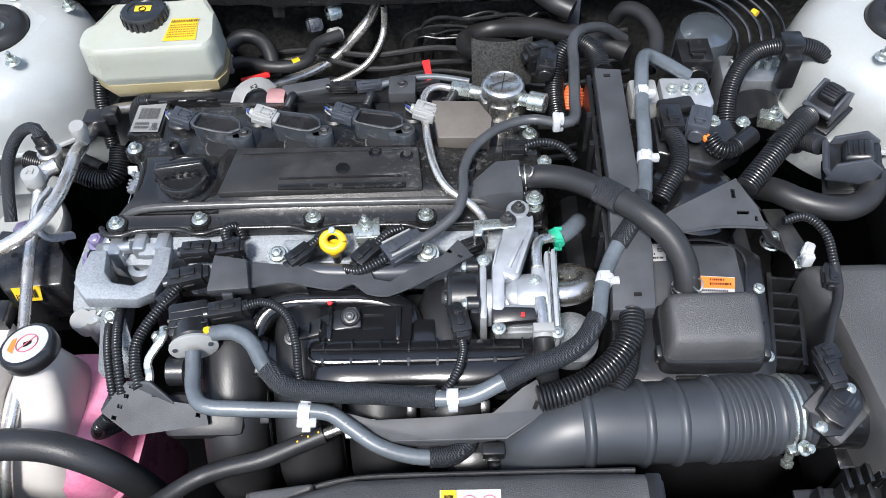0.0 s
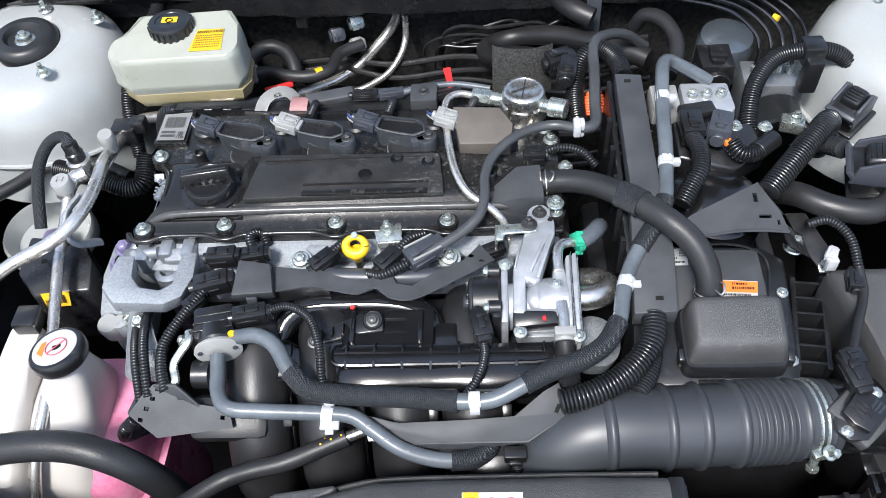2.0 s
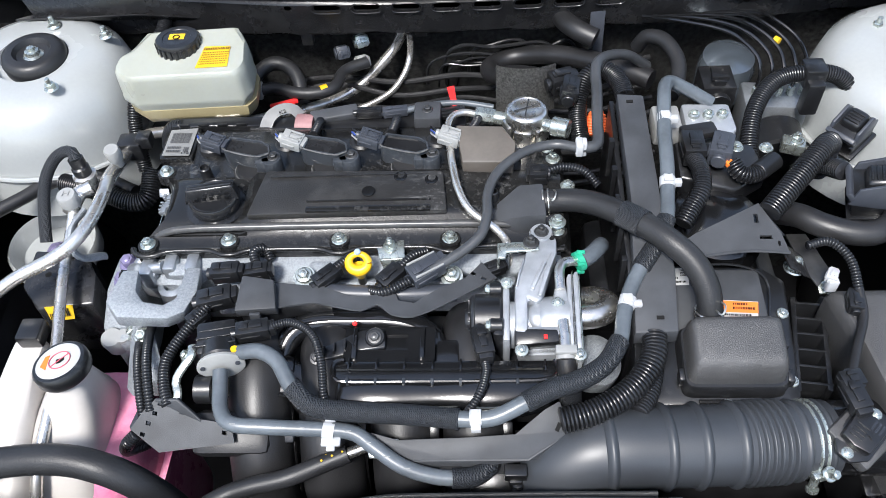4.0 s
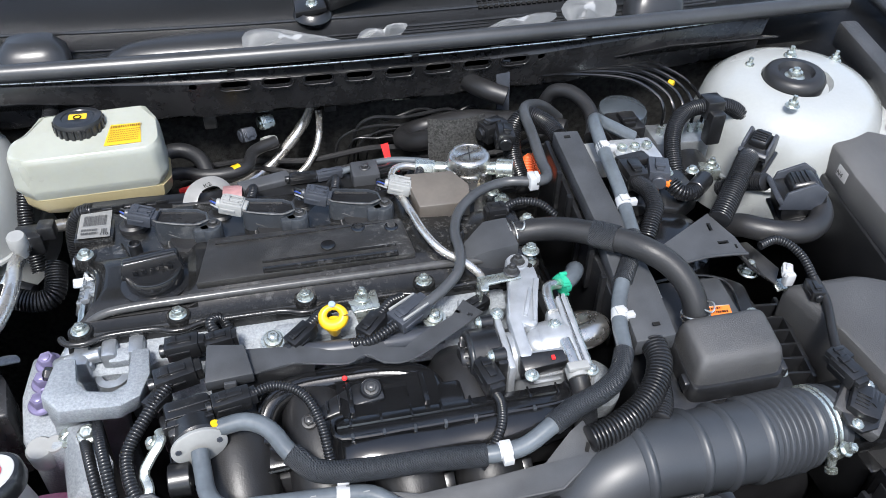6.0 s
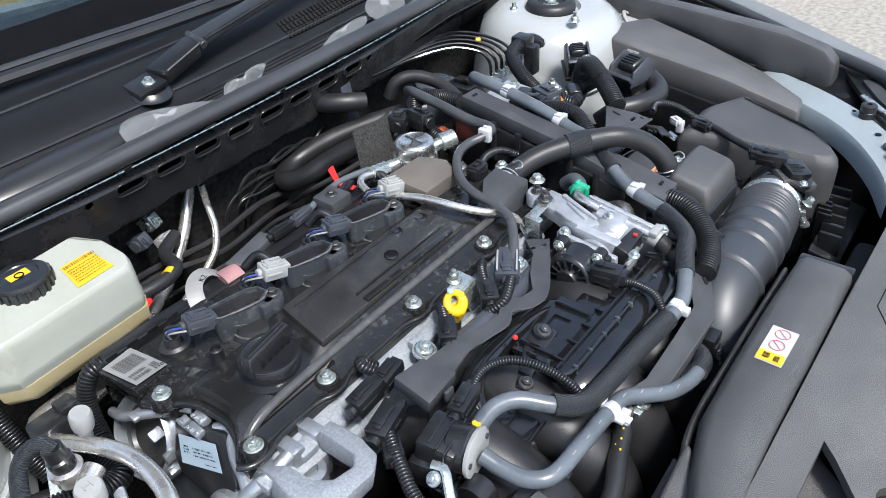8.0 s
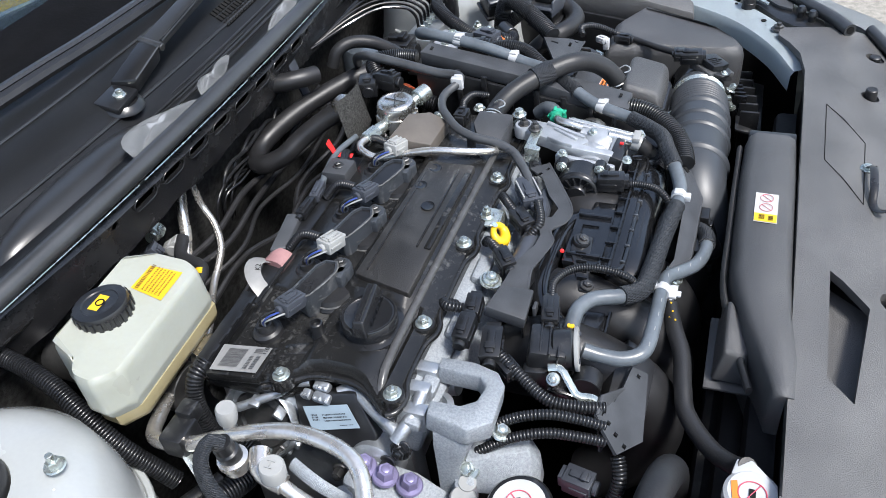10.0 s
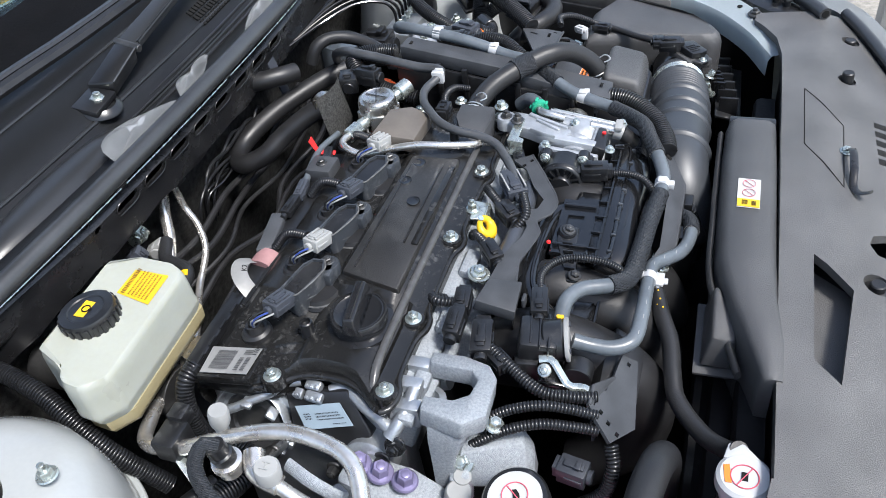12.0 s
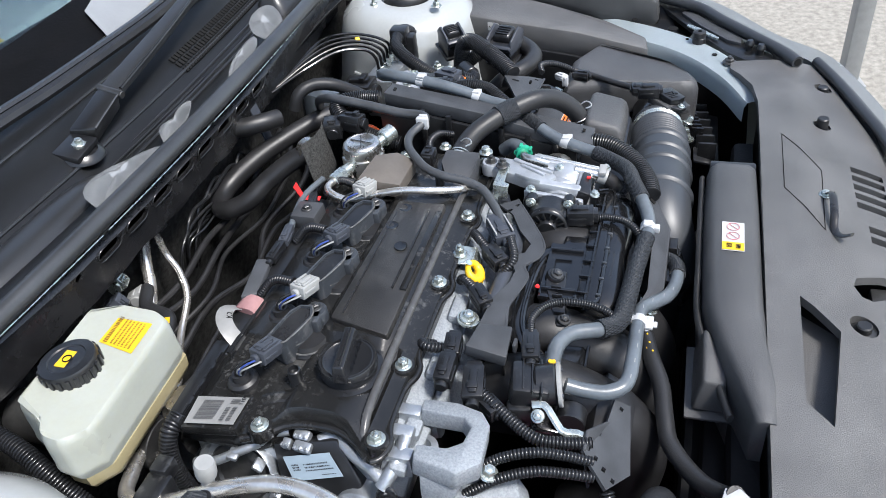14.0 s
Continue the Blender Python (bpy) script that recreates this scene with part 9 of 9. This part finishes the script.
plug(cn, (0.325, 0.686, 0.966), (0.036, 0.026, 0.026), rz=70, name="plug", mat="mid_grey_plastic")
part("orange_tab", box(B(), (0.331, 0.664, 0.964), (0.010, 0.007, 0.006), 0.001, rz=30), "orange", cn, "orange lock tab")
part("black_flap", box(B(), (0.302, 0.715, 0.970), (0.045, 0.022, 0.012), 0.004, rz=10), "rubber", cn)
conduit(cn, "conduit", [(0.290, 0.672, 0.966), (0.292, 0.645, 0.972), (0.288, 0.615, 0.970), (0.272, 0.590, 0.962), (0.262, 0.575, 0.955)], 0.0110)
conduit(cn, "conduit", [(0.335, 0.668, 0.963), (0.345, 0.655, 0.955), (0.362, 0.655, 0.952), (0.385, 0.672, 0.952)], 0.0105)
part("joint", cyl(B(), (0.366, 0.658, 0.953), (0.392, 0.680, 0.952), 0.012), "black_plastic", cn)
arch = thing("arched_conduit", (0.42, 0.78, 0.93), "black corrugated conduit arching over the brake unit", "conduit")
conduit(arch, "conduit", [(0.372, 0.690, 0.925), (0.374, 0.730, 0.945), (0.390, 0.775, 0.963), (0.420, 0.808, 0.973), (0.460, 0.818, 0.975), (0.500, 0.820, 0.968), (0.522, 0.812, 0.950), (0.525, 0.79, 0.92)], 0.0115)
t = B()
box(t, (0.468, 0.818, 0.974), (0.028, 0.030, 0.028), 0.003)
box(t, (0.468, 0.800, 0.950), (0.022, 0.02, 0.05), 0.003)
part("holder", t, "black_plastic", arch)
absu = thing("brake_unit", (0.41, 0.83, 0.84), "brake control unit with aluminium valve block and black lines", "brake unit")
t = B()
box(t, (0.440, 0.845, 0.880), (0.085, 0.055, 0.075), 0.004, rz=-4)
part("valve_block", t, "cast_alu", absu, "aluminium valve block")
part("motor", cyl(B(), (0.44, 0.82, 0.875), (0.44, 0.775, 0.865), 0.038, n=28, bev=0.004), "black_plastic", absu, "black pump motor")
t = B()
lathe(t, (0.405, 0.965, 0.835), (0, -0.1, 1), [(0.042, 0), (0.042, 0.05), (0.038, 0.062), (0.02, 0.07), (0, 0.071)], 32)
part("pressure_dome", t, "dome_paint", absu, "shiny zinc dome")
plug(absu, (0.362, 0.865, 0.91), (0.05, 0.045, 0.05), rz=90)
for k in range(5):
    x = 0.412 + 0.016 * k
    t = B()
    cyl(t, (x, 0.845, 0.916), (x, 0.845, 0.932), 0.0058, n=6)
    part("union", t, "zinc", absu, "union nut")
    wire(absu, "brake_line", [(x, 0.845, 0.93), (x, 0.848, 0.955), (x - 0.006, 0.862 + 0.008 * k, 0.972), (x - 0.035, 0.90 + 0.008 * k, 0.982), (x - 0.09 + 0.01 * k, 0.94 + 0.005 * k, 0.975), (x - 0.14, 0.985, 0.955)], 0.0026, "satin_plastic", n=8)
part("yellow_band", lathe(B(), (0.436, 0.892, 0.976), (0.5, -0.6, 0), [(0.0048, 0), (0.0048, 0.008)], 10), "yellow", absu, "yellow band on a brake line")
part("zinc_bracket", box(B(), (0.440, 0.744, 0.915), (0.03, 0.02, 0.018), 0.003, rz=-20), "zinc", absu)
part("bolt", bolt(B(), (0.442, 0.744, 0.924), (0, 0, 1), 0.007, 0.008, 0.004), "zinc", absu)
bc = thing("bulkhead_connectors", (0.48, 0.68, 0.90), "large black lever connectors beside the strut tower", "connector")
for at, rz, s in (((0.500, 0.732, 0.948), 40, (0.046, 0.036, 0.032)), ((0.503, 0.632, 0.942), -15, (0.058, 0.048, 0.036))):
    m = pose(*at, 0, -15, rz)
    t = box(B(), (0, 0, 0), s, 0.004)
    housing = part("housing", joined(B(), t, m), "black_plastic", bc)
    part("housing_top", joined(B(), box(B(), (0.004, 0, s[2] * 0.62), (s[0] * 0.66, s[1] * 0.78, s[2] * 0.5), 0.005, taper=0.82), m), "black_plastic", housing)
    for k in range(4):
        part("grip_rib", joined(B(), box(B(), (s[0] * (-0.12 + 0.10 * k), 0, s[2] * 0.88), (0.002, s[1] * 0.5, 0.003), 0.0006), m), "black_plastic", housing)
    t = B()
    for e in (-1, 1):
        slab(t, [(-s[0] * 0.55, e * s[1] * 0.53, s[2] * 0.1), (-s[0] * 0.35, e * s[1] * 0.53, s[2] * 0.75), (s[0] * 0.25, e * s[1] * 0.53, s[2] * 0.95), (s[0] * 0.5, e * s[1] * 0.53, s[2] * 0.5), (s[0] * 0.3, e * s[1] * 0.53, -s[2] * 0.2)], 0.004, (0, e, 0), 0.001)
    box(t, (-s[0] * 0.50, 0, s[2] * 0.45), (0.007, s[1] * 1.08, 0.014), 0.002, ry=-25)
    part("lever", joined(B(), t, m), "mid_grey_plastic", bc, "dark grey locking lever")
    part("shell_flange", joined(B(), box(B(), (0, 0, -s[2] * 0.55), (s[0] * 1.15, s[1] * 1.2, 0.006), 0.002), m), "black_plastic", bc)
part("cable", sweep(B(), [(0.400, 0.635, 0.905), (0.412, 0.610, 0.926), (0.432, 0.591, 0.930), (0.458, 0.580, 0.930), (0.486, 0.578, 0.930), (0.512, 0.592, 0.932), (0.524, 0.616, 0.938), (0.518, 0.634, 0.942)], 0.0150, 16), "rubber", bc, "thick taped cable")
conduit(bc, "conduit", [(0.47, 0.66, 0.95), (0.46, 0.69, 0.93), (0.45, 0.72, 0.90)], 0.012)
sm = thing("small_bracket", (0.42, 0.52, 0.85), "small zinc bracket with a white clip", "bracket")
t = B()
slab(t, [(0.398, 0.60, 0.905), (0.422, 0.600, 0.905), (0.435, 0.545, 0.905), (0.415, 0.52, 0.905), (0.405, 0.55, 0.905)], 0.003, r=0.001)
part("plate", t, "dark_metal", sm)
part("clip", box(B(), (0.424, 0.513, 0.918), (0.012, 0.010, 0.018), 0.002), "white_plastic", sm, "white clip")
part("zinc_tab", slab(B(), [(0.417, 0.531, 0.902), (0.434, 0.531, 0.902), (0.434, 0.518, 0.896), (0.419, 0.517, 0.896)], 0.003, r=0.001), "zinc", sm, "small zinc tab")
und = thing("gearbox_housing", (0.3, 0.5, 0.3), "gearbox housing deep in the bay, its shade painted near-black", "gearbox")
# Gearbox casting gets the same painted shade as the block.
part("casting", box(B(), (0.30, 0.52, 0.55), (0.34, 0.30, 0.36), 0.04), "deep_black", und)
part("rear_cover", box(B(), (0.30, 0.66, 0.74), (0.26, 0.16, 0.10), 0.02), "black_plastic", und, "dark ribbed rear cover")
for k in range(6):
    part("cover_rib", box(B(), (0.20 + 0.04 * k, 0.66, 0.794), (0.004, 0.15, 0.010), 0.001), "black_plastic", und)

# ---- coolant tank and front hoses ----
tank = thing("coolant_tank", (-0.41, 0.35, 0.66), "white coolant tank with pink coolant and black cap", "coolant tank")
t = B()
loft(t, [(-0.466, 0.385, 0.765, 0.058, 0.085), (-0.466, 0.388, 0.80, 0.055, 0.080), (-0.458, 0.398, 0.83, 0.044, 0.062), (-0.448, 0.410, 0.86, 0.033, 0.038), (-0.441, 0.416, 0.885, 0.024, 0.024), (-0.440, 0.418, 0.908, 0.021, 0.021)], 40, 3.4)
part("tank_shell", t, "tank_white", tank)
t = B()
loft(t, [(-0.446, 0.380, 0.56, 0.080, 0.095), (-0.448, 0.386, 0.72, 0.078, 0.092), (-0.440, 0.395, 0.780, 0.062, 0.084), (-0.430, 0.402, 0.806, 0.046, 0.072), (-0.428, 0.404, 0.812, 0.040, 0.066)], 40, 3.6)
part("coolant_side", t, "tank_pink", tank, "pink coolant showing through the tank")
part("tank_seam", loft(B(), [(-0.446, 0.390, 0.735, 0.082, 0.094), (-0.446, 0.390, 0.740, 0.082, 0.094)], 40, 3.6), "tank_pink", tank, "moulded seam round the tank")
t = B()
lathe(t, (-0.4405, 0.419, 0.905), (-0.12, 0.12, 1), [(0.030, -0.004), (0.0315, 0.0), (0.0315, 0.011), (0.029, 0.0145), (0.0255, 0.015)], 36)
tc = part("tank_cap", t, "black_plastic", tank, "black screw cap with a round warning label")
ax = Vector((-0.12, 0.12, 1)).normalized()
c0 = Vector((-0.4405, 0.419, 0.905)) + ax * 0.0149
part("cap_label", lathe(B(), c0, ax, [(0.0255, 0), (0.025, 0.0006), (0, 0.0006)], 32), "label_white", tc, "white round label")
u1 = Vector((1, 0.1, 0.1)).normalized()
u1 = (u1 - ax * u1.dot(ax)).normalized()
u2 = ax.cross(u1)
t = B()
ring_slash(t, c0 + ax * 0.0006 + u1 * 0.002, u1, u2, 0.012)
part("cap_sign", t, "red_ink", tc, "red prohibition sign")
tri_ = [c0 + ax * 0.0009 + u1 * a + u2 * b for a, b in ((-0.019, -0.006), (-0.011, -0.012), (-0.012, 0.010), (-0.017, 0.008))]
tag(tc, "cap_field", [tuple(p) for p in tri_], "orange", 0.0003, tuple(ax), "orange warning field")
t = B()
box(t, tuple(c0 + ax * 0.0008 + u1 * 0.003 - u2 * 0.001), (0.009, 0.006, 0.0005), 0, rz=20)
part("cap_print", t, "ink_and_hole", tc)
tank2 = thing("washer_tank", (-0.50, 0.42, 0.70), "white washer tank beside the coolant tank", "washer tank")
t = B()
loft(t, [(-0.515, 0.38, 0.70, 0.03, 0.09), (-0.515, 0.39, 0.82, 0.03, 0.09), (-0.512, 0.42, 0.868, 0.026, 0.06), (-0.51, 0.45, 0.882, 0.018, 0.03)], 28, 4)
part("washer_shell", t, "tank_white", tank2)
t = B()
box(t, (-0.505, 0.478, 0.890), (0.028, 0.03, 0.022), 0.003)
part("cap", t, "black_plastic", tank2, "black clip on top")
uh = thing("upper_radiator_hose", (-0.40, 0.30, 0.86), "thick dark rubber radiator hose arching across the corner", "hose")
part("tube", sweep(B(), [(-0.60, 0.30, 0.85), (-0.53, 0.308, 0.882), (-0.46, 0.313, 0.897), (-0.405, 0.312, 0.900), (-0.362, 0.305, 0.890), (-0.330, 0.299, 0.858), (-0.312, 0.297, 0.80), (-0.31, 0.30, 0.70)], 0.0165, 20), "hose_rubber", uh)
part("clamp", sweep(B(), [(-0.3095, 0.2995, 0.725), (-0.3095, 0.2995, 0.737)], 0.0180, 18), "zinc", uh, "zinc hose clamp")
rcap = thing("radiator_filler", (-0.352, 0.226, 0.86), "white radiator cap with a round red warning sign", "radiator cap")
t = B()
lathe(t, (-0.352, 0.226, 0.850), (0, 0, 1), [(0.020, 0), (0.020, 0.020), (0.026, 0.022), (0.026, 0.026), (0.0255, 0.034), (0.022, 0.037), (0, 0.037)], 36)
slab(t, [(-0.336, 0.246, 0.8865), (-0.318, 0.242, 0.8865), (-0.316, 0.228, 0.8865), (-0.332, 0.212, 0.8865)], 0.008, r=0.002)
part("cap_shell", t, "white_plastic", rcap)
t = B()
ring_slash(t, (-0.354, 0.226, 0.8872), (0.2, -1, 0), (1, 0.2, 0), 0.0125)
part("cap_sign", t, "red_ink", rcap, "red prohibition sign")
tag(rcap, "cap_field", [(-0.363, 0.243, 0.8878), (-0.345, 0.2455, 0.8878), (-0.343, 0.240, 0.8878), (-0.363, 0.237, 0.8878)], "orange", 0.0004, label="orange field")
t = B()
box(t, (-0.354, 0.226, 0.8878), (0.009, 0.006, 0.0006), 0)
part("cap_print", t, "ink_and_hole", rcap)
part("neck", cyl(B(), (-0.352, 0.226, 0.80), (-0.352, 0.226, 0.852), 0.021), "black_plastic", rcap)
side_h = thing("side_conduits", (-0.32, 0.43, 0.87), "three black corrugated conduits running to the front tray", "conduit")
conduit(side_h, "conduit", [(-0.280, 0.492, 0.930), (-0.300, 0.462, 0.925), (-0.320, 0.425, 0.917), (-0.318, 0.395, 0.913), (-0.309, 0.370, 0.908)], 0.0068)
conduit(side_h, "conduit", [(-0.362, 0.490, 0.890), (-0.350, 0.455, 0.914), (-0.341, 0.420, 0.922), (-0.334, 0.390, 0.915), (-0.328, 0.366, 0.904)], 0.0056)
conduit(side_h, "conduit", [(-0.376, 0.488, 0.880), (-0.364, 0.452, 0.902), (-0.354, 0.418, 0.910), (-0.346, 0.388, 0.904), (-0.339, 0.364, 0.895)], 0.0056)
plug(side_h, (-0.295, 0.473, 0.922), (0.022, 0.018, 0.016), rz=50)
plug(side_h, (-0.358, 0.385, 0.845), (0.030, 0.022, 0.022), rz=80, mat="mid_grey_plastic")
conduit(side_h, "conduit", [(-0.345, 0.350, 0.885), (-0.360, 0.345, 0.87), (-0.372, 0.352, 0.84), (-0.37, 0.38, 0.80)], 0.0075)

# ---- yard ----
for px, py in ((2.23, -0.26), (3.1, 1.88)):
    post = thing("steel_post", (px, py, 0), "grey painted square steel post with base plate on the concrete", "post", "posts of the canopy")
    part("shaft", box(B(), (px, py, 1.35), (0.06, 0.06, 2.7), 0.004, rz=12), "light_grey_plastic", post)
    part("base_plate", box(B(), (px, py, 0.008), (0.11, 0.11, 0.016), 0.003, rz=12), "light_grey_plastic", post)
